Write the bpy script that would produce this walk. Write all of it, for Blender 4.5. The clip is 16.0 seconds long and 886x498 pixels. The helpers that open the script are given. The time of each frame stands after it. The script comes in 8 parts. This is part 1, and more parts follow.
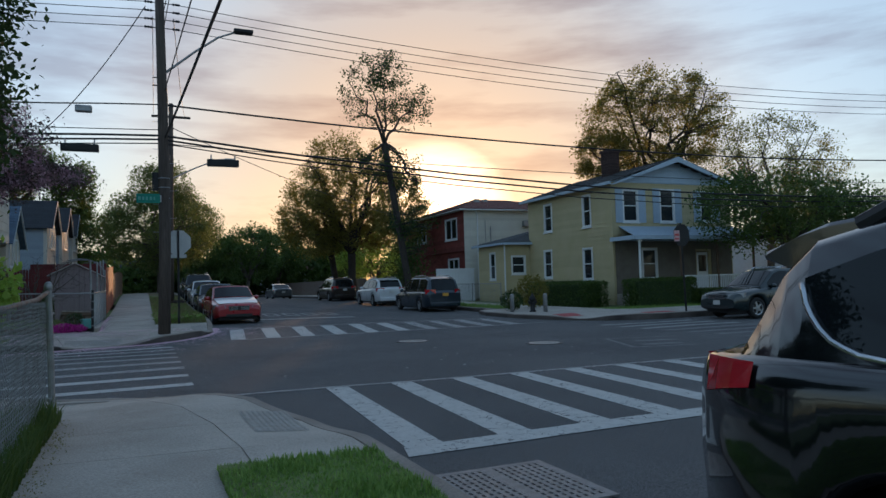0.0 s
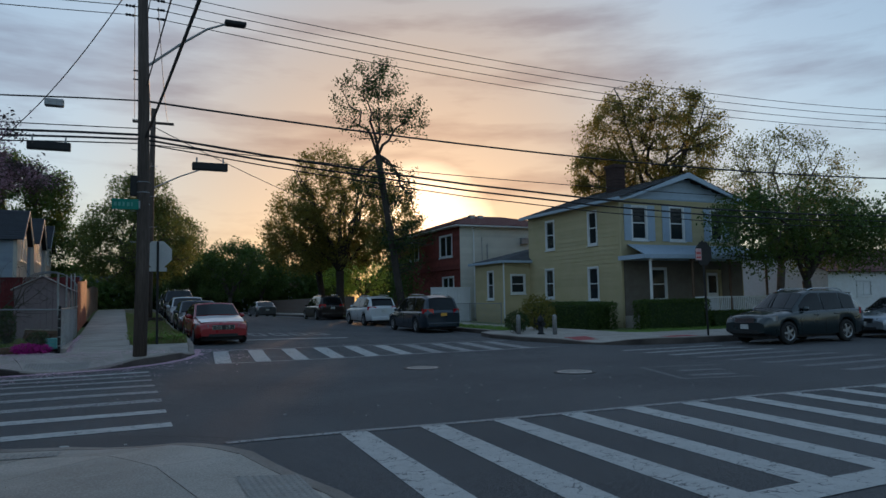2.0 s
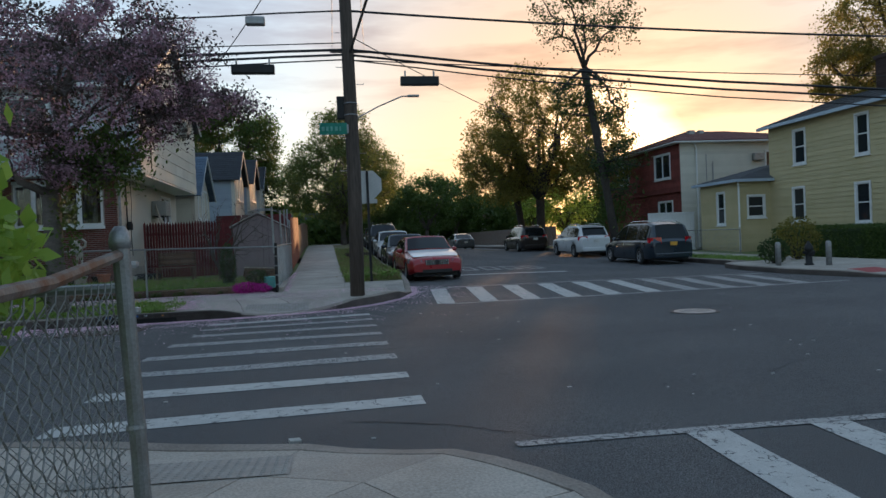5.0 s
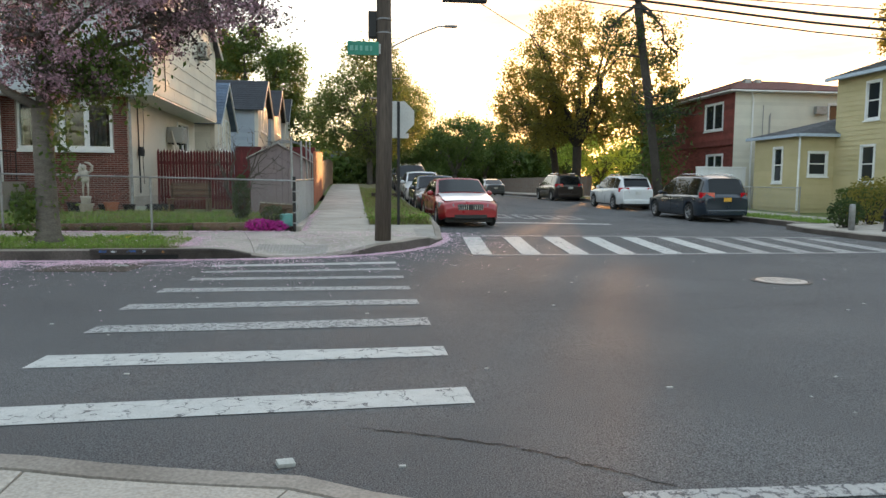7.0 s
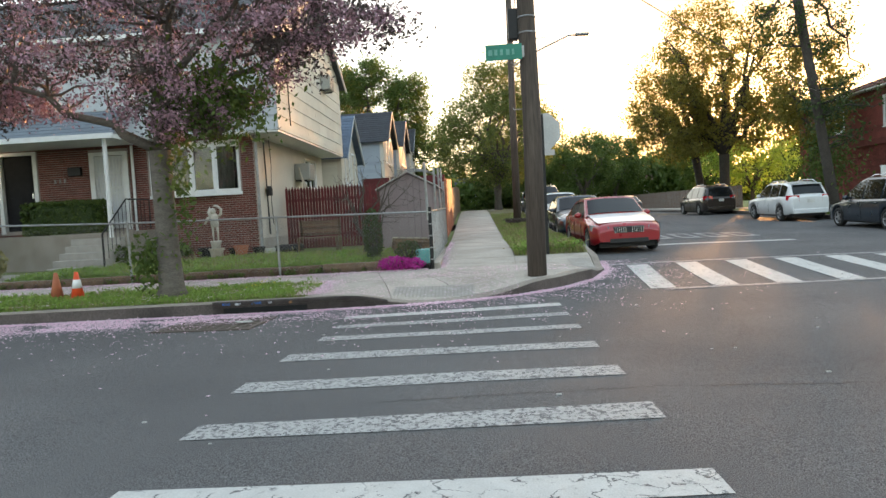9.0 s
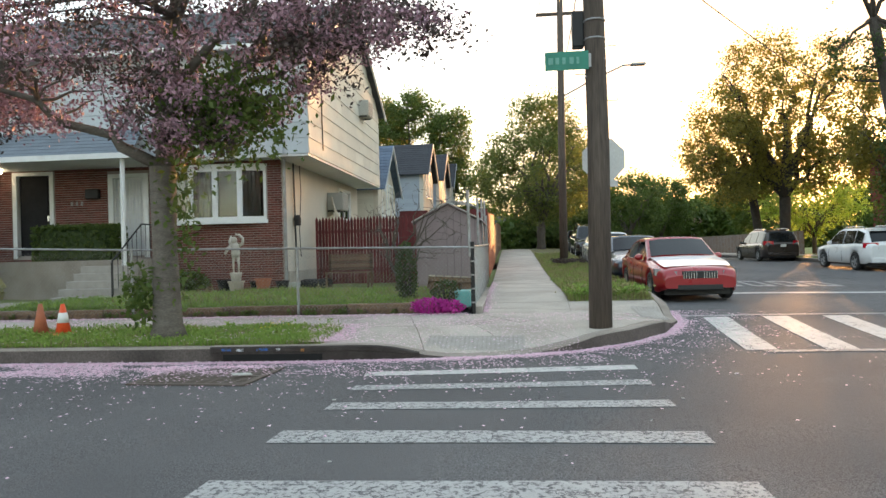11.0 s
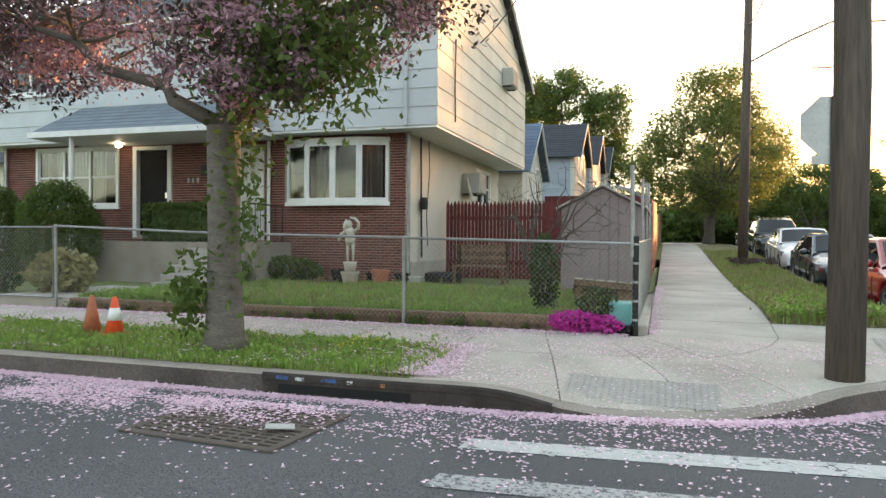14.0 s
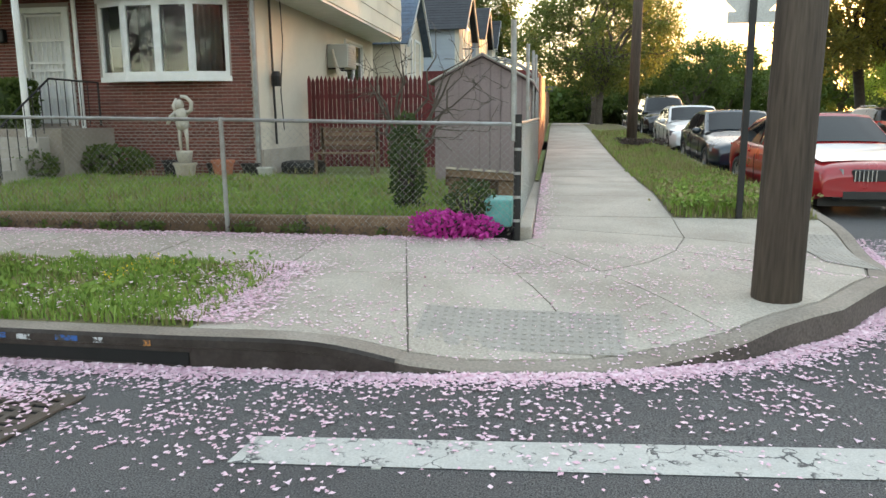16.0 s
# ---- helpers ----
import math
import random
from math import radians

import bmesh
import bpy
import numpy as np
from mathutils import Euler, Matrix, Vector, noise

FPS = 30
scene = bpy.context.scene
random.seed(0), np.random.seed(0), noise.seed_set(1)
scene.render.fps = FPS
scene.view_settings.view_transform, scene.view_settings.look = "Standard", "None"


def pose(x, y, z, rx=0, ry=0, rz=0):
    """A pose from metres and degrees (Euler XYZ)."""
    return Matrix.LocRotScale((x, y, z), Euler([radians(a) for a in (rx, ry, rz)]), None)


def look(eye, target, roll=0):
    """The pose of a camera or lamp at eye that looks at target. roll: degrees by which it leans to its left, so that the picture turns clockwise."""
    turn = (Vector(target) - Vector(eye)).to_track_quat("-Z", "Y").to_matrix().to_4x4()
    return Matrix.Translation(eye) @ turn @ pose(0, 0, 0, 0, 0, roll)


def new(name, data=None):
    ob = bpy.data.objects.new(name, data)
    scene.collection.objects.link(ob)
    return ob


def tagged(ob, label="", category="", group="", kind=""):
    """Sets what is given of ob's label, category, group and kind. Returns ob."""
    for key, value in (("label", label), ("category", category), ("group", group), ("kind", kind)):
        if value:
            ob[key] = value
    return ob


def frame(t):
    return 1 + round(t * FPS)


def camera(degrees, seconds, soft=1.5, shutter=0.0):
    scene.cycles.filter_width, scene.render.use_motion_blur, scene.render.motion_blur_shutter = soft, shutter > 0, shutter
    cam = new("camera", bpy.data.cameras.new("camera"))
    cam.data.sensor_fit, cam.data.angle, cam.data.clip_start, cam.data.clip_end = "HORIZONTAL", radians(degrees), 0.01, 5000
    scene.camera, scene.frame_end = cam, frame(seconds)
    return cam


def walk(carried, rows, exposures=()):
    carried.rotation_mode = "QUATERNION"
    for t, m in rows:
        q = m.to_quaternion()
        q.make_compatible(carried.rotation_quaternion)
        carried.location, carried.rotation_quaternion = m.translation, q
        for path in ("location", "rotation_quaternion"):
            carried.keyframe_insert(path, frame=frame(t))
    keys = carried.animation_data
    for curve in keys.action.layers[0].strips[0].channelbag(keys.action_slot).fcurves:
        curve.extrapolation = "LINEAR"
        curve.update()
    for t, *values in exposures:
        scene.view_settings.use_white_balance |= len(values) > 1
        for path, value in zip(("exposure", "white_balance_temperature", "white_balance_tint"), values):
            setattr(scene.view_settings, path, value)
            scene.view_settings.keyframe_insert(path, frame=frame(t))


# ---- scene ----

cam = camera(64.6, 16.0)
METRES, EYE, TILT, LEAN, TURN = 17.2, 1.5, 0.0, 0.0, -23.3
ROWS = [
    (0.0, 0.0, 0.0, 0.0, 0.08, 2.83, 1.68),
    (0.5, -0.0116, 0.0292, 0.0007, 0.1, 3.11, 1.67),
    (1.0, -0.02, 0.0609, 0.0007, -0.22, 3.91, 1.98),
    (1.5, -0.0316, 0.0892, 0.0013, -1.31, 4.36, 1.57),
    (2.0, -0.0438, 0.1175, 0.0015, -1.38, 4.35, 1.06),
    (2.5, -0.0614, 0.1469, 0.0022, 2.06, 4.01, 2.26),
    (3.0, -0.0759, 0.172, 0.0026, 6.96, 2.85, 2.82),
    (3.5, -0.0925, 0.2006, 0.0025, 9.74, 1.57, 3.99),
    (4.0, -0.1059, 0.2277, 0.003, 12.11, 1.18, 4.71),
    (6.5, -0.1648, 0.3688, -0.0007, 15.42, -4.92, -0.29),
    (7.0, -0.1736, 0.3921, -0.0017, 15.84, -5.3, -0.41),
    (7.5, -0.1903, 0.4235, -0.0006, 16.5, -4.65, 0.0),
    (8.0, -0.2101, 0.4507, 0.0002, 18.5, -4.7, 1.1),
    (8.5, -0.2322, 0.4793, 0.0014, 24.66, -3.65, 2.4),
    (9.0, -0.25, 0.5064, 0.0006, 25.74, -3.07, 3.2),
    (11.5, -0.3208, 0.6349, -0.0019, 31.11, 0.81, 0.44),
    (12.0, -0.335, 0.6618, -0.0008, 35.64, 1.28, 0.37),
    (12.5, -0.3516, 0.6917, 0.0005, 40.51, 0.96, 0.4),
    (13.0, -0.366, 0.717, 0.002, 41.84, 0.86, 0.41),
    (13.5, -0.3827, 0.7462, 0.0028, 44.25, 0.68, -0.18),
    (14.0, -0.3978, 0.7726, 0.0034, 41.05, -0.78, -0.47),
    (14.5, -0.4112, 0.8014, 0.0042, 36.25, -2.8, 0.36),
    (15.0, -0.427, 0.831, 0.0045, 33.13, -6.3, 1.89),
    (15.5, -0.4381, 0.8604, 0.0035, 32.89, -9.19, 0.31),
    (16.0, -0.4489, 0.8886, 0.0025, 32.22, -10.25, 0.2),
]

EXPOSURES = [
    (0.0, 1.45, 5030, 4), (1.0, 1.25, 5030, 4), (2.0, 1.18, 5030, 4), (3.0, 1.3, 5000, 4), (3.5, 1.4, 4970, 5), (4.2, 1.55, 4950, 5), (4.9, 1.75, 5300, 5), (6.3, 2.6, 6250, 7), (7.0, 3.15, 6550, 7), (8.0, 3.3, 6650, 7),
    (9.2, 3.4, 6650, 7), (11.5, 3.45, 6750, 7), (14.5, 3.65, 6850, 7), (16.0, 3.7, 6950, 7),
]
walk(cam, [(t, pose(0, 0, EYE, TILT, LEAN, TURN) @ pose(METRES * x, METRES * y, METRES * z, 90 + pitch, roll, yaw)) for t, x, y, z, yaw, pitch, roll in ROWS], EXPOSURES)

# ---- sky and sun: a low sun in the north-north-east of the plan, behind the street trees ----
SUN_WAY = Vector((0.385, 0.92, 0.09)).normalized()
SUN_UP = math.asin(SUN_WAY.z)
world = bpy.data.worlds.new("sky")
scene.world = world
world.use_nodes = True
wn, wl = world.node_tree.nodes, world.node_tree.links
wn.clear()
sky = wn.new("ShaderNodeTexSky")
sky.sky_type = "NISHITA"
sky.sun_disc = False
sky.sun_elevation = SUN_UP
sky.sun_rotation = math.atan2(SUN_WAY.x, SUN_WAY.y)
sky.air_density, sky.dust_density, sky.ozone_density = 1.0, 1.6, 1.2
coords = wn.new("ShaderNodeTexCoord")
squash = wn.new("ShaderNodeMapping")
squash.inputs["Scale"].default_value = (1.6, 1.6, 9.0)
wl.new(coords.outputs["Generated"], squash.inputs["Vector"])
cloud = wn.new("ShaderNodeTexNoise")
cloud.inputs["Scale"].default_value, cloud.inputs["Detail"].default_value, cloud.inputs["Roughness"].default_value = 2.3, 6.0, 0.55
wl.new(squash.outputs["Vector"], cloud.inputs["Vector"])
thin = wn.new("ShaderNodeMapRange")
thin.inputs["From Min"].default_value, thin.inputs["From Max"].default_value = 0.46, 0.66
thin.inputs["To Max"].default_value = 0.85
wl.new(cloud.outputs["Fac"], thin.inputs["Value"])
soften = wn.new("ShaderNodeGamma")
soften.inputs["Gamma"].default_value = 0.45
wl.new(sky.outputs["Color"], soften.inputs["Color"])
veil = wn.new("ShaderNodeMixRGB")
veil.blend_type = "MULTIPLY"
veil.inputs["Color2"].default_value = (0.66, 0.6, 0.62, 1)
wl.new(thin.outputs["Result"], veil.inputs["Fac"])
rich = wn.new("ShaderNodeHueSaturation")
rich.inputs["Saturation"].default_value = 1.08
wl.new(soften.outputs["Color"], rich.inputs["Color"])
toward = wn.new("ShaderNodeVectorMath")
toward.operation = "DOT_PRODUCT"
toward.inputs[1].default_value = SUN_WAY
wl.new(coords.outputs["Generated"], toward.inputs[0])
near_sun = wn.new("ShaderNodeMapRange")
near_sun.interpolation_type = "SMOOTHSTEP"
near_sun.inputs["From Min"].default_value, near_sun.inputs["From Max"].default_value = 0.87, 1.0
wl.new(toward.outputs["Value"], near_sun.inputs["Value"])
warm = wn.new("ShaderNodeMixRGB")
warm.blend_type = "MULTIPLY"
warm.inputs["Color2"].default_value = (0.8, 0.56, 0.41, 1)
wl.new(near_sun.outputs["Result"], warm.inputs["Fac"])
wl.new(rich.outputs["Color"], warm.inputs["Color1"])
aureole = wn.new("ShaderNodeMapRange")
aureole.inputs["From Min"].default_value, aureole.inputs["From Max"].default_value = 0.993, 1.0
aureole.inputs["To Min"].default_value, aureole.inputs["To Max"].default_value = 1.0, 2.7
wl.new(toward.outputs["Value"], aureole.inputs["Value"])
shine = wn.new("ShaderNodeVectorMath")
shine.operation = "SCALE"
wl.new(warm.outputs["Color"], shine.inputs[0])
wl.new(aureole.outputs["Result"], shine.inputs["Scale"])
wl.new(shine.outputs["Vector"], veil.inputs["Color1"])
back = wn.new("ShaderNodeBackground")
back.inputs["Strength"].default_value = 0.15
wl.new(veil.outputs["Color"], back.inputs["Color"])
wout = wn.new("ShaderNodeOutputWorld")
wl.new(back.outputs["Background"], wout.inputs["Surface"])

sun = new("sun", bpy.data.lights.new("sun", "SUN"))
sun.data.energy, sun.data.angle, sun.data.color = 1.0, radians(1.0), (1.0, 0.48, 0.18)
sun.matrix_world = look(SUN_WAY * 80, (0, 0, 0))

# ---- materials ----
def material(name, colour, rough=0.8, metal=0.0, second=None, scale=6.0, bump=0.15, fine=60.0, spread=0.12, coat=0.0, amount=0.6, transmit=0.0, per="", pieces=(0.72, 1.25), stretch=1.0):
    """A procedural surface: two scales of noise in the colour, roughness and relief. per: 'object' or 'island' varies the tone of single pieces."""
    m = bpy.data.materials.new(name)
    m.use_nodes = True
    n, l = m.node_tree.nodes, m.node_tree.links
    b = n["Principled BSDF"]
    tc = n.new("ShaderNodeTexCoord")
    big, small = n.new("ShaderNodeTexNoise"), n.new("ShaderNodeTexNoise")
    for node, s, d in ((big, scale, 4.0), (small, fine, 3.0)):
        node.inputs["Scale"].default_value, node.inputs["Detail"].default_value = s, d
        if stretch == 1.0:
            l.new(tc.outputs["Object"], node.inputs["Vector"])
        else:
            grain = n.new("ShaderNodeMapping")
            grain.inputs["Scale"].default_value = (1, 1, stretch)
            l.new(tc.outputs["Object"], grain.inputs["Vector"])
            l.new(grain.outputs["Vector"], node.inputs["Vector"])
    ramp = n.new("ShaderNodeMapRange")
    ramp.inputs["From Min"].default_value, ramp.inputs["From Max"].default_value = 0.35, 0.7
    ramp.inputs["To Max"].default_value = amount
    l.new(big.outputs["Fac"], ramp.inputs["Value"])
    mix = n.new("ShaderNodeMixRGB")
    second = second or tuple(c * 0.7 for c in colour)
    mix.inputs["Color1"].default_value, mix.inputs["Color2"].default_value = (*colour, 1), (*second, 1)
    l.new(ramp.outputs["Result"], mix.inputs["Fac"])
    hsv = n.new("ShaderNodeHueSaturation")
    l.new(mix.outputs["Color"], hsv.inputs["Color"])
    vary = n.new("ShaderNodeMapRange")
    vary.inputs["From Min"].default_value, vary.inputs["From Max"].default_value = 0.3, 0.7
    vary.inputs["To Min"].default_value, vary.inputs["To Max"].default_value = 1 - spread, 1 + spread
    l.new(small.outputs["Fac"], vary.inputs["Value"])
    value = vary.outputs["Result"]
    if per:
        info = n.new("ShaderNodeObjectInfo" if per == "object" else "ShaderNodeNewGeometry")
        piece = n.new("ShaderNodeMapRange")
        piece.inputs["To Min"].default_value, piece.inputs["To Max"].default_value = pieces
        l.new(info.outputs["Random" if per == "object" else "Random Per Island"], piece.inputs["Value"])
        times = n.new("ShaderNodeMath")
        times.operation = "MULTIPLY"
        l.new(value, times.inputs[0]), l.new(piece.outputs["Result"], times.inputs[1])
        value = times.outputs["Value"]
    l.new(value, hsv.inputs["Value"])
    l.new(hsv.outputs["Color"], b.inputs["Base Color"])
    b.inputs["Metallic"].default_value = metal
    b.inputs["Coat Weight"].default_value = coat
    b.inputs["Coat Roughness"].default_value = 0.04
    gloss = n.new("ShaderNodeMapRange")
    gloss.inputs["To Min"].default_value, gloss.inputs["To Max"].default_value = max(rough - 0.1, 0.02), min(rough + 0.1, 1)
    l.new(big.outputs["Fac"], gloss.inputs["Value"])
    l.new(gloss.outputs["Result"], b.inputs["Roughness"])
    if bump:
        bm_node = n.new("ShaderNodeBump")
        bm_node.inputs["Strength"].default_value, bm_node.inputs["Distance"].default_value = bump, 0.01
        l.new(small.outputs["Fac"], bm_node.inputs["Height"])
        l.new(bm_node.outputs["Normal"], b.inputs["Normal"])
    return m


def leaf_material(name, colour, second, through_share=0.5):
    """Thin leaves or petals: each island its own tone, some light passing through."""
    m = bpy.data.materials.new(name)
    m.use_nodes = True
    n, l = m.node_tree.nodes, m.node_tree.links
    b = n["Principled BSDF"]
    g = n.new("ShaderNodeNewGeometry")
    mix = n.new("ShaderNodeMixRGB")
    mix.inputs["Color1"].default_value, mix.inputs["Color2"].default_value = (*colour, 1), (*second, 1)
    l.new(g.outputs["Random Per Island"], mix.inputs["Fac"])
    l.new(mix.outputs["Color"], b.inputs["Base Color"])
    b.inputs["Roughness"].default_value = 0.6
    t = n.new("ShaderNodeBsdfTranslucent")
    l.new(mix.outputs["Color"], t.inputs["Color"])
    add = n.new("ShaderNodeMixShader")
    add.inputs["Fac"].default_value = through_share
    l.new(b.outputs["BSDF"], add.inputs[1]), l.new(t.outputs["BSDF"], add.inputs[2])
    l.new(add.outputs["Shader"], n["Material Output"].inputs["Surface"])
    return m


def worn_paint(name, colour, below, wear=0.5, scale=14.0):
    """Road paint, cracked and rubbed through to the asphalt."""
    m = material(name, colour, 0.75, bump=0.25, fine=90, second=tuple(c * 0.8 for c in colour))
    n, l = m.node_tree.nodes, m.node_tree.links
    b = n["Principled BSDF"]
    old = b.inputs["Base Color"].links[0].from_socket
    tc = n.new("ShaderNodeTexCoord")
    crack = n.new("ShaderNodeTexVoronoi")
    crack.feature = "DISTANCE_TO_EDGE"
    crack.inputs["Scale"].default_value = 5.0
    warp = n.new("ShaderNodeTexNoise")
    warp.inputs["Scale"].default_value, warp.inputs["Detail"].default_value = 5.0, 5.0
    l.new(tc.outputs["Object"], warp.inputs["Vector"])
    shift = n.new("ShaderNodeMixRGB")
    shift.inputs["Fac"].default_value = 0.35
    l.new(tc.outputs["Object"], shift.inputs["Color1"]), l.new(warp.outputs["Color"], shift.inputs["Color2"])
    l.new(shift.outputs["Color"], crack.inputs["Vector"])
    edge = n.new("ShaderNodeMapRange")
    edge.inputs["From Min"].default_value, edge.inputs["From Max"].default_value = 0.012, 0.03
    edge.inputs["To Min"].default_value, edge.inputs["To Max"].default_value = 1.0, 0.0
    l.new(crack.outputs["Distance"], edge.inputs["Value"])
    spots = n.new("ShaderNodeTexNoise")
    spots.inputs["Scale"].default_value, spots.inputs["Detail"].default_value, spots.inputs["Roughness"].default_value = scale, 8.0, 0.75
    l.new(tc.outputs["Object"], spots.inputs["Vector"])
    rub = n.new("ShaderNodeMapRange")
    rub.inputs["From Min"].default_value, rub.inputs["From Max"].default_value = 0.66 - 0.2 * wear, 0.72 - 0.2 * wear
    l.new(spots.outputs["Fac"], rub.inputs["Value"])
    gate = n.new("ShaderNodeMath")
    gate.operation = "MULTIPLY"
    l.new(edge.outputs["Result"], gate.inputs[0])
    broad = n.new("ShaderNodeMapRange")
    broad.inputs["From Min"].default_value, broad.inputs["From Max"].default_value = 0.45, 0.55
    l.new(warp.outputs["Fac"], broad.inputs["Value"])
    l.new(broad.outputs["Result"], gate.inputs[1])
    both = n.new("ShaderNodeMath")
    both.operation = "MAXIMUM"
    l.new(gate.outputs["Value"], both.inputs[0]), l.new(rub.outputs["Result"], both.inputs[1])
    mix = n.new("ShaderNodeMixRGB")
    mix.inputs["Color2"].default_value = (*below, 1)
    l.new(both.outputs["Value"], mix.inputs["Fac"]), l.new(old, mix.inputs["Color1"])
    l.new(mix.outputs["Color"], b.inputs["Base Color"])
    return m


def glass_material(name, tint=(0.02, 0.025, 0.03), rough=0.03):
    """Dark window glass with the room behind it unlit: a glossy dark pane."""
    m = bpy.data.materials.new(name)
    m.use_nodes = True
    b = m.node_tree.nodes["Principled BSDF"]
    b.inputs["Base Color"].default_value = (*tint, 1)
    b.inputs["Roughness"].default_value = rough
    b.inputs["IOR"].default_value = 1.5
    b.inputs["Specular IOR Level"].default_value = 0.5
    return m


def clear_glass(name):
    m = bpy.data.materials.new(name)
    m.use_nodes = True
    b = m.node_tree.nodes["Principled BSDF"]
    b.inputs["Base Color"].default_value = (0.75, 0.8, 0.8, 1)
    b.inputs["Roughness"].default_value = 0.02
    b.inputs["Transmission Weight"].default_value = 1.0
    return m


def glow(name, colour, strength):
    m = bpy.data.materials.new(name)
    m.use_nodes = True
    b = m.node_tree.nodes["Principled BSDF"]
    b.inputs["Base Color"].default_value = (*colour, 1)
    b.inputs["Emission Color"].default_value = (*colour, 1)
    b.inputs["Emission Strength"].default_value = strength
    return m


ASPHALT = material("asphalt", (0.112, 0.111, 0.113), 0.88, second=(0.08, 0.079, 0.082), scale=0.35, bump=1.0, fine=130, spread=1.0, amount=0.85)
EARTH = material("earth", (0.09, 0.075, 0.045), 0.95, second=(0.05, 0.07, 0.025), scale=0.8, bump=0.5, fine=30, spread=0.25)
TURF = material("turf", (0.15, 0.2, 0.055), 0.95, second=(0.13, 0.115, 0.055), scale=1.5, bump=0.6, fine=40, spread=0.3)
CONCRETE = material("concrete", (0.45, 0.41, 0.36), 0.9, second=(0.28, 0.245, 0.205), scale=1.4, bump=0.5, fine=55, spread=0.2, per="object", pieces=(0.9, 1.08))
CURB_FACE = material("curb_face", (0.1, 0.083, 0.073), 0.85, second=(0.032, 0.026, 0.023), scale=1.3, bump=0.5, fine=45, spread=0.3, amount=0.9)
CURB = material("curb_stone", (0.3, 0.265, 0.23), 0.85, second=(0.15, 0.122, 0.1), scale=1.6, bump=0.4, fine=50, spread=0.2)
TACTILE = material("tactile_paving", (0.36, 0.335, 0.305), 0.9, second=(0.27, 0.25, 0.225), bump=0.4, fine=60)
TACTILE_RED = material("red_tactile_paving", (0.4, 0.1, 0.1), 0.9, second=(0.3, 0.09, 0.09), bump=0.3, fine=60)
PAINT = worn_paint("road_paint", (0.5, 0.5, 0.48), (0.082, 0.082, 0.087), 0.35)
PAINT_OLD = worn_paint("old_road_paint", (0.38, 0.38, 0.37), (0.082, 0.082, 0.087), 0.75, 22)
PAINT_FAINT = worn_paint("faint_road_paint", (0.3, 0.3, 0.3), (0.082, 0.082, 0.087), 1.0, 30)
IRON = material("cast_iron", (0.075, 0.075, 0.078), 0.6, 0.5, second=(0.06, 0.045, 0.035), scale=4, bump=0.3, fine=80)
JOINT = material("joint_sand", (0.23, 0.205, 0.175), 0.95, second=(0.15, 0.135, 0.115), bump=0.3)
GRATE = material("rusty_grating", (0.115, 0.097, 0.084), 0.65, 0.2, second=(0.1, 0.07, 0.05), scale=9, bump=0.3, fine=80)
# near black for the shade under gratings and in the kerb slot
PIT_SHADE = material("pit_shade_black", (0.004, 0.004, 0.004), 0.95, bump=0)
DARK_STEEL = material("stained_steel", (0.05, 0.042, 0.038), 0.55, 0.4, second=(0.022, 0.016, 0.013), scale=5, bump=0.3, fine=40, spread=0.25, amount=0.9)
MANHOLE = material("worn_iron_cover", (0.42, 0.41, 0.4), 0.5, 0.5, second=(0.25, 0.24, 0.23), scale=6, bump=0.3)
POLE_WOOD = material("pole_wood", (0.095, 0.074, 0.06), 0.9, second=(0.045, 0.035, 0.03), scale=7, bump=1.0, fine=45, spread=0.3, stretch=0.06, amount=0.65)
WIRE = material("cable_black", (0.012, 0.012, 0.013), 0.6, bump=0, spread=0.05)
GALV = material("galvanised_steel", (0.35, 0.36, 0.37), 0.5, 0.8, second=(0.22, 0.2, 0.18), scale=9, bump=0.1, fine=90)
GALV_DULL = material("dull_steel_wire", (0.36, 0.365, 0.37), 0.6, 0.25, second=(0.24, 0.215, 0.19), scale=9, bump=0)
BRIGHT_WIRE = material("bright_steel_wire", (0.6, 0.61, 0.62), 0.6, 0.0, second=(0.45, 0.44, 0.42), scale=9, bump=0)
NEAR_WIRE = material("weathered_wire", (0.26, 0.26, 0.255), 0.6, 0.3, second=(0.15, 0.125, 0.105), scale=7, bump=0)
WORN_GRATE = material("worn_grating", (0.27, 0.26, 0.255), 0.6, 0.2, second=(0.15, 0.135, 0.125), scale=9, bump=0.3, fine=80)
RUSTY = material("rusty_pipe", (0.2, 0.19, 0.18), 0.65, 0.5, second=(0.16, 0.07, 0.03), scale=12, bump=0.3, amount=0.9)
BLACK_METAL = material("black_metal", (0.02, 0.02, 0.022), 0.5, 0.4, bump=0.1)
BRICK = material("red_brick", (0.165, 0.053, 0.041), 0.9, second=(0.09, 0.034, 0.028), scale=4, bump=0.5, fine=60, per="island", spread=0.15)
BRICK_PIECE = material("red_brick_piece", (0.165, 0.053, 0.041), 0.9, second=(0.09, 0.034, 0.028), scale=4, bump=0.5, fine=60, per="object", spread=0.15)
MORTAR = material("mortar", (0.36, 0.31, 0.28), 0.95, bump=0.4, fine=80)
DARK_BRICK = material("dark_red_brick", (0.2, 0.05, 0.04), 0.9, second=(0.12, 0.035, 0.03), scale=3, bump=0.5, fine=30, spread=0.2, per="island")
# brick colour with the backlit chimney's shade put into it
SILHOUETTE_BRICK = material("silhouette_brick", (0.06, 0.035, 0.03), 0.9, second=(0.035, 0.024, 0.022), scale=3, bump=0.5, fine=30, spread=0.2, per="island")
GREY_SIDING = material("grey_white_siding", (0.50, 0.53, 0.55), 0.7, second=(0.42, 0.45, 0.47), scale=1.5, bump=0.15, fine=40, spread=0.05, per="island", pieces=(0.94, 1.05))
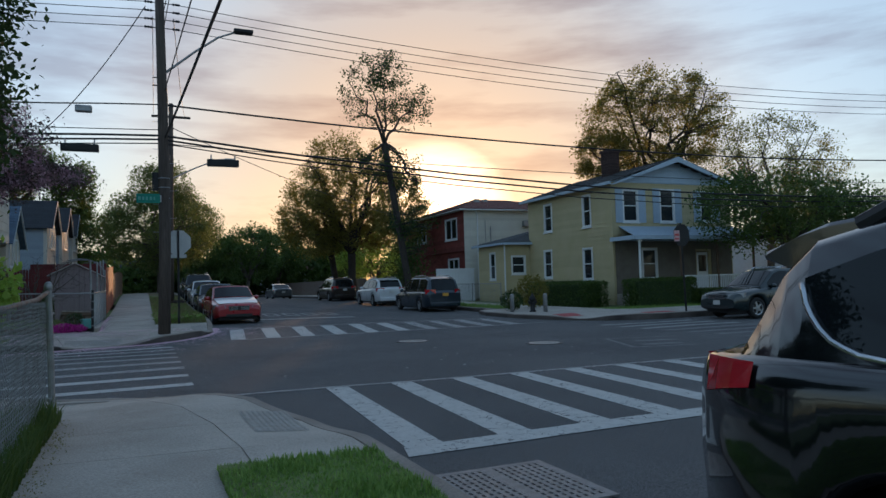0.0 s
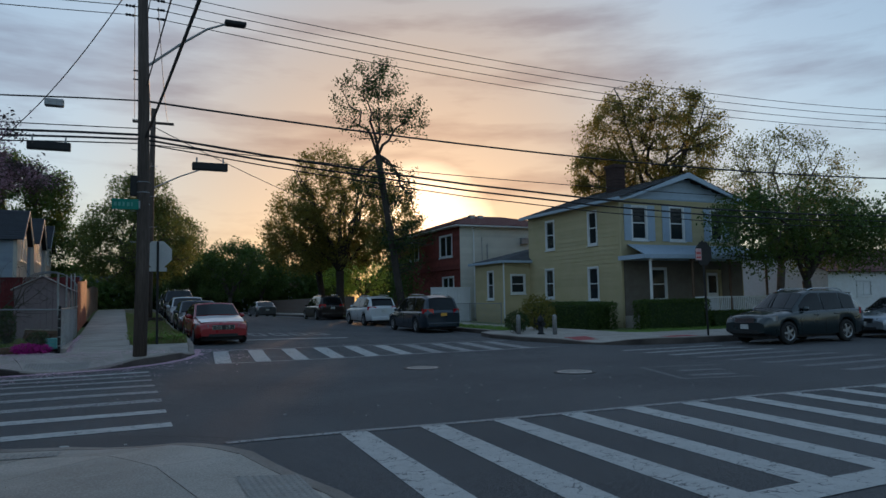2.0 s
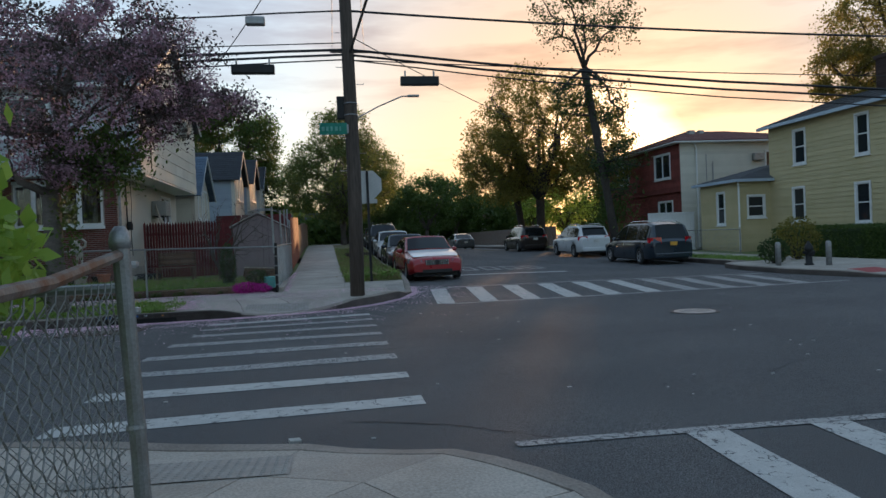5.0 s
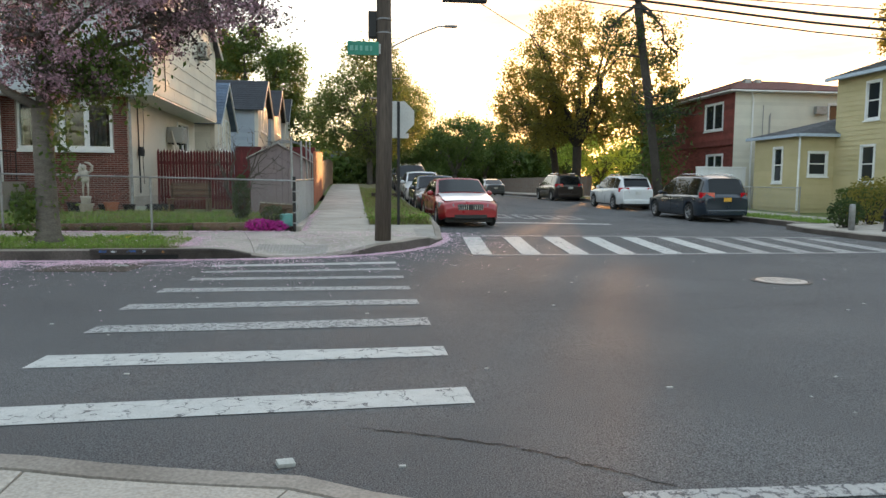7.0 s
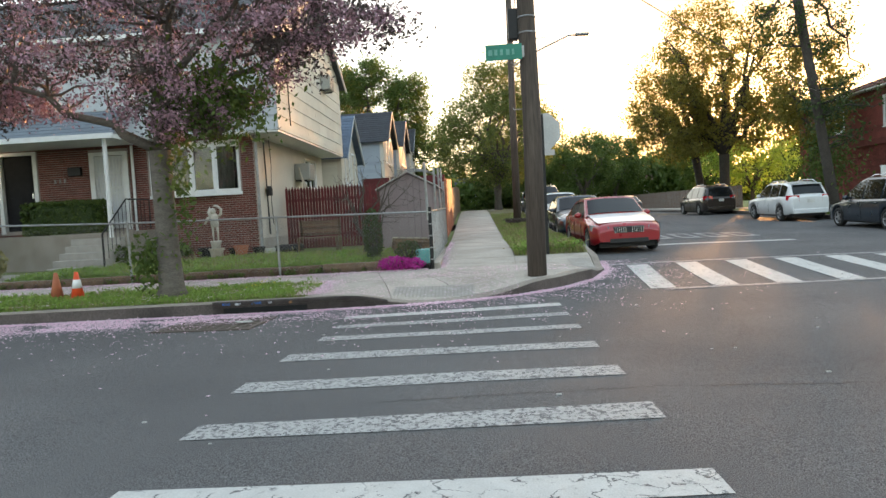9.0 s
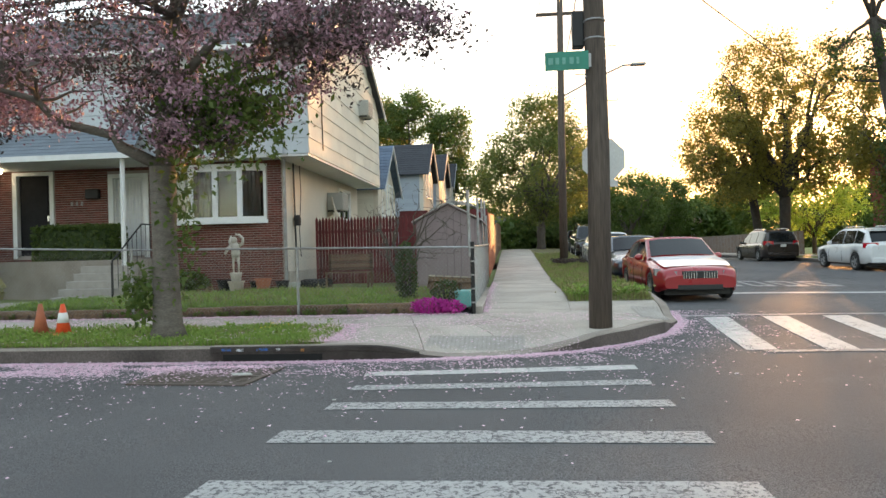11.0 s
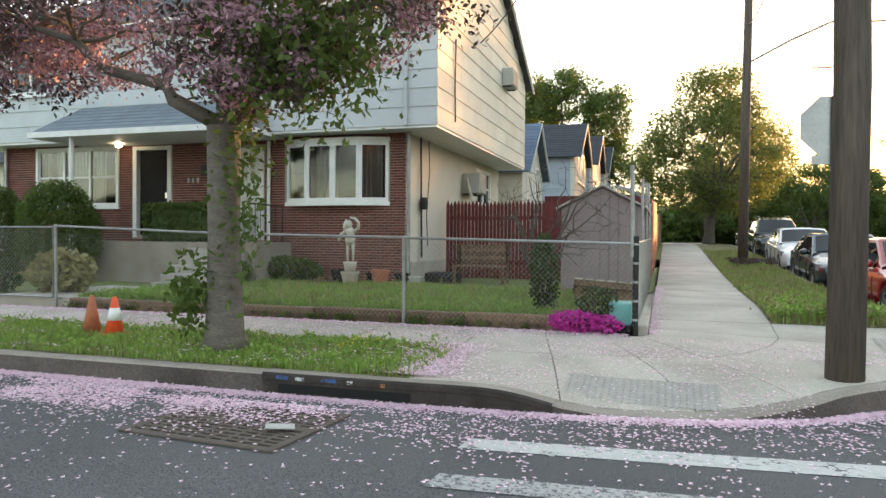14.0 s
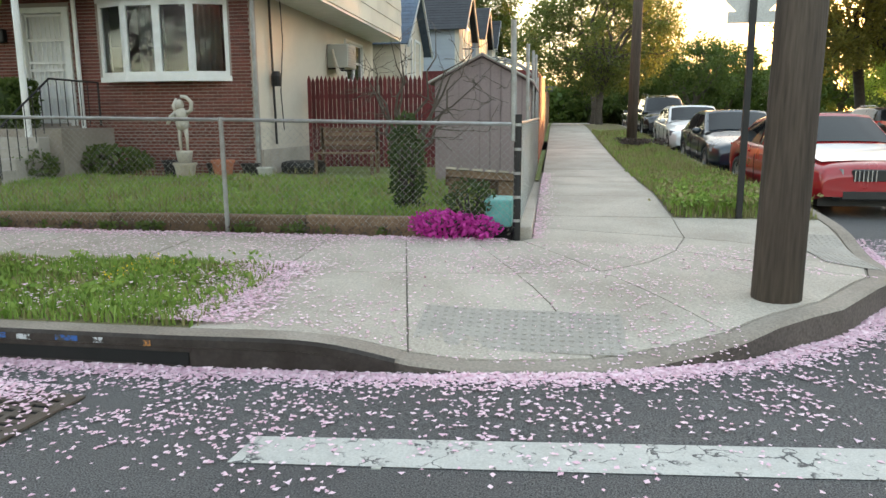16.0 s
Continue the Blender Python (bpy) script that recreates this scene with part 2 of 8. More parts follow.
CREAM_WALL = material("cream_shingle", (0.58, 0.53, 0.45), 0.85, second=(0.48, 0.44, 0.38), scale=1.0, bump=0.35, fine=45, spread=0.08)
CREAM_SIDING = material("cream_siding", (0.60, 0.58, 0.50), 0.75, second=(0.5, 0.48, 0.42), scale=1.0, bump=0.15, fine=45, spread=0.06, per="island", pieces=(0.94, 1.05))
YELLOW_SIDING = material("yellow_siding", (0.5, 0.43, 0.25), 0.75, second=(0.43, 0.37, 0.2), scale=1.2, bump=0.15, fine=45, spread=0.06, per="island", pieces=(0.94, 1.05))
BLUE_GREY_SIDING = material("blue_grey_siding", (0.32, 0.36, 0.41), 0.75, second=(0.27, 0.3, 0.35), scale=1.2, bump=0.15, fine=45, spread=0.06, per="island", pieces=(0.94, 1.05))
WHITE_PAINT = material("white_paint", (0.74, 0.75, 0.75), 0.5, second=(0.62, 0.62, 0.6), scale=5, bump=0.08, fine=50, spread=0.04)
WHITE_VINYL = material("white_vinyl", (0.72, 0.73, 0.75), 0.45, second=(0.64, 0.65, 0.66), scale=2, bump=0.03, spread=0.03)
BLUE_TRIM = material("pale_blue_paint", (0.42, 0.50, 0.60), 0.6, second=(0.36, 0.43, 0.52), scale=4, bump=0.08)
ROOF_GREY = material("grey_shingle", (0.085, 0.09, 0.1), 0.9, second=(0.06, 0.062, 0.07), scale=2, bump=0.6, fine=25, spread=0.3, per="island", pieces=(0.85, 1.12))
ROOF_DARK = material("charcoal_shingle", (0.034, 0.037, 0.045), 0.95, second=(0.026, 0.028, 0.033), scale=2, bump=0.6, fine=25, spread=0.3, per="island", pieces=(0.85, 1.12))
CHERRY_BARK = material("cherry_bark", (0.135, 0.118, 0.1), 0.9, second=(0.07, 0.058, 0.048), scale=4, bump=0.7, fine=26, spread=0.25, stretch=3.0)
ROOF_BLUE = material("blue_shingle", (0.1, 0.14, 0.2), 0.9, second=(0.075, 0.1, 0.15), scale=2, bump=0.6, fine=25, spread=0.3, per="island", pieces=(0.85, 1.12))
ROOF_RED = material("red_brown_shingle", (0.14, 0.055, 0.05), 0.9, second=(0.1, 0.04, 0.04), scale=2, bump=0.6, fine=25, spread=0.3, per="island", pieces=(0.85, 1.12))
GLASS = glass_material("window_glass")
GLASS_CAR = glass_material("car_glass", (0.008, 0.01, 0.012), 0.02)
GLASS_CAR.node_tree.nodes["Principled BSDF"].inputs["Specular IOR Level"].default_value = 0.35
NET = material("net_curtain", (0.2, 0.21, 0.19), 0.9, second=(0.12, 0.13, 0.12), scale=3, bump=0.1)
PORCH_SHEET = material("porch_sheet", (0.17, 0.15, 0.12), 0.85, second=(0.12, 0.1, 0.08), scale=3, bump=0.3, fine=35, spread=0.15)
CURTAIN = material("curtain", (0.45, 0.45, 0.42), 0.9, second=(0.35, 0.36, 0.34), scale=3, bump=0.1)
PORCH_METAL = material("grey_blue_porch_metal", (0.17, 0.2, 0.235), 0.75, second=(0.12, 0.14, 0.165), scale=2, bump=0.1)
BLACK_DOOR = material("black_door_paint", (0.006, 0.006, 0.008), 0.85, bump=0.05)
RED_FENCE = material("red_fence_paint", (0.125, 0.022, 0.024), 0.8, second=(0.085, 0.018, 0.02), scale=5, bump=0.4, fine=30, spread=0.2, per="object")
ORANGE_FENCE = material("orange_stained_wood", (0.3, 0.085, 0.04), 0.8, second=(0.22, 0.07, 0.035), scale=4, bump=0.4, fine=30, spread=0.2, per="object")
SHED_PAINT = material("mauve_shed_wall", (0.26, 0.21, 0.215), 0.85, second=(0.21, 0.17, 0.175), scale=2, bump=0.2, fine=30, spread=0.08, per="object")
TIMBER = material("weathered_timber", (0.17, 0.11, 0.07), 0.9, second=(0.1, 0.07, 0.05), scale=5, bump=0.5, fine=35, spread=0.25, per="object")
PALE_TIMBER = material("pale_timber", (0.45, 0.40, 0.33), 0.9, second=(0.3, 0.26, 0.21), scale=5, bump=0.4, fine=35, per="object")
BARK = material("bark", (0.1, 0.085, 0.07), 0.95, second=(0.055, 0.045, 0.037), scale=5, bump=1.0, fine=30, spread=0.3)
BARK_DARK = material("dark_bark", (0.05, 0.042, 0.035), 0.95, second=(0.03, 0.025, 0.02), scale=5, bump=1.0, fine=30, spread=0.3)
DRY_TURF = material("dry_turf", (0.15, 0.145, 0.065), 0.95, second=(0.12, 0.095, 0.05), scale=1.5, bump=0.6, fine=40, spread=0.35)
LEAF = leaf_material("spring_leaves", (0.06, 0.105, 0.02), (0.115, 0.16, 0.035))
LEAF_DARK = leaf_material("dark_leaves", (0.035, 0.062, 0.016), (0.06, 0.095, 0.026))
LEAF_LIGHT = leaf_material("young_leaves", (0.26, 0.4, 0.05), (0.4, 0.52, 0.1))
LEAF_SPRING = leaf_material("pale_spring_leaves", (0.1, 0.14, 0.03), (0.22, 0.24, 0.07), 0.6)
LEAF_OLIVE = leaf_material("olive_leaves", (0.15, 0.15, 0.03), (0.28, 0.24, 0.055), 0.7)
BLOSSOM = leaf_material("cherry_blossom", (0.24, 0.13, 0.165), (0.54, 0.34, 0.42), 0.1)
BRONZE_LEAF = leaf_material("bronze_leaves", (0.045, 0.036, 0.03), (0.1, 0.068, 0.06), 0.08)
PETAL = leaf_material("fallen_petals", (0.72, 0.46, 0.58), (0.88, 0.7, 0.78), 0.1)
AZALEA = leaf_material("magenta_flowers", (0.42, 0.02, 0.25), (0.6, 0.05, 0.4), 0.2)
GRASS = leaf_material("grass_blades", (0.14, 0.25, 0.04), (0.29, 0.4, 0.09), 0.4)
GRASS_DRY = leaf_material("dry_grass_blades", (0.17, 0.165, 0.06), (0.32, 0.29, 0.13), 0.3)
RUBBER = material("rubber", (0.018, 0.018, 0.018), 0.85, bump=0.2)
CHROME = material("bright_metal", (0.65, 0.66, 0.68), 0.2, 1.0, bump=0, spread=0.03)
ALLOY = material("alloy", (0.45, 0.46, 0.48), 0.35, 0.9, bump=0, spread=0.05)
PLASTIC_BLACK = material("black_plastic", (0.02, 0.02, 0.021), 0.6, bump=0.1)
LAMP_RED = material("red_lens", (0.45, 0.006, 0.016), 0.12, bump=0, coat=1.0, spread=0.05)
LAMP_CLEAR = material("clear_lens", (0.2, 0.21, 0.23), 0.12, 0.0, bump=0, coat=1.0)
PLATE = material("licence_plate", (0.6, 0.6, 0.58), 0.5, bump=0)
PLATE_GOLD = material("gold_licence_plate", (0.65, 0.35, 0.04), 0.5, bump=0)
SIGN_GREEN = material("sign_green", (0.005, 0.19, 0.13), 0.4, bump=0, spread=0.04)
SIGN_BACK = material("sign_back_aluminium", (0.42, 0.43, 0.44), 0.45, 0.6, second=(0.34, 0.35, 0.36), scale=3, bump=0.02)
ORANGE = material("cone_orange", (0.8, 0.1, 0.03), 0.5, bump=0.05)
ORANGE_DIRTY = material("dirty_cone_orange", (0.42, 0.13, 0.06), 0.7, second=(0.25, 0.1, 0.06), bump=0.1)
TERRACOTTA = material("terracotta", (0.38, 0.14, 0.08), 0.8, second=(0.3, 0.12, 0.08))
TEAL = material("teal_plastic", (0.12, 0.38, 0.36), 0.5)
STONE_STATUE = material("statue_plaster", (0.5, 0.47, 0.42), 0.85, second=(0.38, 0.35, 0.3), scale=6)


def car_paint(name, colour, flake=0.4, rough=0.3):
    return material(name, colour, rough, flake, second=tuple(c * 0.85 for c in colour), scale=3, bump=0, spread=0.03, coat=1.0)


# ---- building helpers ----
def box(bm, x0, x1, y0, y1, z0, z1):
    v = [bm.verts.new((x, y, z)) for z in (z0, z1) for x, y in ((x0, y0), (x1, y0), (x1, y1), (x0, y1))]
    for f in ((3, 2, 1, 0), (4, 5, 6, 7), (0, 1, 5, 4), (1, 2, 6, 5), (2, 3, 7, 6), (3, 0, 4, 7)):
        bm.faces.new([v[i] for i in f])
    return bm


def boxes(*limits):
    bm = bmesh.new()
    for b in limits:
        box(bm, *b)
    return bm


def bevel(bm, width, segments=1):
    bmesh.ops.bevel(bm, geom=list(bm.edges), offset=width, segments=segments, affect="EDGES", profile=0.6)
    return bm


def tube(bm, points, radii, sides=8, caps=True):
    """A round bar along points; radii: one number or one for each point."""
    pts = [Vector(p) for p in points]
    if not isinstance(radii, (list, tuple)):
        radii = [radii] * len(pts)
    rings, up = [], None
    for i, p in enumerate(pts):
        d = (pts[min(i + 1, len(pts) - 1)] - pts[max(i - 1, 0)]).normalized()
        if up is None or abs(up.dot(d)) > 0.98:
            up = Vector((0, 0, 1)) if abs(d.z) < 0.9 else Vector((1, 0, 0))
        a = d.cross(up).normalized()
        b = a.cross(d).normalized()
        up = b
        rings.append([bm.verts.new(p + radii[i] * (math.cos(k * math.tau / sides) * a + math.sin(k * math.tau / sides) * b)) for k in range(sides)])
    for r, s in zip(rings, rings[1:]):
        for k in range(sides):
            bm.faces.new((r[k], s[k], s[(k + 1) % sides], r[(k + 1) % sides]))
    if caps and sides > 2:
        bm.faces.new(rings[0]), bm.faces.new(rings[-1][::-1])
    return bm


def lathe(bm, profile, sides=16, at=(0, 0, 0)):
    """A turned shape from (radius, height) pairs."""
    rings = [[bm.verts.new((at[0] + r * math.cos(k * math.tau / sides), at[1] + r * math.sin(k * math.tau / sides), at[2] + z)) for k in range(sides)] for r, z in profile]
    for a, b in zip(rings, rings[1:]):
        for k in range(sides):
            bm.faces.new((a[k], a[(k + 1) % sides], b[(k + 1) % sides], b[k]))
    bm.faces.new(rings[0][::-1]), bm.faces.new(rings[-1])
    return bm


def sheet(bm, rows):
    """A surface through rows of points."""
    vs = [[bm.verts.new(p) for p in r] for r in rows]
    for a, b in zip(vs, vs[1:]):
        for i in range(len(a) - 1):
            bm.faces.new((a[i], a[i + 1], b[i + 1], b[i]))
    return bm


def prism(bm, outline, axis, a, b):
    """An outline of (u, v) pairs pushed from a to b along an axis: x takes (y, z), y takes (x, z), z takes (x, y)."""
    def at(u, v, w):
        return {"x": (w, u, v), "y": (u, w, v), "z": (u, v, w)}[axis]
    lo, hi = [bm.verts.new(at(u, v, a)) for u, v in outline], [bm.verts.new(at(u, v, b)) for u, v in outline]
    n = len(outline)
    bm.faces.new(lo), bm.faces.new(hi[::-1])
    for i in range(n):
        bm.faces.new((lo[i], hi[i], hi[(i + 1) % n], lo[(i + 1) % n]))
    return bm


def mesh_of(bm, name, mat, smooth=False):
    bmesh.ops.recalc_face_normals(bm, faces=bm.faces)
    me = bpy.data.meshes.new(name)
    bm.to_mesh(me)
    bm.free()
    me.materials.append(mat)
    if smooth:
        me.shade_smooth()
    return me


def part(name, bm, mat, parent, label="", smooth=False):
    ob = new(name, mesh_of(bm, name, mat, smooth))
    ob.parent = parent
    return tagged(ob, label)


def piece(name, me, parent, m):
    ob = new(name, me)
    ob.parent = parent
    ob.matrix_basis = m
    return ob


def thing(name, label, category, m=None, group="", kind=""):
    ob = new(name)
    ob.matrix_basis = m or Matrix()
    return tagged(ob, label, category, group, kind)


def single(name, bm, mat, label, category, m=None, group="", kind="", smooth=False):
    ob = new(name, mesh_of(bm, name, mat, smooth))
    ob.matrix_basis = m or Matrix()
    return tagged(ob, label, category, group, kind)


def raw(name, verts, faces, mat, parent=None, smooth=False):
    me = bpy.data.meshes.new(name)
    me.from_pydata(verts, [], faces)
    me.materials.append(mat)
    if smooth:
        me.shade_smooth()
    ob = new(name, me)
    ob.parent = parent
    return ob


def step01(v):
    v = min(max(v, 0.0), 1.0)
    return v * v * (3 - 2 * v)

# ---- ground, roads and pavements ----
def road_z(x, y):
    rise = 0.2 * step01((y - 20) / 8) + 0.9 * step01((y - 27) / 30)
    return rise * (1 - 0.6 * step01((x - 3) / 11))


def spaced(knots, step_near, step_far, near):
    out = []
    v = knots[0]
    while v < knots[1]:
        out.append(v)
        v += step_near if abs(v - near[0]) < near[1] else step_far
    return out + [knots[1]]


ground_xs = [-1600, -700, -300, -150] + [-100 + 5 * i for i in range(41)] + [150, 300, 700, 1600]
ground_ys = [-1600, -700, -300, -150] + [-100 + 5 * i for i in range(61)] + [250, 350, 700, 1600]
bm = sheet(bmesh.new(), [[(x, y, road_z(x, y) - 0.06) for x in ground_xs] for y in ground_ys])
single("ground", bm, EARTH, "bare earth and grass ground reaching to the horizon", "ground", kind="structure")
rxs = spaced((-90, 90), 0.5, 4, (6, 14))
rys = spaced((-70, 130), 0.5, 3, (18, 22))
bm = sheet(bmesh.new(), [[(x, y, road_z(x, y) + 0.012 * noise.noise((x * 0.35, y * 0.35, 0))) for x in rxs] for y in rys])
road = single("road", bm, ASPHALT, "dark worn asphalt street crossing", "road", kind="structure", smooth=True)


def nw_z(x, y):
    run = min(max(y - 21.05, 0), 3.4) if x < -1.5 else min(max(min(y - 21.05, 2.9 - (x - 2.3) * 0.0), 0), 3.4)
    z = road_z(1.5, max(y, 21)) * step01((y - 24) / 4) + 0.21 + 0.035 * run
    z -= 0.19 * math.exp(-(((x + 0.9) / 1.25) ** 4) - ((y - 21.2) / 0.75) ** 2)
    z -= 0.15 * math.exp(-(((x - 2.2) / 0.8) ** 2) - ((y - 24.2) / 0.9) ** 4)
    return z


def sw_z(x, y):
    z = 0.15 + 0.02 * min(max(1.9 - x, 0), 3)
    z -= 0.13 * math.exp(-(((x + 0.5) / 1.5) ** 4) - ((y - 10.6) / 0.8) ** 2)
    z -= 0.08 * math.exp(-(((x - 1.8) / 0.9) ** 2) - ((y - 7.8) / 1.2) ** 4)
    return z


def ne_z(x, y):
    z = road_z(14, y) + 0.16 + 0.02 * min(max(x - 13.6, 0), 3)
    z -= 0.13 * math.exp(-(((x - 15.0) / 0.9) ** 2) - ((y - 21.8) / 0.7) ** 2)
    return z


def se_z(x, y):
    return 0.16


def resampled(curb, prop, step):
    """Both border lines cut into the same number of short lengths."""
    a, b = [], []
    for (c0, c1), (p0, p1) in zip(zip(curb, curb[1:]), zip(prop, prop[1:])):
        n = max(1, round(max(math.dist(c0, c1), math.dist(p0, p1)) / step))
        for i in range(n):
            t = i / n
            a.append((c0[0] + t * (c1[0] - c0[0]), c0[1] + t * (c1[1] - c0[1])))
            b.append((p0[0] + t * (p1[0] - p0[0]), p0[1] + t * (p1[1] - p0[1])))
    return a + [curb[-1]], b + [prop[-1]]


def pavement(name, label, curb, prop, height, cuts, grassy):
    """A raised walk between its kerb line and the property line: bed, kerbstone, and single concrete flags between open joints."""
    holder = thing(name, label, "pavement", kind="structure")
    a, b = resampled(curb, prop, 0.35)

    def at(p, q, t, lift=0.0):
        x, y = p[0] + t * (q[0] - p[0]), p[1] + t * (q[1] - p[1])
        return (x, y, height(x, y) + lift)

    rows = []
    for p, q in zip(a, b):
        d = math.dist(p, q)
        k = 0.17 / d
        rows.append([at(p, q, k, -0.012)] + [at(p, q, k + (1 - k) * j / 6, -0.012) for j in range(1, 7)])
    part("bed", sheet(bmesh.new(), rows), JOINT, holder)
    rows = []
    for p, q in zip(a, b):
        d = math.dist(p, q)
        x, y, z = at(p, q, 0)
        low = road_z(x, y) - 0.05
        rows.append([(x, y, low), (x, y, low + 0.3 * (z - low)), at(p, q, 0.005 / d, -0.02), at(p, q, 0.025 / d), at(p, q, 0.16 / d), at(p, q, 0.17 / d, -0.03)])
    # the face takes a darker colour than the top
    part("kerb_face", sheet(bmesh.new(), [r[:3] for r in rows]), CURB_FACE, holder, "dark brown kerb face")
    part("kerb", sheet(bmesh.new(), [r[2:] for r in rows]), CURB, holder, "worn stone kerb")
    a, b = resampled(curb, prop, 1.5)
    for i in range(len(a) - 1):
        d = math.dist(a[i], b[i])
        marks = [0.18 / d] + [c / 1.0 for c in cuts] + [1.0]
        for t0, t1 in zip(marks, marks[1:]):
            mid = at(((a[i][0] + a[i + 1][0]) / 2, (a[i][1] + a[i + 1][1]) / 2), ((b[i][0] + b[i + 1][0]) / 2, (b[i][1] + b[i + 1][1]) / 2), (t0 + t1) / 2)
            if grassy(mid[0], mid[1], t1 < 0.9 and t0 < 0.2) or abs(mid[0]) > 48 or mid[1] > 75 or mid[1] < -12:
                continue
            tilt = random.uniform(-0.004, 0.004)
            grid = []
            for u in (0.006, 0.25, 0.5, 0.75, 0.994):
                p = (a[i][0] + u * (a[i + 1][0] - a[i][0]), a[i][1] + u * (a[i + 1][1] - a[i][1]))
                q = (b[i][0] + u * (b[i + 1][0] - b[i][0]), b[i][1] + u * (b[i + 1][1] - b[i][1]))
                e = 0.006 / d
                grid.append([at(p, q, t0 + e + (t1 - t0 - 2 * e) * v, tilt * (u - 0.5)) for v in (0, 0.25, 0.5, 0.75, 1)])
            low = [[(x, y, z - 0.03) for x, y, z in r] for r in grid]
            bm = sheet(bmesh.new(), grid)
            sheet(bm, [grid[0], low[0]]), sheet(bm, [grid[-1], low[-1]])
            sheet(bm, [[r[0] for r in grid], [r[0] for r in low]]), sheet(bm, [[r[-1] for r in grid], [r[-1] for r in low]])
            part("paving_slab", bm, CONCRETE, holder)
    return holder


NW_CURB = [(-60, 21.05), (-3.4, 21.05), (-1.9, 21.12), (-0.7, 21.3), (0.2, 21.65), (1.0, 22.25), (1.7, 23.15), (2.15, 24.3), (2.25, 25.9), (2.3, 120)]
NW_PROP = [(-60, 24.4), (-3.4, 24.4), (-2.6, 24.4), (-1.9, 24.4), (-1.35, 24.4), (-1.25, 24.55), (-1.25, 24.8), (-1.25, 25.2), (-1.25, 25.9), (-1.25, 120)]
pavement("pavement_nw", "pale concrete corner pavement strewn with pink petals", NW_CURB, NW_PROP, nw_z, (0.53,), lambda x, y, outer: outer and (x < -3.4 or y > 25.9))
SW_CURB = [(1.95, -40), (1.92, 4.6), (1.9, 6.2), (1.72, 7.6), (1.3, 9.1), (0.7, 10.1), (-0.3, 10.72), (-1.6, 10.96), (-60, 10.98)]
SW_PROP = [(-0.95, -40), (-0.95, 4.6), (-0.95, 6.2), (-0.95, 7.3), (-0.95, 8.2), (-0.97, 8.4), (-1.2, 8.45), (-1.6, 8.45), (-60, 8.45)]
pavement("pavement_sw", "grey concrete corner pavement beside a chain-link fence", SW_CURB, SW_PROP, sw_z, (0.4,), lambda x, y, outer: outer and y < 5.0 and x > 0.5)
NE_CURB = [(14.95, 120), (14.95, 30), (14.8, 29.2), (13.9, 28.4), (13.55, 27), (13.6, 24.6), (14.1, 22.6), (15.3, 21.0), (17.2, 20.2), (60, 20.0)]
NE_PROP = [(17.6, 120), (17.6, 30), (17.6, 29.2), (17.6, 28.4), (17.6, 27), (17.65, 24.6), (17.8, 24), (18.1, 23.6), (18.6, 23.4), (60, 23.2)]
pavement("pavement_ne", "concrete corner pavement with a hydrant", NE_CURB, NE_PROP, ne_z, (0.5,), lambda x, y, outer: outer and y > 28)
SE_CURB = [(60, 10.7), (17, 10.7), (15.8, 10.3), (14.9, 9.2), (14.6, 7.5), (14.6, -40)]
SE_PROP = [(60, 7.8), (19, 7.8), (18.4, 7.7), (18, 7.6), (17.8, 7.4), (17.8, -40)]
pavement("pavement_se", "concrete corner pavement", SE_CURB, SE_PROP, se_z, (0.5,), lambda x, y, outer: False)


# ---- road markings ----
def marking(name, corners, mat, label, lift=0.006, parent=None):
    """A flat painted quad that follows the road; corners in order round it."""
    (ax, ay), (bx, by), (cx, cy), (dx, dy) = corners
    n = max(2, round(max(math.dist(corners[0], corners[1]), math.dist(corners[3], corners[2])) / 0.4))
    rows = []
    for j in range(3):
        v = j / 2
        row = []
        for i in range(n + 1):
            u = i / n
            x = (ax + u * (bx - ax)) * (1 - v) + (dx + u * (cx - dx)) * v
            y = (ay + u * (by - ay)) * (1 - v) + (dy + u * (cy - dy)) * v
            row.append((x, y, road_z(x, y) + 0.012 * noise.noise((x * 0.35, y * 0.35, 0)) + lift))
        rows.append(row)
    if parent:
        return part(name, sheet(bmesh.new(), rows), mat, parent, label)
    return single(name, sheet(bmesh.new(), rows), mat, label, "road marking", kind="structure")


west_walk = thing("crosswalk_west", "worn white ladder crosswalk across the side street", "crosswalk", kind="structure")
WEST_STRIPES = ((-2.6, 11.76, 12.14, 11.92, 12.3), (-2.65, 13.16, 13.58, 13.24, 13.58), (-2.66, 14.47, 14.82, 14.52, 14.92), (-2.74, 15.76, 16.14, 15.78, 16.16),
                (-2.66, 17.03, 17.4, 17.04, 17.38), (-2.5, 18.14, 18.44, 18.27, 18.56), (-2.47, 19.05, 19.32, 19.3, 19.58), (-2.5, 19.9, 20.18, 20.2, 20.5))
for i, (x0, l0, l1, r0, r1) in enumerate(WEST_STRIPES):
    marking("stripe", [(x0, l0), (0.75, r0), (0.75, r1), (x0 + 0.02, l1)], PAINT if i in (0, 1, 7) else PAINT_OLD, "", parent=west_walk)
south_walk = thing("crosswalk_south", "cracked white ladder crosswalk with edge lines", "crosswalk", kind="structure")
for i in range(11):
    x = 2.22 + 0.98 * i
    top = 10.33 - 0.04 * i
    marking("stripe", [(x, 6.12 + 0.03 * i), (x + 0.38, 6.12 + 0.03 * i), (x + 0.6 + 0.025 * i, top), (x + 0.27 + 0.025 * i, top)], PAINT, "", parent=south_walk)
marking("edge_line", [(1.2, 10.34), (14.0, 9.8), (14.0, 9.93), (1.2, 10.47)], PAINT_OLD, "", parent=south_walk, lift=0.008)
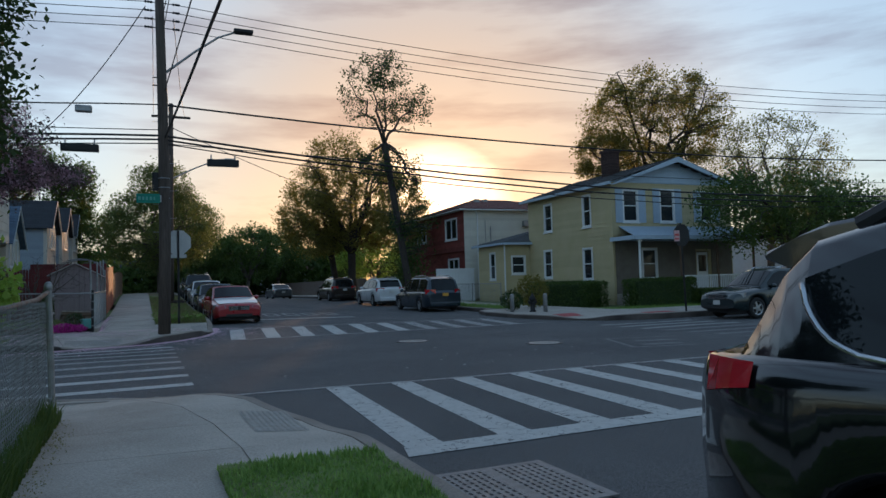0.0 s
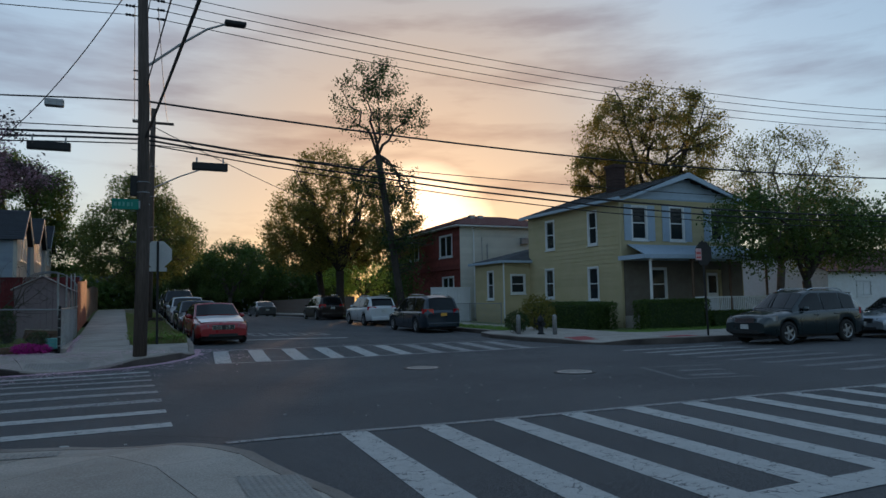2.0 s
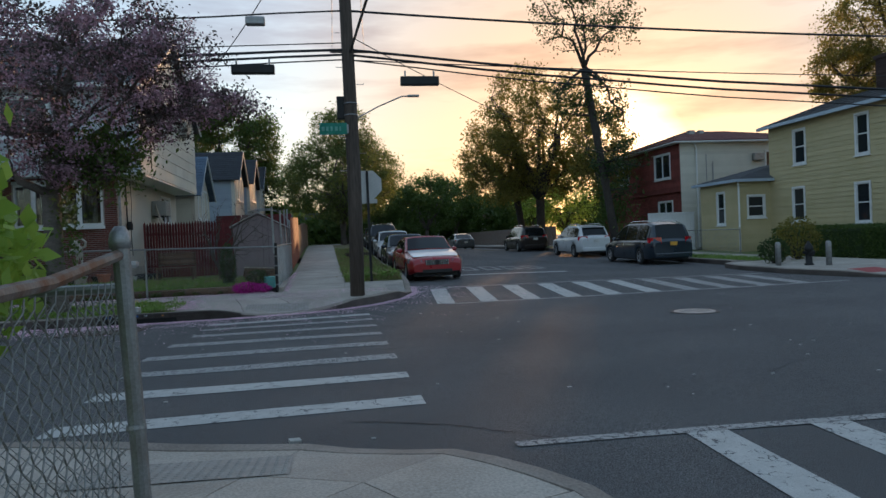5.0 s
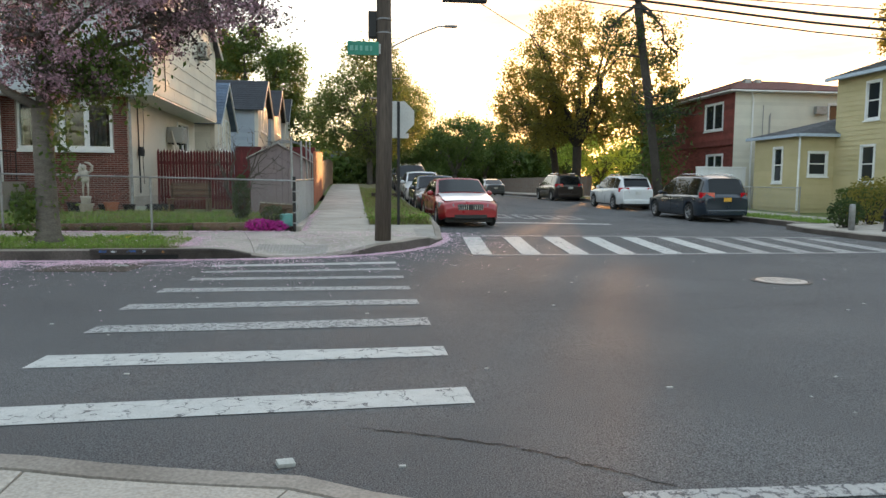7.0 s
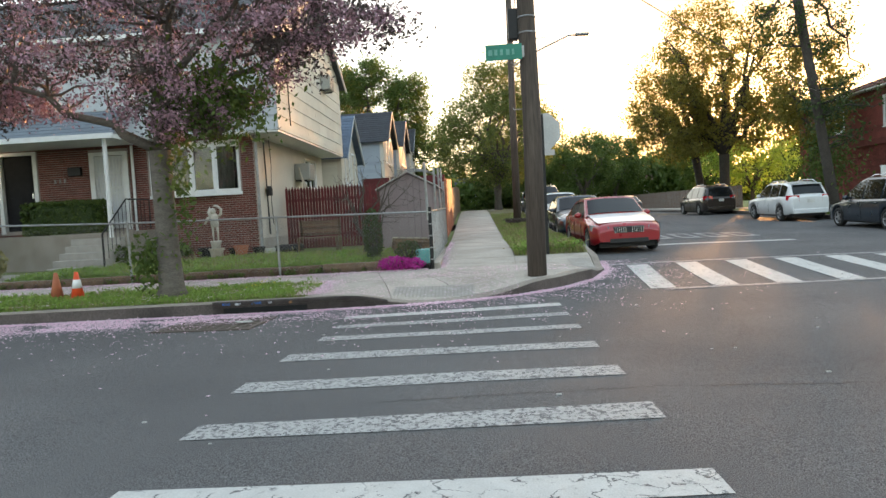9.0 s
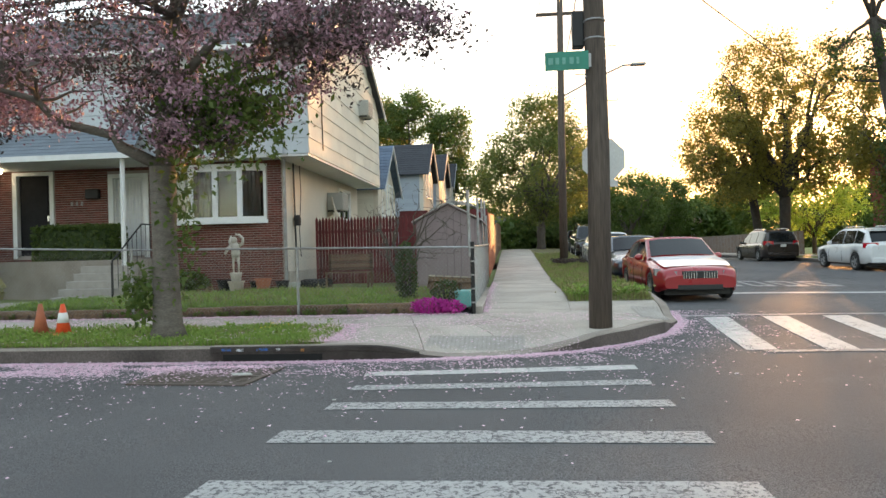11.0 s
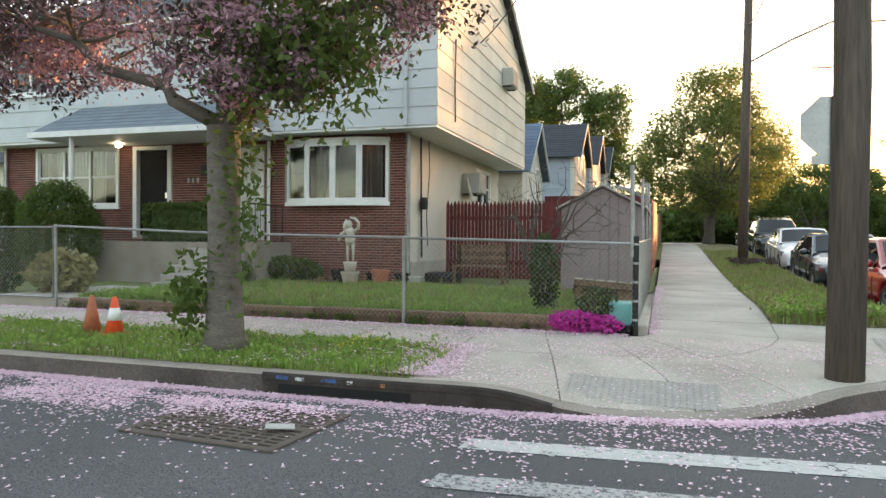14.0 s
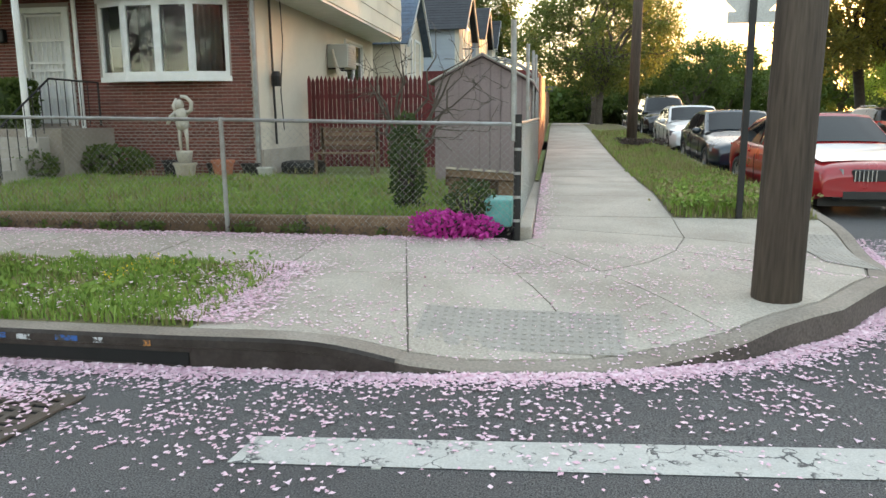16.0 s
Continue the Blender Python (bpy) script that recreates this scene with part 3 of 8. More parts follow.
marking("edge_line", [(2.12, 5.8), (14.2, 6.15), (14.2, 6.5), (2.2, 6.16)], PAINT, "", parent=south_walk, lift=0.008)
north_walk = thing("crosswalk_north", "white ladder crosswalk at the far leg of the crossing", "crosswalk", kind="structure")
for i in range(10):
    x = 2.4 + 1.04 * i
    marking("stripe", [(x, 21.5), (x + 0.42, 21.5), (x + 0.78, 24.9), (x + 0.33, 24.9)], PAINT if i < 6 else PAINT_OLD, "", parent=north_walk)
marking("edge_line", [(2.6, 21.3), (13.2, 21.5), (13.2, 21.66), (2.6, 21.46)], PAINT_OLD, "", parent=north_walk, lift=0.008)
marking("edge_line", [(2.4, 25.0), (13.2, 25.1), (13.2, 25.26), (2.4, 25.16)], PAINT_OLD, "", parent=north_walk, lift=0.008)
marking("stop_line", [(3.0, 29.6), (8.6, 29.9), (8.6, 30.3), (3.0, 30.0)], PAINT, "white stop line across the northbound lane")
east_walk = thing("crosswalk_east", "faded ladder crosswalk by the parked cars", "crosswalk", kind="structure")
for i in range(8):
    y = 11.7 + 1.0 * i
    marking("stripe", [(13.6, y), (17.4, y), (17.4, y + 0.32), (13.6, y + 0.32)], PAINT_FAINT if i < 5 else PAINT_OLD, "", parent=east_walk)
lettering = thing("road_lettering", "worn white stop lettering painted on the lane", "road marking", kind="structure")
for k, x in enumerate((5.2, 6.1, 7.0, 7.9)):
    for x0, x1, y0, y1 in ((0, 0.12, 0, 2.0), (0.5, 0.62, 0, 2.0), (0, 0.62, 0, 0.35), (0, 0.62, 1.7, 2.0)):
        marking("letter_bar", [(x + x0, 32.2 + y0), (x + x1, 32.2 + y0), (x + x1, 32.2 + y1), (x + x0, 32.2 + y1)], PAINT_OLD, "", parent=lettering, lift=0.006 + 0.002 * (y1 - y0 < 1))
faded_box = thing("road_marking_box", "faded painted box with lettering on asphalt", "road marking", kind="structure")
for c in ([(9.75, 12.4), (11.2, 12.0), (11.25, 12.1), (9.8, 12.5)], [(10.6, 14.6), (12.4, 14.0), (12.45, 14.1), (10.65, 14.7)], [(9.75, 12.4), (10.6, 14.6), (10.7, 14.6), (9.85, 12.4)],
          [(10.3, 12.7), (11.2, 12.45), (11.3, 12.7), (10.4, 12.95)], [(10.7, 13.5), (11.7, 13.2), (11.8, 13.45), (10.8, 13.75)]):
    marking("bar", c, PAINT_FAINT, "", parent=faded_box)


def manhole(x, y, r):
    t = thing("manhole_cover", "worn bright iron manhole cover set in asphalt", "manhole", pose(x, y, road_z(x, y) + 0.004, rz=random.uniform(0, 90)), "manhole covers in the crossing")
    bm = bmesh.new()
    lathe(bm, [(r + 0.07, -0.02), (r + 0.07, 0.008), (r + 0.01, 0.01), (r + 0.01, -0.01)], 32)
    part("ring", bm, IRON, t)
    bm = bmesh.new()
    lathe(bm, [(r, -0.02), (r, 0.012), (r - 0.02, 0.016)], 32)
    for i in range(-4, 5):
        for j in range(-4, 5):
            if i * i + j * j < 17:
                box(bm, i * r / 5 - 0.02, i * r / 5 + 0.02, j * r / 5 - 0.02, j * r / 5 + 0.02, 0.014, 0.022)
    part("lid", bm, MANHOLE, t)


manhole(6.55, 17.4, 0.37)
manhole(8.87, 14.62, 0.37)


def storm_grate(name, x0, x1, y0, y1, nx, ny, hole, label, turn=0, iron=None):
    """A cast iron gully grating: frame, bars, and a shallow black slab painting the shade below."""
    t = thing(name, label, "drain grate", pose((x0 + x1) / 2, (y0 + y1) / 2, road_z(x0, y0) + 0.006, rz=turn), "gully gratings by the kerb")
    w, h = (x1 - x0) / 2, (y1 - y0) / 2
    if turn:
        w, h = h, w
    part("pit", boxes((-w, w, -h, h, -0.006, 0.002)), PIT_SHADE, t)
    bm = bmesh.new()
    for f in ((-w - 0.06, w + 0.06, -h - 0.06, -h, 0, 0.014), (-w - 0.06, w + 0.06, h, h + 0.06, 0, 0.014), (-w - 0.06, -w, -h, h, 0, 0.014), (w, w + 0.06, -h, h, 0, 0.014), (-0.04, 0.04, -h, h, 0, 0.014)):
        box(bm, *f)
    part("frame", bm, iron or GRATE, t)
    for side in (-1, 1):
        bm = bmesh.new()
        a, b = (0.04, w) if side > 0 else (-w, -0.04)
        for i in range(nx + 1):
            c = a + (b - a) * i / nx
            box(bm, c - hole / 2, c + hole / 2, -h, h, 0.003, 0.013)
        for j in range(ny + 1):
            c = -h + 2 * h * j / ny
            box(bm, a, b, c - hole * 0.45, c + hole * 0.45, 0.003, 0.012)
        part("grating", bm, iron or GRATE, t)
    return t


storm_grate("drain_grate", -5.1, -3.75, 19.45, 20.5, 6, 9, 0.038, "rusty iron drain grating littered with pink petals", 86)
storm_grate("drain_grate", 2.02, 2.95, 4.1, 5.05, 7, 12, 0.036, "worn iron drain grating beside the kerb", iron=WORN_GRATE)

# steel-nosed gully inlet in the kerb
inlet = thing("kerb_inlet", "dark stained steel kerb inlet with rubbed paint marks", "drain inlet")


def inlet_y(x):
    return 21.038 + 0.07 * min(max((x + 3.4) / 1.5, 0), 1)


rows = []
for i in range(25):
    x = -4.88 + 2.9 * i / 24
    y, z = inlet_y(x), nw_z(x, 21.1) + 0.008
    rows.append([(x, y, road_z(x, y) - 0.02), (x, y, z - 0.075), (x, y - 0.012, z - 0.07), (x, y - 0.012, z - 0.02), (x, y + 0.01, z), (x, y + 0.18, z)])
part("face", sheet(bmesh.new(), [q[:3] for q in rows]), DARK_STEEL, inlet)
part("nosing", sheet(bmesh.new(), [q[2:5] for q in rows]), DARK_STEEL, inlet, "rounded steel nosing")
part("cover", sheet(bmesh.new(), [q[4:] for q in rows]), CURB, inlet, "worn concrete cover")
# no hole in the face: a thin black strip paints the slot's shade
part("opening", boxes((-4.7, -3.3, 21.034, 21.037, 0.03, 0.115)), PIT_SHADE, inlet, "black strip painting the shaded gully slot")
for k, (x, w, z, tone) in enumerate(((-4.72, 0.14, 0.19, "blue"), (-4.5, 0.1, 0.185, "white"), (-4.22, 0.16, 0.19, "blue"), (-3.95, 0.07, 0.185, "white"), (-3.6, 0.05, 0.18, "orange"))):
    colour = {"blue": (0.02, 0.09, 0.3), "white": (0.5, 0.52, 0.55), "orange": (0.5, 0.2, 0.04)}[tone]
    part("paint_mark", boxes((x, x + w, inlet_y(x) - 0.0145, inlet_y(x) - 0.0125, z - 0.03, z + 0.006)), worn_paint(tone + "_mark", colour, (0.045, 0.04, 0.036), 0.9, 30), inlet)

# ---- houses ----
def wall_mesh(bm, axis, plane, depth, u0, u1, z0, z1, holes=()):
    """An upright wall along x or y with real openings. plane: its outer face; depth: thickness along the axis across it (signed, inwards)."""
    us = sorted({u0, u1, *[h[0] for h in holes], *[h[1] for h in holes]})
    zs = sorted({z0, z1, *[h[2] for h in holes], *[h[3] for h in holes]})

    def at(u, w, z):
        return (u, w, z) if axis == "x" else (w, u, z)

    def solid(i, j):
        if not (0 <= i < len(us) - 1 and 0 <= j < len(zs) - 1):
            return False
        cu, cz = (us[i] + us[i + 1]) / 2, (zs[j] + zs[j + 1]) / 2
        return not any(h[0] < cu < h[1] and h[2] < cz < h[3] for h in holes)

    cache = {}

    def v(i, j, back):
        if (i, j, back) not in cache:
            cache[i, j, back] = bm.verts.new(at(us[i], plane + (depth if back else 0), zs[j]))
        return cache[i, j, back]

    for i in range(len(us) - 1):
        for j in range(len(zs) - 1):
            if not solid(i, j):
                continue
            for back in (0, 1):
                bm.faces.new([v(i, j, back), v(i + 1, j, back), v(i + 1, j + 1, back), v(i, j + 1, back)])
            for di, dj, e in ((-1, 0, ((i, j), (i, j + 1))), (1, 0, ((i + 1, j), (i + 1, j + 1))), (0, -1, ((i, j), (i + 1, j))), (0, 1, ((i, j + 1), (i + 1, j + 1)))):
                if not solid(i + di, j + dj):
                    p, q = e
                    bm.faces.new([v(*p, 0), v(*q, 0), v(*q, 1), v(*p, 1)])
    return bm


def spans(u0, u1, z, holes):
    """The free lengths of a course at height z between openings."""
    cuts = [(u0, u0)] + sorted((h[0], h[1]) for h in holes if h[2] - 0.01 < z < h[3] + 0.01) + [(u1, u1)]
    return [(a[1], b[0]) for a, b in zip(cuts, cuts[1:]) if b[0] - a[1] > 0.02]


def siding_mesh(axis, plane, out, u0, u1, z0, z1, course, holes=(), top=None, butt=0.0):
    """Lapped boards, each its own wedge. out: +1 or -1, the side that faces outdoors. top(z) gives the span of a gable's course. butt: board length, 0 for whole lengths."""
    bm = bmesh.new()
    z, k = z0, 0
    while z < z1 - 0.01:
        zt = min(z + course, z1)
        lo, hi = (u0, u1) if top is None else top((z + zt) / 2)
        if hi - lo > 0.05:
            for a, b in spans(lo, hi, (z + zt) / 2, holes):
                runs = [(a, b)]
                if butt:
                    n = max(1, round((b - a) / butt))
                    off = 0.5 * (k % 2) / n * (b - a)
                    edges = sorted({a, b, *[a + off + (b - a) * i / n for i in range(n + 1) if a + 0.05 < a + off + (b - a) * i / n < b - 0.05]})
                    runs = list(zip(edges, edges[1:]))
                for c, d in runs:
                    c, d = c + 0.002, d - 0.002
                    w0, w1, w2 = plane, plane + out * 0.028, plane + out * 0.008
                    pts = [(c, w0, z), (d, w0, z), (d, w1, z), (c, w1, z), (c, w0, zt), (d, w0, zt), (d, w2, zt), (c, w2, zt)]
                    vs = [bm.verts.new((u, w, h) if axis == "x" else (w, u, h)) for u, w, h in pts]
                    for f in ((0, 1, 2, 3), (3, 2, 6, 7), (7, 6, 5, 4), (0, 3, 7, 4), (1, 5, 6, 2)):
                        bm.faces.new([vs[i] for i in f])
        z, k = zt, k + 1
    return bm


def roof_slope(bm, a, b, c, d, thick, courses):
    """A shingled slope with stepped courses: a, b along the eave; d, c along the ridge above them."""
    a, b, c, d = (Vector(p) for p in (a, b, c, d))
    n = (b - a).cross(d - a).normalized()
    if n.z < 0:
        n = -n
    for k in range(courses):
        t0, t1 = k / courses, (k + 1.12) / courses
        t1 = min(t1, 1)
        p = [a.lerp(d, t0) + n * thick * 1.4, b.lerp(c, t0) + n * thick * 1.4, b.lerp(c, t1) + n * thick, a.lerp(d, t1) + n * thick]
        q = [a.lerp(d, t0), b.lerp(c, t0), b.lerp(c, t1), a.lerp(d, t1)]
        vs, ws = [bm.verts.new(v) for v in p], [bm.verts.new(v) for v in q]
        bm.faces.new(vs), bm.faces.new(ws[::-1])
        for i in range(4):
            bm.faces.new((vs[i], ws[i], ws[(i + 1) % 4], vs[(i + 1) % 4]))
    return bm


def window(house, axis, plane, out, u0, u1, z0, z1, panes=1, sash=True, frame_mat=None, width=0.09, sill=True, name="window", curtain=False, depth=0.12):
    """A window in a wall opening: casing, sash bars, glass, sill. out: the outdoor side's sign."""
    mat = frame_mat or WHITE_PAINT
    holder = new(name)
    holder.parent = house

    def b3(bm, ua, ub, wa, wb, za, zb):
        wa, wb = plane + out * wa, plane + out * wb
        if axis == "x":
            return box(bm, ua, ub, min(wa, wb), max(wa, wb), za, zb)
        return box(bm, min(wa, wb), max(wa, wb), ua, ub, za, zb)

    bm = bmesh.new()
    w = width
    b3(bm, u0 - w, u1 + w, -0.02, 0.045, z1, z1 + w), b3(bm, u0 - w, u1 + w, -0.02, 0.045, z0 - w, z0)
    b3(bm, u0 - w, u0, -0.02, 0.045, z0, z1), b3(bm, u1, u1 + w, -0.02, 0.045, z0, z1)
    part("window_frame", bm, mat, holder)
    if sill:
        bm = bmesh.new()
        b3(bm, u0 - w - 0.04, u1 + w + 0.04, 0.0, 0.09, z0 - w - 0.05, z0 - w)
        part("window_sill", bm, mat, holder)
    bm = bmesh.new()
    for i in range(1, panes):
        c = u0 + (u1 - u0) * i / panes
        b3(bm, c - 0.035, c + 0.035, -0.05, 0.02, z0, z1)
    for i in range(panes):
        a, b = u0 + (u1 - u0) * i / panes, u0 + (u1 - u0) * (i + 1) / panes
        for ua, ub, za, zb in ((a, a + 0.03, z0, z1), (b - 0.03, b, z0, z1), (a + 0.03, b - 0.03, z0, z0 + 0.03), (a + 0.03, b - 0.03, z1 - 0.03, z1)):
            b3(bm, ua, ub, -0.045, 0.0, za, zb)
        if sash:
            b3(bm, a + 0.03, b - 0.03, -0.045, 0.0, (z0 + z1) / 2 - 0.025, (z0 + z1) / 2 + 0.025)
    part("sash", bm, mat, holder)
    for i in range(panes):
        a, b = u0 + (u1 - u0) * i / panes, u0 + (u1 - u0) * (i + 1) / panes
        halves = ((z0, (z0 + z1) / 2), ((z0 + z1) / 2, z1)) if sash else ((z0, z1),)
        for za, zb in halves:
            bm = bmesh.new()
            b3(bm, a + 0.02, b - 0.02, -0.033, -0.025, za + 0.02, zb - 0.02)
            part("pane", bm, CLEAR if curtain else GLASS, holder)
    if curtain:
        bm = bmesh.new()
        n = 60
        rows = []
        for z in (z0, z1):
            rows.append([((u, plane - out * (0.16 + 0.02 * math.sin(u * 55)), z) if axis == "x" else (plane - out * (0.16 + 0.02 * math.sin(u * 55)), u, z)) for u in [u0 + (u1 - u0) * (0.18 + 0.64 * k / n) for k in range(n + 1)]])
        part("curtain", sheet(bm, rows), CURTAIN, holder, "pale drawn curtain")
        # black panel behind the panes, its colour standing in for the unlit room
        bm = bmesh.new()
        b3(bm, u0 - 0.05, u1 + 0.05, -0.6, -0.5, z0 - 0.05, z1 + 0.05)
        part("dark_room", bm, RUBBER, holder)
    return holder


CLEAR = clear_glass("clear_pane")


def gutter_pipe(house, points, mat, name="downpipe"):
    part(name, tube(bmesh.new(), points, 0.045, 8), mat, house)


# The brick and siding corner house: two homes under one roof.
FY, EX = 30.5, -6.95
house = thing("brick_house", "red brick and pale grey siding two-family house with a porch roof", "house")
front_holes = [(-10.1, -7.46, 2.46, 3.9), (-18.15, -15.42, 2.46, 3.95), (-14.8, -13.68, 1.62, 3.98), (-11.9, -10.88, 1.55, 3.82)]
part("wall", wall_mesh(bmesh.new(), "x", FY, 0.3, -19.5, EX, 0.3, 4.15, front_holes), MORTAR, house, "mortar bed of the brick front")
side_holes = [(36.9, 38.6, 2.75, 3.8)]
part("wall", wall_mesh(bmesh.new(), "y", EX, -0.3, FY + 0.3, 40.0, 0.3, 4.15, side_holes), CREAM_WALL, house, "cream rendered side wall")
part("wall", boxes((-19.5, -19.2, FY + 0.3, 40.0, 0.3, 4.15), (-19.2, EX - 0.3, 39.7, 40.0, 0.3, 4.15)), CREAM_WALL, house)
# upper storey, jettied to the front and the side
part("upper_wall", wall_mesh(bmesh.new(), "x", 29.9, 0.25, -20.2, -6.0, 4.15, 7.15, [(-18.4, -17.2, 5.5, 6.6), (-10.2, -8.8, 5.4, 6.6)]), GREY_SIDING, house)
bm = bmesh.new()
prism(bm, [(30.15, 4.15), (40.0, 4.15), (40.0, 7.15), (35.0, 9.75), (30.15, 7.25)], "x", -6.25, -6.0)
prism(bm, [(30.15, 4.15), (40.0, 4.15), (40.0, 7.15), (35.0, 9.75), (30.15, 7.25)], "x", -20.2, -19.95)
box(bm, -19.95, -6.25, 39.75, 40.0, 4.15, 7.15)
part("gable_wall", bm, CREAM_WALL, house, "cream shingled gable wall")
part("soffit", boxes((-20.2, -6.0, 29.9, 40.0, 4.09, 4.148)), WHITE_PAINT, house)
part("front_siding", siding_mesh("x", 29.9, -1, -20.2, -6.0, 4.15, 7.15, 0.42, [(-18.5, -17.1, 5.4, 6.7), (-10.3, -8.7, 5.3, 6.7)], butt=2.4), GREY_SIDING, house, "wide pale grey siding boards")


def gable_span(z):
    if z < 7.15:
        return (29.9, 40.0)
    t = (z - 7.15) / 2.6
    return (29.9 + t * 5.1, 40.0 - t * 5.0)


part("side_siding", siding_mesh("y", -6.0, 1, 29.9, 40.0, 4.15, 9.7, 0.43, (), gable_span, butt=1.3), CREAM_SIDING, house, "cream shingle siding")
bm = bmesh.new()
roof_slope(bm, (-20.4, 29.55, 7.0), (-5.75, 29.55, 7.0), (-5.75, 35.0, 9.85), (-20.4, 35.0, 9.85), 0.03, 26)
roof_slope(bm, (-5.75, 40.35, 7.0), (-20.4, 40.35, 7.0), (-20.4, 35.0, 9.85), (-5.75, 35.0, 9.85), 0.03, 26)
part("roof", bm, ROOF_GREY, house)
bm = bmesh.new()
prism(bm, [(29.5, 6.86), (29.62, 6.86), (35.0, 9.72), (40.3, 6.9), (40.42, 6.9), (35.0, 9.9)], "x", -5.76, -5.70)
part("bargeboard", bm, WHITE_PAINT, house)
part("gutter", boxes((-20.4, -5.75, 29.44, 29.56, 6.9, 7.02)), WHITE_PAINT, house)
for u0, u1, z0, z1 in ((-18.4, -17.2, 5.5, 6.6), (-10.2, -8.8, 5.4, 6.6)):
    window(house, "x", 29.9, -1, u0, u1, z0, z1, 2, False)
# bay window
bay = new("bay_window")
bay.parent = house
bm = bmesh.new()
plan = [(-10.2, FY), (-9.5, FY - 0.25), (-8.05, FY - 0.25), (-7.36, FY)]
prism(bm, plan, "z", 2.36, 2.46)
part("window_sill", bm, WHITE_PAINT, bay)
part("window_head", prism(bmesh.new(), plan, "z", 3.9, 4.0), WHITE_PAINT, bay)
bm = bmesh.new()
faces = [((-10.15, FY), (-9.48, FY - 0.23)), ((-9.48, FY - 0.23), (-8.775, FY - 0.23)), ((-8.775, FY - 0.23), (-8.07, FY - 0.23)), ((-8.07, FY - 0.23), (-7.4, FY))]
for (ax, ay), (bx, by) in faces:
    d = Vector((bx - ax, by - ay, 0)).normalized()
    nrm = Vector((d.y, -d.x, 0))
    for s0, s1, z0, z1 in ((0, 0.075, 2.46, 3.9), (math.dist((ax, ay), (bx, by)) - 0.075, math.dist((ax, ay), (bx, by)), 2.46, 3.9), (0.075, math.dist((ax, ay), (bx, by)) - 0.075, 2.46, 2.55), (0.075, math.dist((ax, ay), (bx, by)) - 0.075, 3.81, 3.9)):
        p0, p1 = Vector((ax, ay, 0)) + d * s0, Vector((ax, ay, 0)) + d * s1
        prism(bm, [(p0.x, p0.y), (p1.x, p1.y), (p1.x - nrm.x * 0.06, p1.y - nrm.y * 0.06), (p0.x - nrm.x * 0.06, p0.y - nrm.y * 0.06)], "z", z0, z1)
part("sash", bm, WHITE_PAINT, bay)
for (ax, ay), (bx, by) in faces:
    d = Vector((bx - ax, by - ay, 0)).normalized()
    nrm = Vector((d.y, -d.x, 0))
    p0, p1 = Vector((ax, ay, 0)) + d * 0.06 - nrm * 0.03, Vector((bx, by, 0)) - d * 0.06 - nrm * 0.03
    bm = bmesh.new()
    prism(bm, [(p0.x, p0.y), (p1.x, p1.y), (p1.x - nrm.x * 0.008, p1.y - nrm.y * 0.008), (p0.x - nrm.x * 0.008, p0.y - nrm.y * 0.008)], "z", 2.52, 3.84)
    part("pane", bm, CLEAR, bay)
part("curtain", sheet(bmesh.new(), [[(-9.45 + 0.02 * k, FY + 0.25 + 0.03 * math.sin(k * 1.1), z) for k in range(30)] for z in (2.48, 3.88)]), NET, bay, "grey net curtain")
bm = bmesh.new()
sheet(bm, [[(-8.3 + 0.02 * k, FY + 0.25 + 0.03 * math.sin(k * 1.1), z) for k in range(34)] for z in (2.48, 3.88)])
part("curtain", bm, NET, bay, "grey net curtain")
# black panel painting the unlit room behind the bay
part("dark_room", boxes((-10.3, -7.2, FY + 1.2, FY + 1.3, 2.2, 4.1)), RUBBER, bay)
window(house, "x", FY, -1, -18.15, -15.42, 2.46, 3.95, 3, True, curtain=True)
window(house, "y", EX, 1, 36.9, 38.6, 2.75, 3.8, 2, True, width=0.07)
# doors
door = part("black_door", boxes((-14.72, -13.76, FY + 0.1, FY + 0.15, 1.62, 3.9)), BLACK_DOOR, house, "black storm door")
part("door_panel", boxes((-14.6, -14.3, FY + 0.085, FY + 0.1, 1.8, 2.5), (-14.18, -13.88, FY + 0.085, FY + 0.1, 1.8, 2.5), (-14.6, -13.88, FY + 0.085, FY + 0.1, 2.65, 3.75)), BLACK_DOOR, door)
part("door_handle", boxes((-13.86, -13.8, FY + 0.04, FY + 0.1, 2.6, 2.75)), CHROME, door)
part("door_frame", boxes((-14.86, -14.74, FY - 0.03, FY + 0.2, 1.55, 4.0), (-13.74, -13.62, FY - 0.03, FY + 0.2, 1.55, 4.0), (-14.74, -13.74, FY - 0.03, FY + 0.2, 3.9, 4.0)), WHITE_PAINT, house)
door = part("white_door", boxes((-11.82, -10.96, FY + 0.12, FY + 0.16, 1.55, 3.74)), WHITE_VINYL, house, "white iron security door")
bm = bmesh.new()
for k in range(9):
    x = -11.8 + 0.103 * k
    box(bm, x - 0.012, x + 0.012, FY + 0.03, FY + 0.05, 1.6, 3.7)
for z in (1.58, 2.05, 2.6, 2.75, 3.2, 3.68):
    box(bm, -11.82, -10.96, FY + 0.026, FY + 0.054, z, z + 0.05)
part("door_grille", bm, WHITE_PAINT, door)
part("door_frame", boxes((-11.98, -11.84, FY - 0.03, FY + 0.2, 1.5, 3.86), (-10.94, -10.8, FY - 0.03, FY + 0.2, 1.5, 3.86), (-11.84, -10.94, FY - 0.03, FY + 0.2, 3.75, 3.86)), WHITE_PAINT, house)
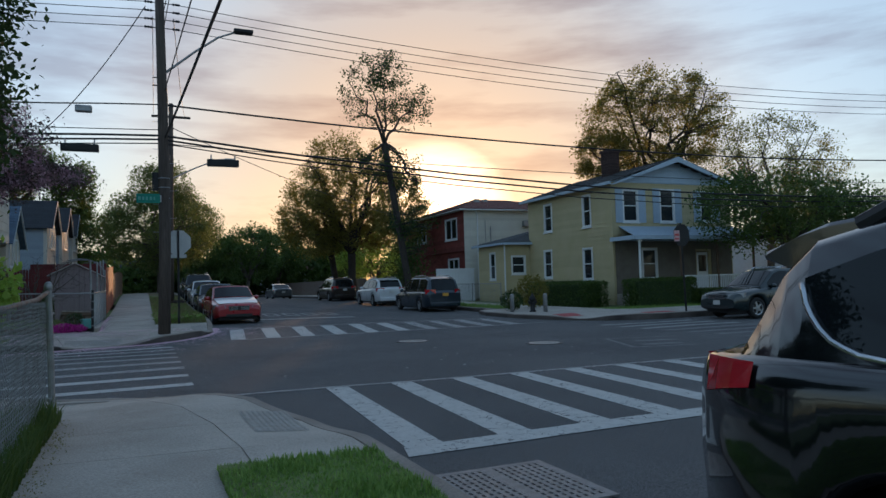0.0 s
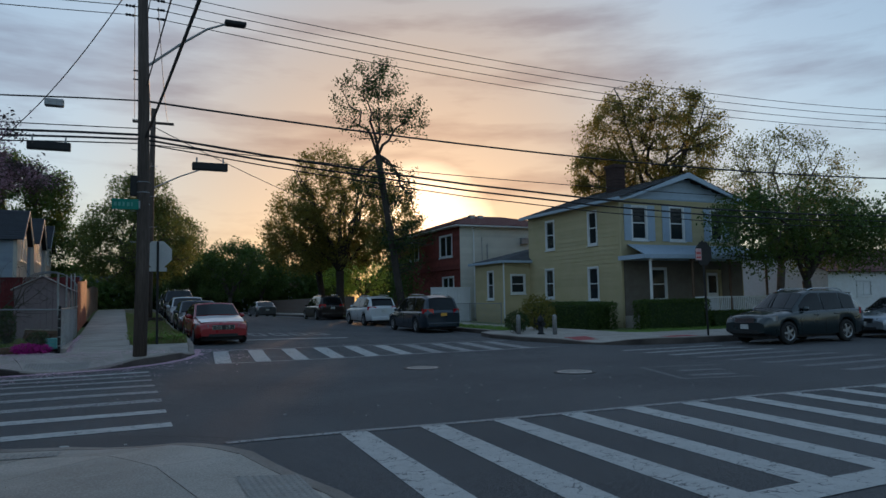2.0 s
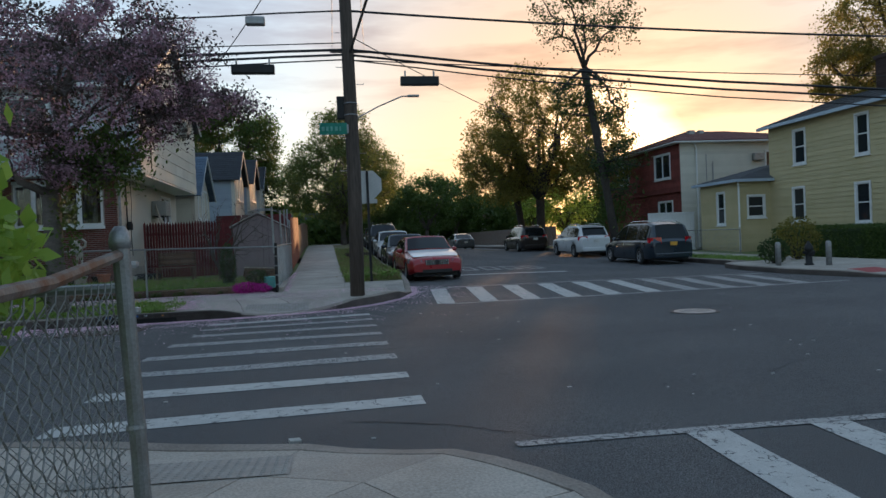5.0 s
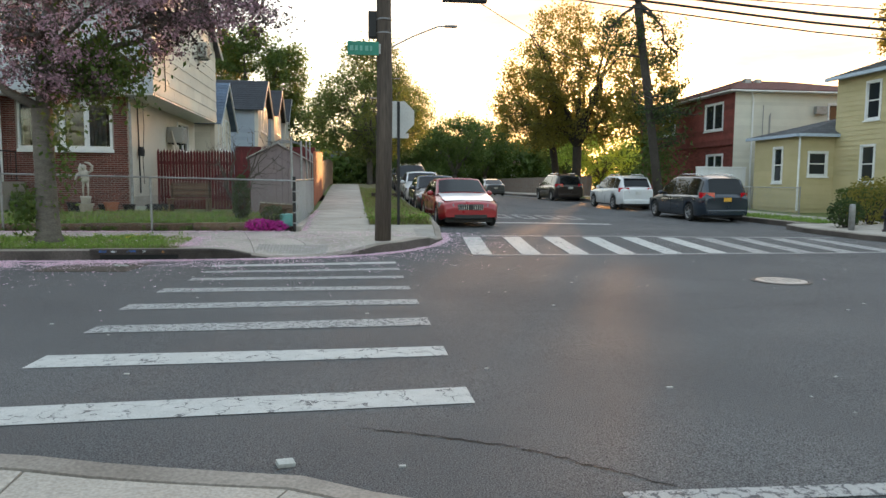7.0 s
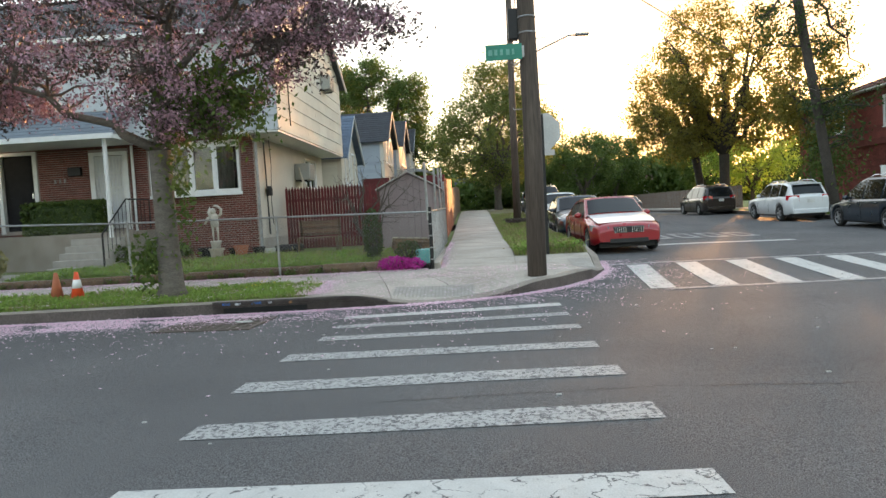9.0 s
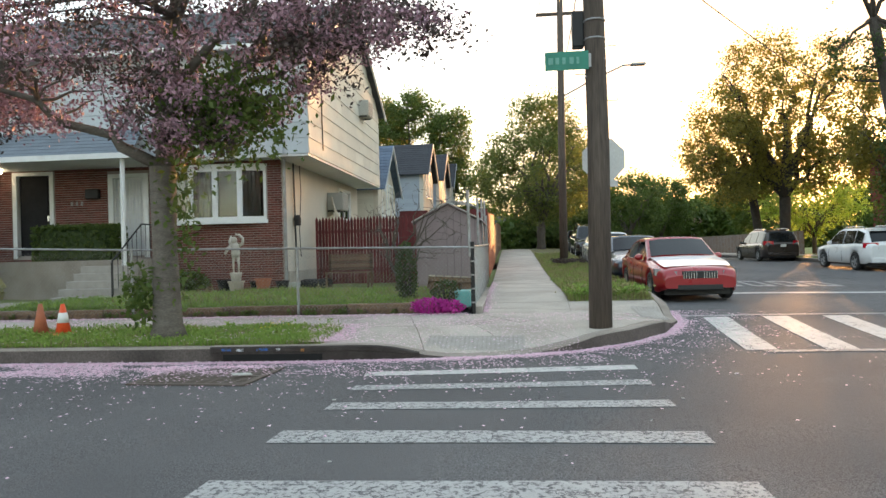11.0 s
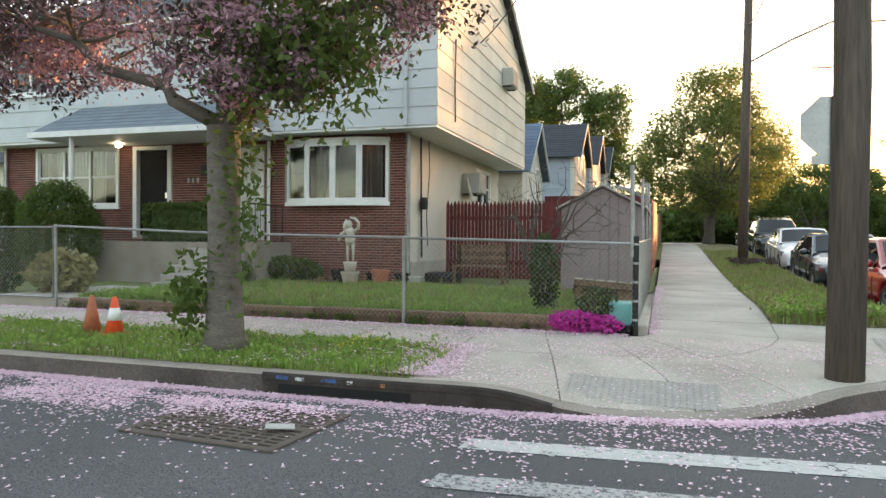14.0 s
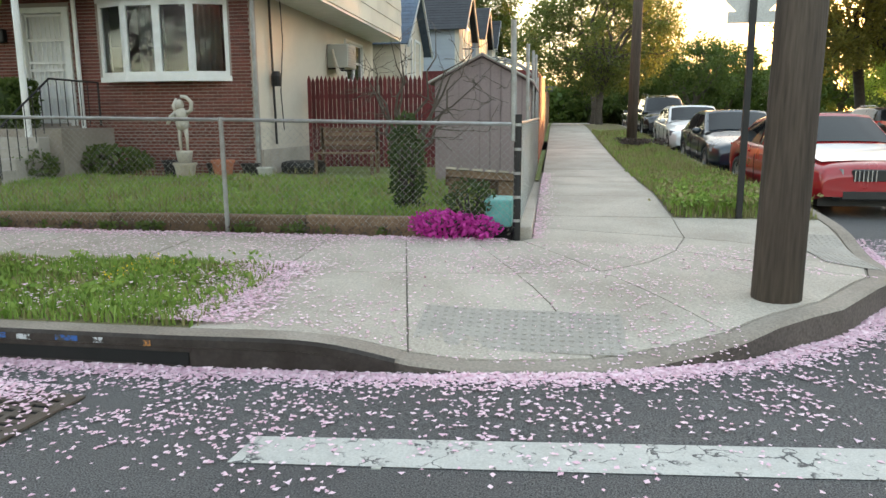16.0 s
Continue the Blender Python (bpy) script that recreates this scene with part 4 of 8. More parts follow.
# porch roof on posts
bm = bmesh.new()
roof_slope(bm, (-16.4, 28.6, 4.12), (-10.2, 28.6, 4.12), (-10.6, 29.88, 4.95), (-16.0, 29.88, 4.95), 0.025, 7)
part("porch_roof", bm, PORCH_METAL, house, "blue-grey metal porch roof")
part("porch_fascia", boxes((-16.4, -10.2, 28.54, 28.6, 4.02, 4.16), (-16.4, -16.34, 28.6, 30.47, 4.02, 4.14), (-10.26, -10.2, 28.6, 30.47, 4.02, 4.14), (-16.34, -10.26, 28.6, 30.47, 4.03, 4.06)), WHITE_PAINT, house)
for x in (-15.2, -10.55):
    part("porch_post", tube(bmesh.new(), [(x, 28.75, 0.5), (x, 28.75, 4.05)], 0.06, 10), WHITE_PAINT, house)
lamp = part("porch_lamp", lathe(bmesh.new(), [(0.06, -0.05), (0.09, -0.02), (0.05, 0.03)], 12, (-14.9, 30.0, 3.98)), glow("porch_bulb", (1.0, 0.8, 0.55), 3.0), house, "small lit porch lamp")
part("porch_floor", boxes((-15.2, -10.0, 28.9, FY, 0.3, 1.45)), CURB, house, "concrete porch floor in the darker kerb colour")
for k in range(5):
    part("step", bevel(boxes((-11.65, -10.25, 28.9 - 0.3 * (k + 1), 28.9 - 0.3 * k - 0.002, 0.3, 1.3 - 0.18 * k)), 0.012), TACTILE, house)
bm = bmesh.new()
for x in (-10.15,):
    tube(bm, [(x, 27.5, 0.5), (x, 27.5, 1.4), (x, 28.9, 2.35), (x, 30.3, 2.35), (x, 30.3, 1.5)], 0.02, 6)
    for k in range(12):
        y = 27.55 + k * 0.22
        zt = min(1.43 + (y - 27.5) * 0.68, 2.35)
        tube(bm, [(x, y, zt - 0.85), (x, y, zt)], 0.009, 5)
part("handrail", bm, BLACK_METAL, house, "black iron handrail")
part("mailbox", bevel(boxes((-12.6, -12.2, FY - 0.16, FY - 0.02, 3.18, 3.45)), 0.02), BLACK_METAL, house)
for x, z in ((-13.1, 3.0), (-12.95, 3.0), (-12.8, 3.0)):
    part("house_number", boxes((x, x + 0.06, FY - 0.03, FY - 0.01, z, z + 0.12)), GALV, house)
gutter_pipe(house, [(-6.85, 30.42, 0.5), (-6.85, 30.42, 4.1)], GALV)
gutter_pipe(house, [(-6.72, 29.82, 4.15), (-6.72, 29.82, 6.95)], GREY_SIDING)
gutter_pipe(house, [(-19.3, 30.42, 0.5), (-19.3, 30.42, 4.1)], GALV)
gutter_pipe(house, [(-10.62, 30.42, 0.5), (-10.62, 30.42, 4.0)], WHITE_PAINT)
# service cables and meters on the side wall
part("service_cable", tube(bmesh.new(), [(-6.9, 31.4, 4.1), (-6.88, 31.4, 2.4), (-6.88, 31.45, 1.1)], 0.025, 6), WIRE, house)
part("service_cable", tube(bmesh.new(), [(-5.95, 31.2, 6.4), (-5.95, 31.15, 5.3), (-5.95, 31.2, 4.4)], 0.018, 6), WIRE, house)
part("service_cable", tube(bmesh.new(), [(-6.9, 32.0, 4.1), (-6.88, 32.02, 3.3), (-6.88, 31.8, 2.2), (-6.88, 31.9, 1.4)], 0.012, 6), WIRE, house)
part("meter_box", lathe(bmesh.new(), [(0.1, 0), (0.11, 0.2), (0.08, 0.3)], 12, (-6.82, 31.42, 2.3)), BLACK_METAL, house)
part("plinth", boxes((EX, EX + 0.05, 30.8, 40.0, 0.3, 1.0)), CONCRETE, house)


def air_conditioner(x, y, z, w, h, d):
    t = thing("air_conditioner", "weathered beige window air conditioner on the wall", "air conditioner", pose(x, y, z), "wall air conditioners")
    part("case", bevel(boxes((0, d, -w / 2, w / 2, 0, h)), 0.02), CURTAIN, t)
    bm = bmesh.new()
    for k in range(8):
        box(bm, d, d + 0.012, -w / 2 + 0.04, w / 2 - 0.04, 0.04 + k * (h - 0.08) / 8, 0.04 + (k + 0.5) * (h - 0.08) / 8)
    part("louvre", bm, GALV, t)
    for side in (-1, 1):
        part("bracket", boxes((0.0, d * 0.8, side * (w / 2 - 0.045) - 0.015, side * (w / 2 - 0.045) + 0.015, -0.04, -0.002)), BLACK_METAL, t)
    return t


air_conditioner(-5.97, 36.6, 6.35, 0.75, 0.55, 0.35)
air_conditioner(-6.93, 35.6, 2.95, 0.8, 0.6, 0.55)
bm = bmesh.new()
for k in range(4):
    tube(bm, [(-6.4 + 0.1 * k, 35.0 + 0.1 * k, 1.9), (-6.75, 35.1 + 0.05 * k, 3.4 - 0.1 * k)], 0.03, 5)
single("leaning_boards", bm, PALE_TIMBER, "old pale boards leaning on the wall below the air conditioner", "boards")

# bricks of the front: single pieces beside the bay window, the rest joined
BW, BH = 0.205, 0.0655
brick_mesh = mesh_of(bevel(boxes((-BW / 2 + 0.006, BW / 2 - 0.006, -0.012, 0.03, -BH / 2 + 0.007, BH / 2 - 0.007)), 0.003), "brick", BRICK_PIECE)
half_mesh = mesh_of(boxes((-BW / 4 + 0.005, BW / 4 - 0.005, -0.012, 0.03, -BH / 2 + 0.005, BH / 2 - 0.005)), "brick", BRICK_PIECE)
brick_open = [(h[0] - 0.1, h[1] + 0.1, h[2] - 0.1, h[3] + 0.1) for h in front_holes]
rest_v, rest_f, singles = [], [], 0
rng = random.Random(4)
course = 0
z = 0.5
while z < 4.1:
    off = 0.5 * BW * (course % 2)
    for a, b in spans(-19.5, EX, z, brick_open):
        k0, k1 = math.ceil((a - off) / BW), math.floor((b - off) / BW)
        edges = [a] + [off + BW * k for k in range(k0, k1 + 1)] + [b]
        for c, d in zip(edges, edges[1:]):
            if d - c < 0.03:
                continue
            jut = rng.uniform(-0.003, 0.003)
            if singles < 290 and -10.4 < c < -7.0 and 1.15 < z < 2.4 and d - c > 0.2:
                piece("brick", brick_mesh, house, pose((c + d) / 2, FY + jut, z))
                singles += 1
                continue
            n = len(rest_v)
            y0 = FY - 0.012 + jut
            for yy in (y0, FY + 0.02):
                rest_v += [(c + 0.006, yy, z - BH / 2 + 0.007), (d - 0.006, yy, z - BH / 2 + 0.007), (d - 0.006, yy, z + BH / 2 - 0.007), (c + 0.006, yy, z + BH / 2 - 0.007)]
            rest_f += [(n, n + 1, n + 2, n + 3), (n, n + 4, n + 5, n + 1), (n + 1, n + 5, n + 6, n + 2), (n + 2, n + 6, n + 7, n + 3), (n + 3, n + 7, n + 4, n)]
    z += BH
    course += 1
tagged(raw("brickwork", rest_v, rest_f, BRICK, house), "red brick courses", kind="stuff")
# soldier course above the openings
sv, sf = [], []
x = -19.45
while x < EX - 0.05:
    n = len(sv)
    for yy in (FY - 0.02, FY + 0.01):
        sv += [(x, yy, 4.0), (x + 0.058, yy, 4.0), (x + 0.058, yy, 4.14), (x, yy, 4.14)]
    sf += [(n, n + 1, n + 2, n + 3), (n, n + 4, n + 5, n + 1), (n + 1, n + 5, n + 6, n + 2), (n + 3, n + 7, n + 4, n)]
    x += 0.0685
tagged(raw("soldier_course", sv, sf, BRICK, house), "upright brick course", kind="stuff")

# the neighbour's pale house beyond
nb = thing("cream_house", "long cream sided house beyond the brick house", "house")
part("wall", boxes((-34, -21.5, 33.0, 44, 0.3, 4.0)), CREAM_WALL, nb)
part("siding", siding_mesh("x", 33.0, -1, -34, -21.5, 0.4, 4.0, 0.2), CREAM_SIDING, nb)
part("siding", siding_mesh("y", -21.5, 1, 33.0, 44, 0.4, 4.0, 0.2), CREAM_SIDING, nb)
bm = bmesh.new()
roof_slope(bm, (-34.4, 32.6, 3.95), (-21.1, 32.6, 3.95), (-21.1, 38.5, 5.6), (-34.4, 38.5, 5.6), 0.04, 18)
roof_slope(bm, (-21.1, 44.4, 3.95), (-34.4, 44.4, 3.95), (-34.4, 38.5, 5.6), (-21.1, 38.5, 5.6), 0.04, 18)
part("roof", bm, ROOF_GREY, nb)
part("gable", prism(bmesh.new(), [(33.0, 4.0), (44.0, 4.0), (38.5, 5.5)], "x", -21.7, -21.5), CREAM_WALL, nb)
part("upper_block", boxes((-34, -22.5, 36, 43, 4.2, 8.6)), CREAM_SIDING, nb)


def row_house(y0, y1, x_front, ridge, eave, roof_mat, wall_mat, face_mat):
    """A narrow gabled house, its gable to the avenue: front gable, side wall with lapped boards, windows, roof."""
    zb = nw_z(-1.3, y0)
    h = thing("row_house", "narrow gabled house with sunset light on its front", "house", group="gabled houses along the avenue")
    ym = (y0 + y1) / 2
    xb = x_front - 9
    part("wall", boxes((xb, x_front - 0.2, y0 + 0.03, y1 - 0.03, zb - 0.2, eave)), wall_mat, h)
    bm = prism(bmesh.new(), [(y0, zb - 0.2), (y1, zb - 0.2), (y1, eave), (ym, ridge - 0.1), (y0, eave)], "x", x_front - 0.2, x_front)
    part("front_wall", bm, face_mat, h)
    part("side_siding", siding_mesh("x", y0 + 0.03, -1, xb, x_front, zb, eave, 0.22), wall_mat, h)
    bm = bmesh.new()
    roof_slope(bm, (xb - 0.2, y0 - 0.3, eave - 0.18), (x_front + 0.35, y0 - 0.3, eave - 0.18), (x_front + 0.35, ym, ridge), (xb - 0.2, ym, ridge), 0.03, 14)
    roof_slope(bm, (x_front + 0.35, y1 + 0.3, eave - 0.18), (xb - 0.2, y1 + 0.3, eave - 0.18), (xb - 0.2, ym, ridge), (x_front + 0.35, ym, ridge), 0.03, 14)
    part("roof", bm, roof_mat, h)
    part("fascia", prism(bmesh.new(), [(y0 - 0.3, eave - 0.26), (y0 - 0.2, eave - 0.26), (ym, ridge - 0.1), (y1 + 0.2, eave - 0.26), (y1 + 0.3, eave - 0.26), (ym, ridge + 0.02)], "x", x_front + 0.3, x_front + 0.37), GREY_SIDING, h)
    for a in (ym - 1.3, ym + 0.35):
        window(h, "y", x_front, 1, a, a + 0.95, eave - 1.2, eave + 0.2, 1, True, name="window")
    window(h, "x", y0 + 0.0, -1, x_front - 3.2, x_front - 2.3, eave - 1.7, eave - 0.6, 1, True)
    part("porch_roof", boxes((x_front, x_front + 1.6, y0 + 0.1, y1 - 0.1, eave - 2.6, eave - 2.45)), roof_mat, h)
    for y in (y0 + 0.2, y1 - 0.2):
        part("porch_post", boxes((x_front + 1.4, x_front + 1.52, y - 0.06, y + 0.06, zb - 0.1, eave - 2.6)), WHITE_PAINT, h)
    return h


row_house(41.2, 45.6, -6.3, 6.3, 4.3, ROOF_BLUE, CREAM_SIDING, CREAM_WALL)
row_house(49.6, 54.6, -5.4, 7.65, 5.8, ROOF_DARK, BLUE_GREY_SIDING, CREAM_WALL)
row_house(56.4, 61.4, -5.2, 7.95, 6.1, ROOF_DARK, BLUE_GREY_SIDING, CREAM_WALL)
row_house(63.2, 68.2, -5.1, 8.15, 6.3, ROOF_DARK, GREY_SIDING, CREAM_WALL)

# ---- the yellow corner house ----
yh = thing("yellow_house", "two-storey house in yellow lapped siding with a front porch", "house")
WX, SY = 21.2, 28.2
west_holes = [(33.65, 34.35, 4.3, 5.75), (29.95, 30.55, 4.27, 5.8), (33.8, 34.5, 1.7, 3.15), (29.95, 30.65, 1.55, 3.05)]
south_holes = [(21.95, 22.75, 4.35, 5.85), (24.25, 25.05, 4.35, 5.9), (26.9, 27.6, 4.4, 5.85), (23.0, 23.8, 1.5, 2.9), (26.45, 27.3, 0.9, 2.8)]
part("wall", wall_mesh(bmesh.new(), "y", WX, 0.25, SY, 36.2, 0.2, 6.25, west_holes), YELLOW_SIDING, yh)
part("wall", wall_mesh(bmesh.new(), "x", SY, 0.25, WX + 0.25, 28.9, 0.2, 6.25, south_holes), YELLOW_SIDING, yh)
part("wall", boxes((28.65, 28.9, SY + 0.25, 36.2, 0.2, 6.25), (WX + 0.25, 28.65, 35.95, 36.2, 0.2, 6.25)), YELLOW_SIDING, yh)
part("west_siding", siding_mesh("y", WX, -1, SY, 36.2, 0.5, 6.25, 0.21, [(h[0] - 0.1, h[1] + 0.1, h[2] - 0.1, h[3] + 0.1) for h in west_holes]), YELLOW_SIDING, yh, "yellow lapped siding")
part("front_siding", siding_mesh("x", SY, -1, WX, 28.9, 0.5, 6.25, 0.21, [(h[0] - 0.1, h[1] + 0.1, h[2] - 0.1, h[3] + 0.1) for h in south_holes]), YELLOW_SIDING, yh, "yellow lapped siding")
part("front_gable", prism(bmesh.new(), [(WX - 0.05, 6.25), (28.95, 6.25), (25.05, 7.35)], "y", SY - 0.03, SY + 0.2), BLUE_TRIM, yh, "pale blue gable")
part("gable_siding", siding_mesh("x", SY - 0.03, -1, WX, 28.9, 6.3, 7.3, 0.2, (), lambda z: (WX + 0.1 + (z - 6.25) * 3.4, 28.85 - (z - 6.25) * 3.4)), BLUE_TRIM, yh)
bm = bmesh.new()
roof_slope(bm, (WX - 0.35, 27.7, 6.2), (WX - 0.35, 36.5, 6.2), (25.05, 36.5, 7.55), (25.05, 27.7, 7.55), 0.04, 20)
roof_slope(bm, (29.3, 36.5, 6.2), (29.3, 27.7, 6.2), (25.05, 27.7, 7.55), (25.05, 36.5, 7.55), 0.04, 20)
part("roof", bm, ROOF_GREY, yh)
part("fascia", prism(bmesh.new(), [(WX - 0.4, 6.05), (WX - 0.2, 6.05), (25.05, 7.32), (29.1, 6.05), (29.35, 6.05), (25.05, 7.58)], "y", 27.62, 27.7), BLUE_TRIM, yh)
part("gutter", boxes((WX - 0.45, WX - 0.32, 27.7, 36.5, 6.08, 6.22)), BLUE_TRIM, yh)
part("corner_board", boxes((WX - 0.04, WX + 0.1, SY - 0.045, SY - 0.03, 0.4, 6.2), (WX - 0.045, WX - 0.03, SY - 0.04, SY + 0.1, 0.4, 6.2)), YELLOW_SIDING, yh)
for u0, u1, z0, z1 in west_holes:
    window(yh, "y", WX, -1, u0, u1, z0, z1, 1, True)
for u0, u1, z0, z1 in south_holes[:4]:
    window(yh, "x", SY, -1, u0, u1, z0, z1, 1, True)
for u0, u1, z0, z1 in south_holes[:3]:
    for a in (u0 - 0.52, u1 + 0.1):
        bm = boxes((a, a + 0.42, SY - 0.06, SY - 0.03, z0 - 0.1, z1 + 0.1))
        for k in range(14):
            box(bm, a + 0.05, a + 0.37, SY - 0.075, SY - 0.06, z0 + k * (z1 - z0) / 14, z0 + (k + 0.6) * (z1 - z0) / 14)
        part("shutter", bm, BLUE_TRIM, yh, "pale blue shutter")
# thin brown-grey sheet in front of the yellow siding, cut out round window and door
part("porch_wall", wall_mesh(bmesh.new(), "x", SY - 0.06, 0.025, WX + 0.12, 28.8, 0.75, 3.3, [(22.88, 23.92, 1.38, 3.02), (26.35, 27.4, 0.76, 2.9)]), PORCH_SHEET, yh, "thin brown-grey sheet over the siding under the porch")
door = part("front_door", boxes((26.5, 27.25, SY + 0.06, SY + 0.1, 0.9, 2.75)), WHITE_PAINT, yh, "white front door")
part("door_glass", boxes((26.62, 27.13, SY + 0.045, SY + 0.06, 1.75, 2.6)), GLASS, door)
# chimney of brick, its colour darkened as a silhouette against the bright sky
bm = boxes((23.75, 24.4, 31.6, 32.3, 6.5, 8.5), (23.68, 24.47, 31.52, 32.38, 8.5, 8.65))
for k in range(24):
    box(bm, 23.73, 24.42, 31.58, 32.32, 6.6 + k * 0.08, 6.665 + k * 0.08)
tagged(part("chimney", bm, SILHOUETTE_BRICK, yh, "brick chimney darkened as a backlit silhouette"), "brick chimney darkened as a backlit silhouette", kind="stuff")
# porch
bm = bmesh.new()
roof_slope(bm, (WX - 0.2, 26.3, 3.45), (28.9, 26.3, 3.45), (28.9, SY, 4.05), (WX + 0.4, SY, 4.05), 0.03, 8)
part("porch_roof", bm, BLUE_TRIM, yh, "grey-blue porch roof")
part("porch_fascia", boxes((WX - 0.2, 28.9, 26.26, 26.32, 3.3, 3.47), (WX - 0.2, WX - 0.14, 26.32, SY - 0.05, 3.3, 3.5), (WX - 0.14, 28.9, 26.32, SY - 0.05, 3.32, 3.36)), BLUE_TRIM, yh)
part("porch_floor", boxes((WX + 0.1, 28.8, 26.4, SY - 0.04, 0.2, 0.75)), CONCRETE, yh)
for x in (WX + 0.25, 23.9, 26.2, 28.6):
    bm = tube(bmesh.new(), [(x, 26.5, 0.75), (x, 26.5, 3.3)], 0.06, 10)
    box(bm, x - 0.09, x + 0.09, 26.41, 26.59, 3.22, 3.3)
    part("porch_post", bm, WHITE_PAINT if x < 22 else TIMBER, yh)
bm = boxes((23.9, 28.6, 26.46, 26.54, 1.5, 1.57), (23.9, 28.6, 26.46, 26.54, 0.85, 0.91))
for k in range(38):
    box(bm, 23.95 + k * 0.12, 24.0 + k * 0.12, 26.48, 26.52, 0.91, 1.5)
part("railing", bm, WHITE_PAINT, yh, "white porch balusters")
gutter_pipe(yh, [(WX - 0.08, SY - 0.12, 0.4), (WX - 0.08, SY - 0.12, 6.1)], YELLOW_SIDING)
# low side wing
wing_w = [(37.4, 38.0, 1.7, 3.2)]
wing_s = [(20.0, 20.8, 2.0, 2.95)]
part("wall", wall_mesh(bmesh.new(), "y", 19.5, 0.25, 36.2, 39.6, 0.2, 3.8, wing_w), YELLOW_SIDING, yh)
part("wall", wall_mesh(bmesh.new(), "x", 36.2, 0.25, 19.75, 21.6, 0.2, 3.8, wing_s), YELLOW_SIDING, yh)
part("wall", boxes((19.75, 24.0, 39.35, 39.6, 0.2, 3.8)), YELLOW_SIDING, yh)
part("wing_siding", siding_mesh("y", 19.5, -1, 36.2, 39.6, 0.5, 3.8, 0.21, [(37.3, 38.1, 1.6, 3.3)]), YELLOW_SIDING, yh)
part("wing_siding", siding_mesh("x", 36.2, -1, 19.5, 21.2, 0.5, 3.8, 0.21, [(19.9, 20.9, 1.9, 3.05)]), YELLOW_SIDING, yh)
window(yh, "y", 19.5, -1, 37.4, 38.0, 1.7, 3.2, 1, True)
window(yh, "x", 36.2, -1, 20.0, 20.8, 2.0, 2.95, 1, True)
bm = bmesh.new()
roof_slope(bm, (19.2, 35.9, 3.75), (19.2, 39.9, 3.75), (22.5, 38.3, 4.6), (22.5, 37.3, 4.6), 0.03, 8)
roof_slope(bm, (21.6, 35.9, 3.75), (19.2, 35.9, 3.75), (22.5, 37.3, 4.6), (22.6, 37.3, 4.6), 0.03, 8)
part("wing_roof", bm, ROOF_GREY, yh)
part("wing_fascia", boxes((19.15, 19.22, 35.9, 39.9, 3.65, 3.78), (19.22, 21.2, 35.84, 35.9, 3.65, 3.78)), BLUE_TRIM, yh)
gutter_pipe(yh, [(19.45, 36.1, 0.4), (19.45, 36.1, 3.7)], WHITE_PAINT)

# ---- the brick and cream house beyond ----
bh = thing("red_brick_house", "two-storey dark red brick house with a cream sided flank", "house")
bx, by = 19.35, 41.4
w_holes = [(42.5, 44.3, 4.5, 5.8), (42.6, 44.2, 1.9, 3.1), (48.0, 49.6, 4.6, 5.8)]
part("wall", wall_mesh(bmesh.new(), "y", bx + 0.12, 0.25, by, 53, 0.2, 3.6, [w_holes[1]]), DARK_BRICK, bh)
part("upper_wall", wall_mesh(bmesh.new(), "y", bx, 0.25, by, 53, 3.6, 6.35, [w_holes[0], w_holes[2]]), DARK_BRICK, bh, "dark red upper wall")
bm = bmesh.new()
z, k = 0.3, 0
while z < 3.5:
    y = by + 0.03 + (0.13 if k % 2 else 0)
    while y < 52.8:
        if not (42.4 < y + 0.12 < 44.4 and 1.8 < z < 3.2):
            box(bm, bx + 0.1, bx + 0.122, y, y + 0.24, z, z + 0.085)
        y += 0.26
    z, k = z + 0.1, k + 1
tagged(part("brickwork", bm, DARK_BRICK, bh, "dark red brick courses"), kind="stuff")
part("upper_siding", siding_mesh("y", bx, -1, by, 53, 3.6, 6.35, 0.3, [(h[0] - 0.1, h[1] + 0.1, h[2] - 0.1, h[3] + 0.1) for h in (w_holes[0], w_holes[2])]), DARK_BRICK, bh)
for h in w_holes:
    window(bh, "y", bx + (0.12 if h[2] < 3 else 0), -1, *h, 2, False)
part("wall", wall_mesh(bmesh.new(), "x", by, 0.25, bx + 0.4, 29.0, 0.2, 6.35, [(24.6, 25.5, 4.6, 5.7)]), CREAM_SIDING, bh)
part("flank_siding", siding_mesh("x", by, -1, bx + 0.02, 29.0, 0.5, 6.35, 0.17, [(24.5, 25.6, 4.5, 5.8)]), CREAM_SIDING, bh, "cream lapped siding")
part("wall", boxes((28.75, 29.0, by + 0.25, 53, 0.2, 6.35), (bx + 0.4, 28.75, 52.75, 53, 0.2, 6.35)), CREAM_SIDING, bh)
window(bh, "x", by, -1, 24.6, 25.5, 4.6, 5.7, 1, False)
part("air_conditioner", bevel(boxes((23.7, 24.3, by - 0.3, by - 0.03, 5.2, 5.6)), 0.02), GALV, bh)
bm = bmesh.new()
ex0, ex1, ey0, ey1 = bx - 0.5, 29.4, by - 0.5, 53.5
rx0, rx1, ry = 23.0, 25.6, 47.2
roof_slope(bm, (ex0, ey0, 6.32), (ex1, ey0, 6.32), (rx1, ry, 7.7), (rx0, ry, 7.7), 0.03, 16)
roof_slope(bm, (ex0, ey1, 6.32), (ex0, ey0, 6.32), (rx0, ry, 7.7), (rx0, ry + 0.01, 7.7), 0.03, 16)
roof_slope(bm, (ex1, ey0, 6.32), (ex1, ey1, 6.32), (rx1, ry + 0.01, 7.7), (rx1, ry, 7.7), 0.03, 16)
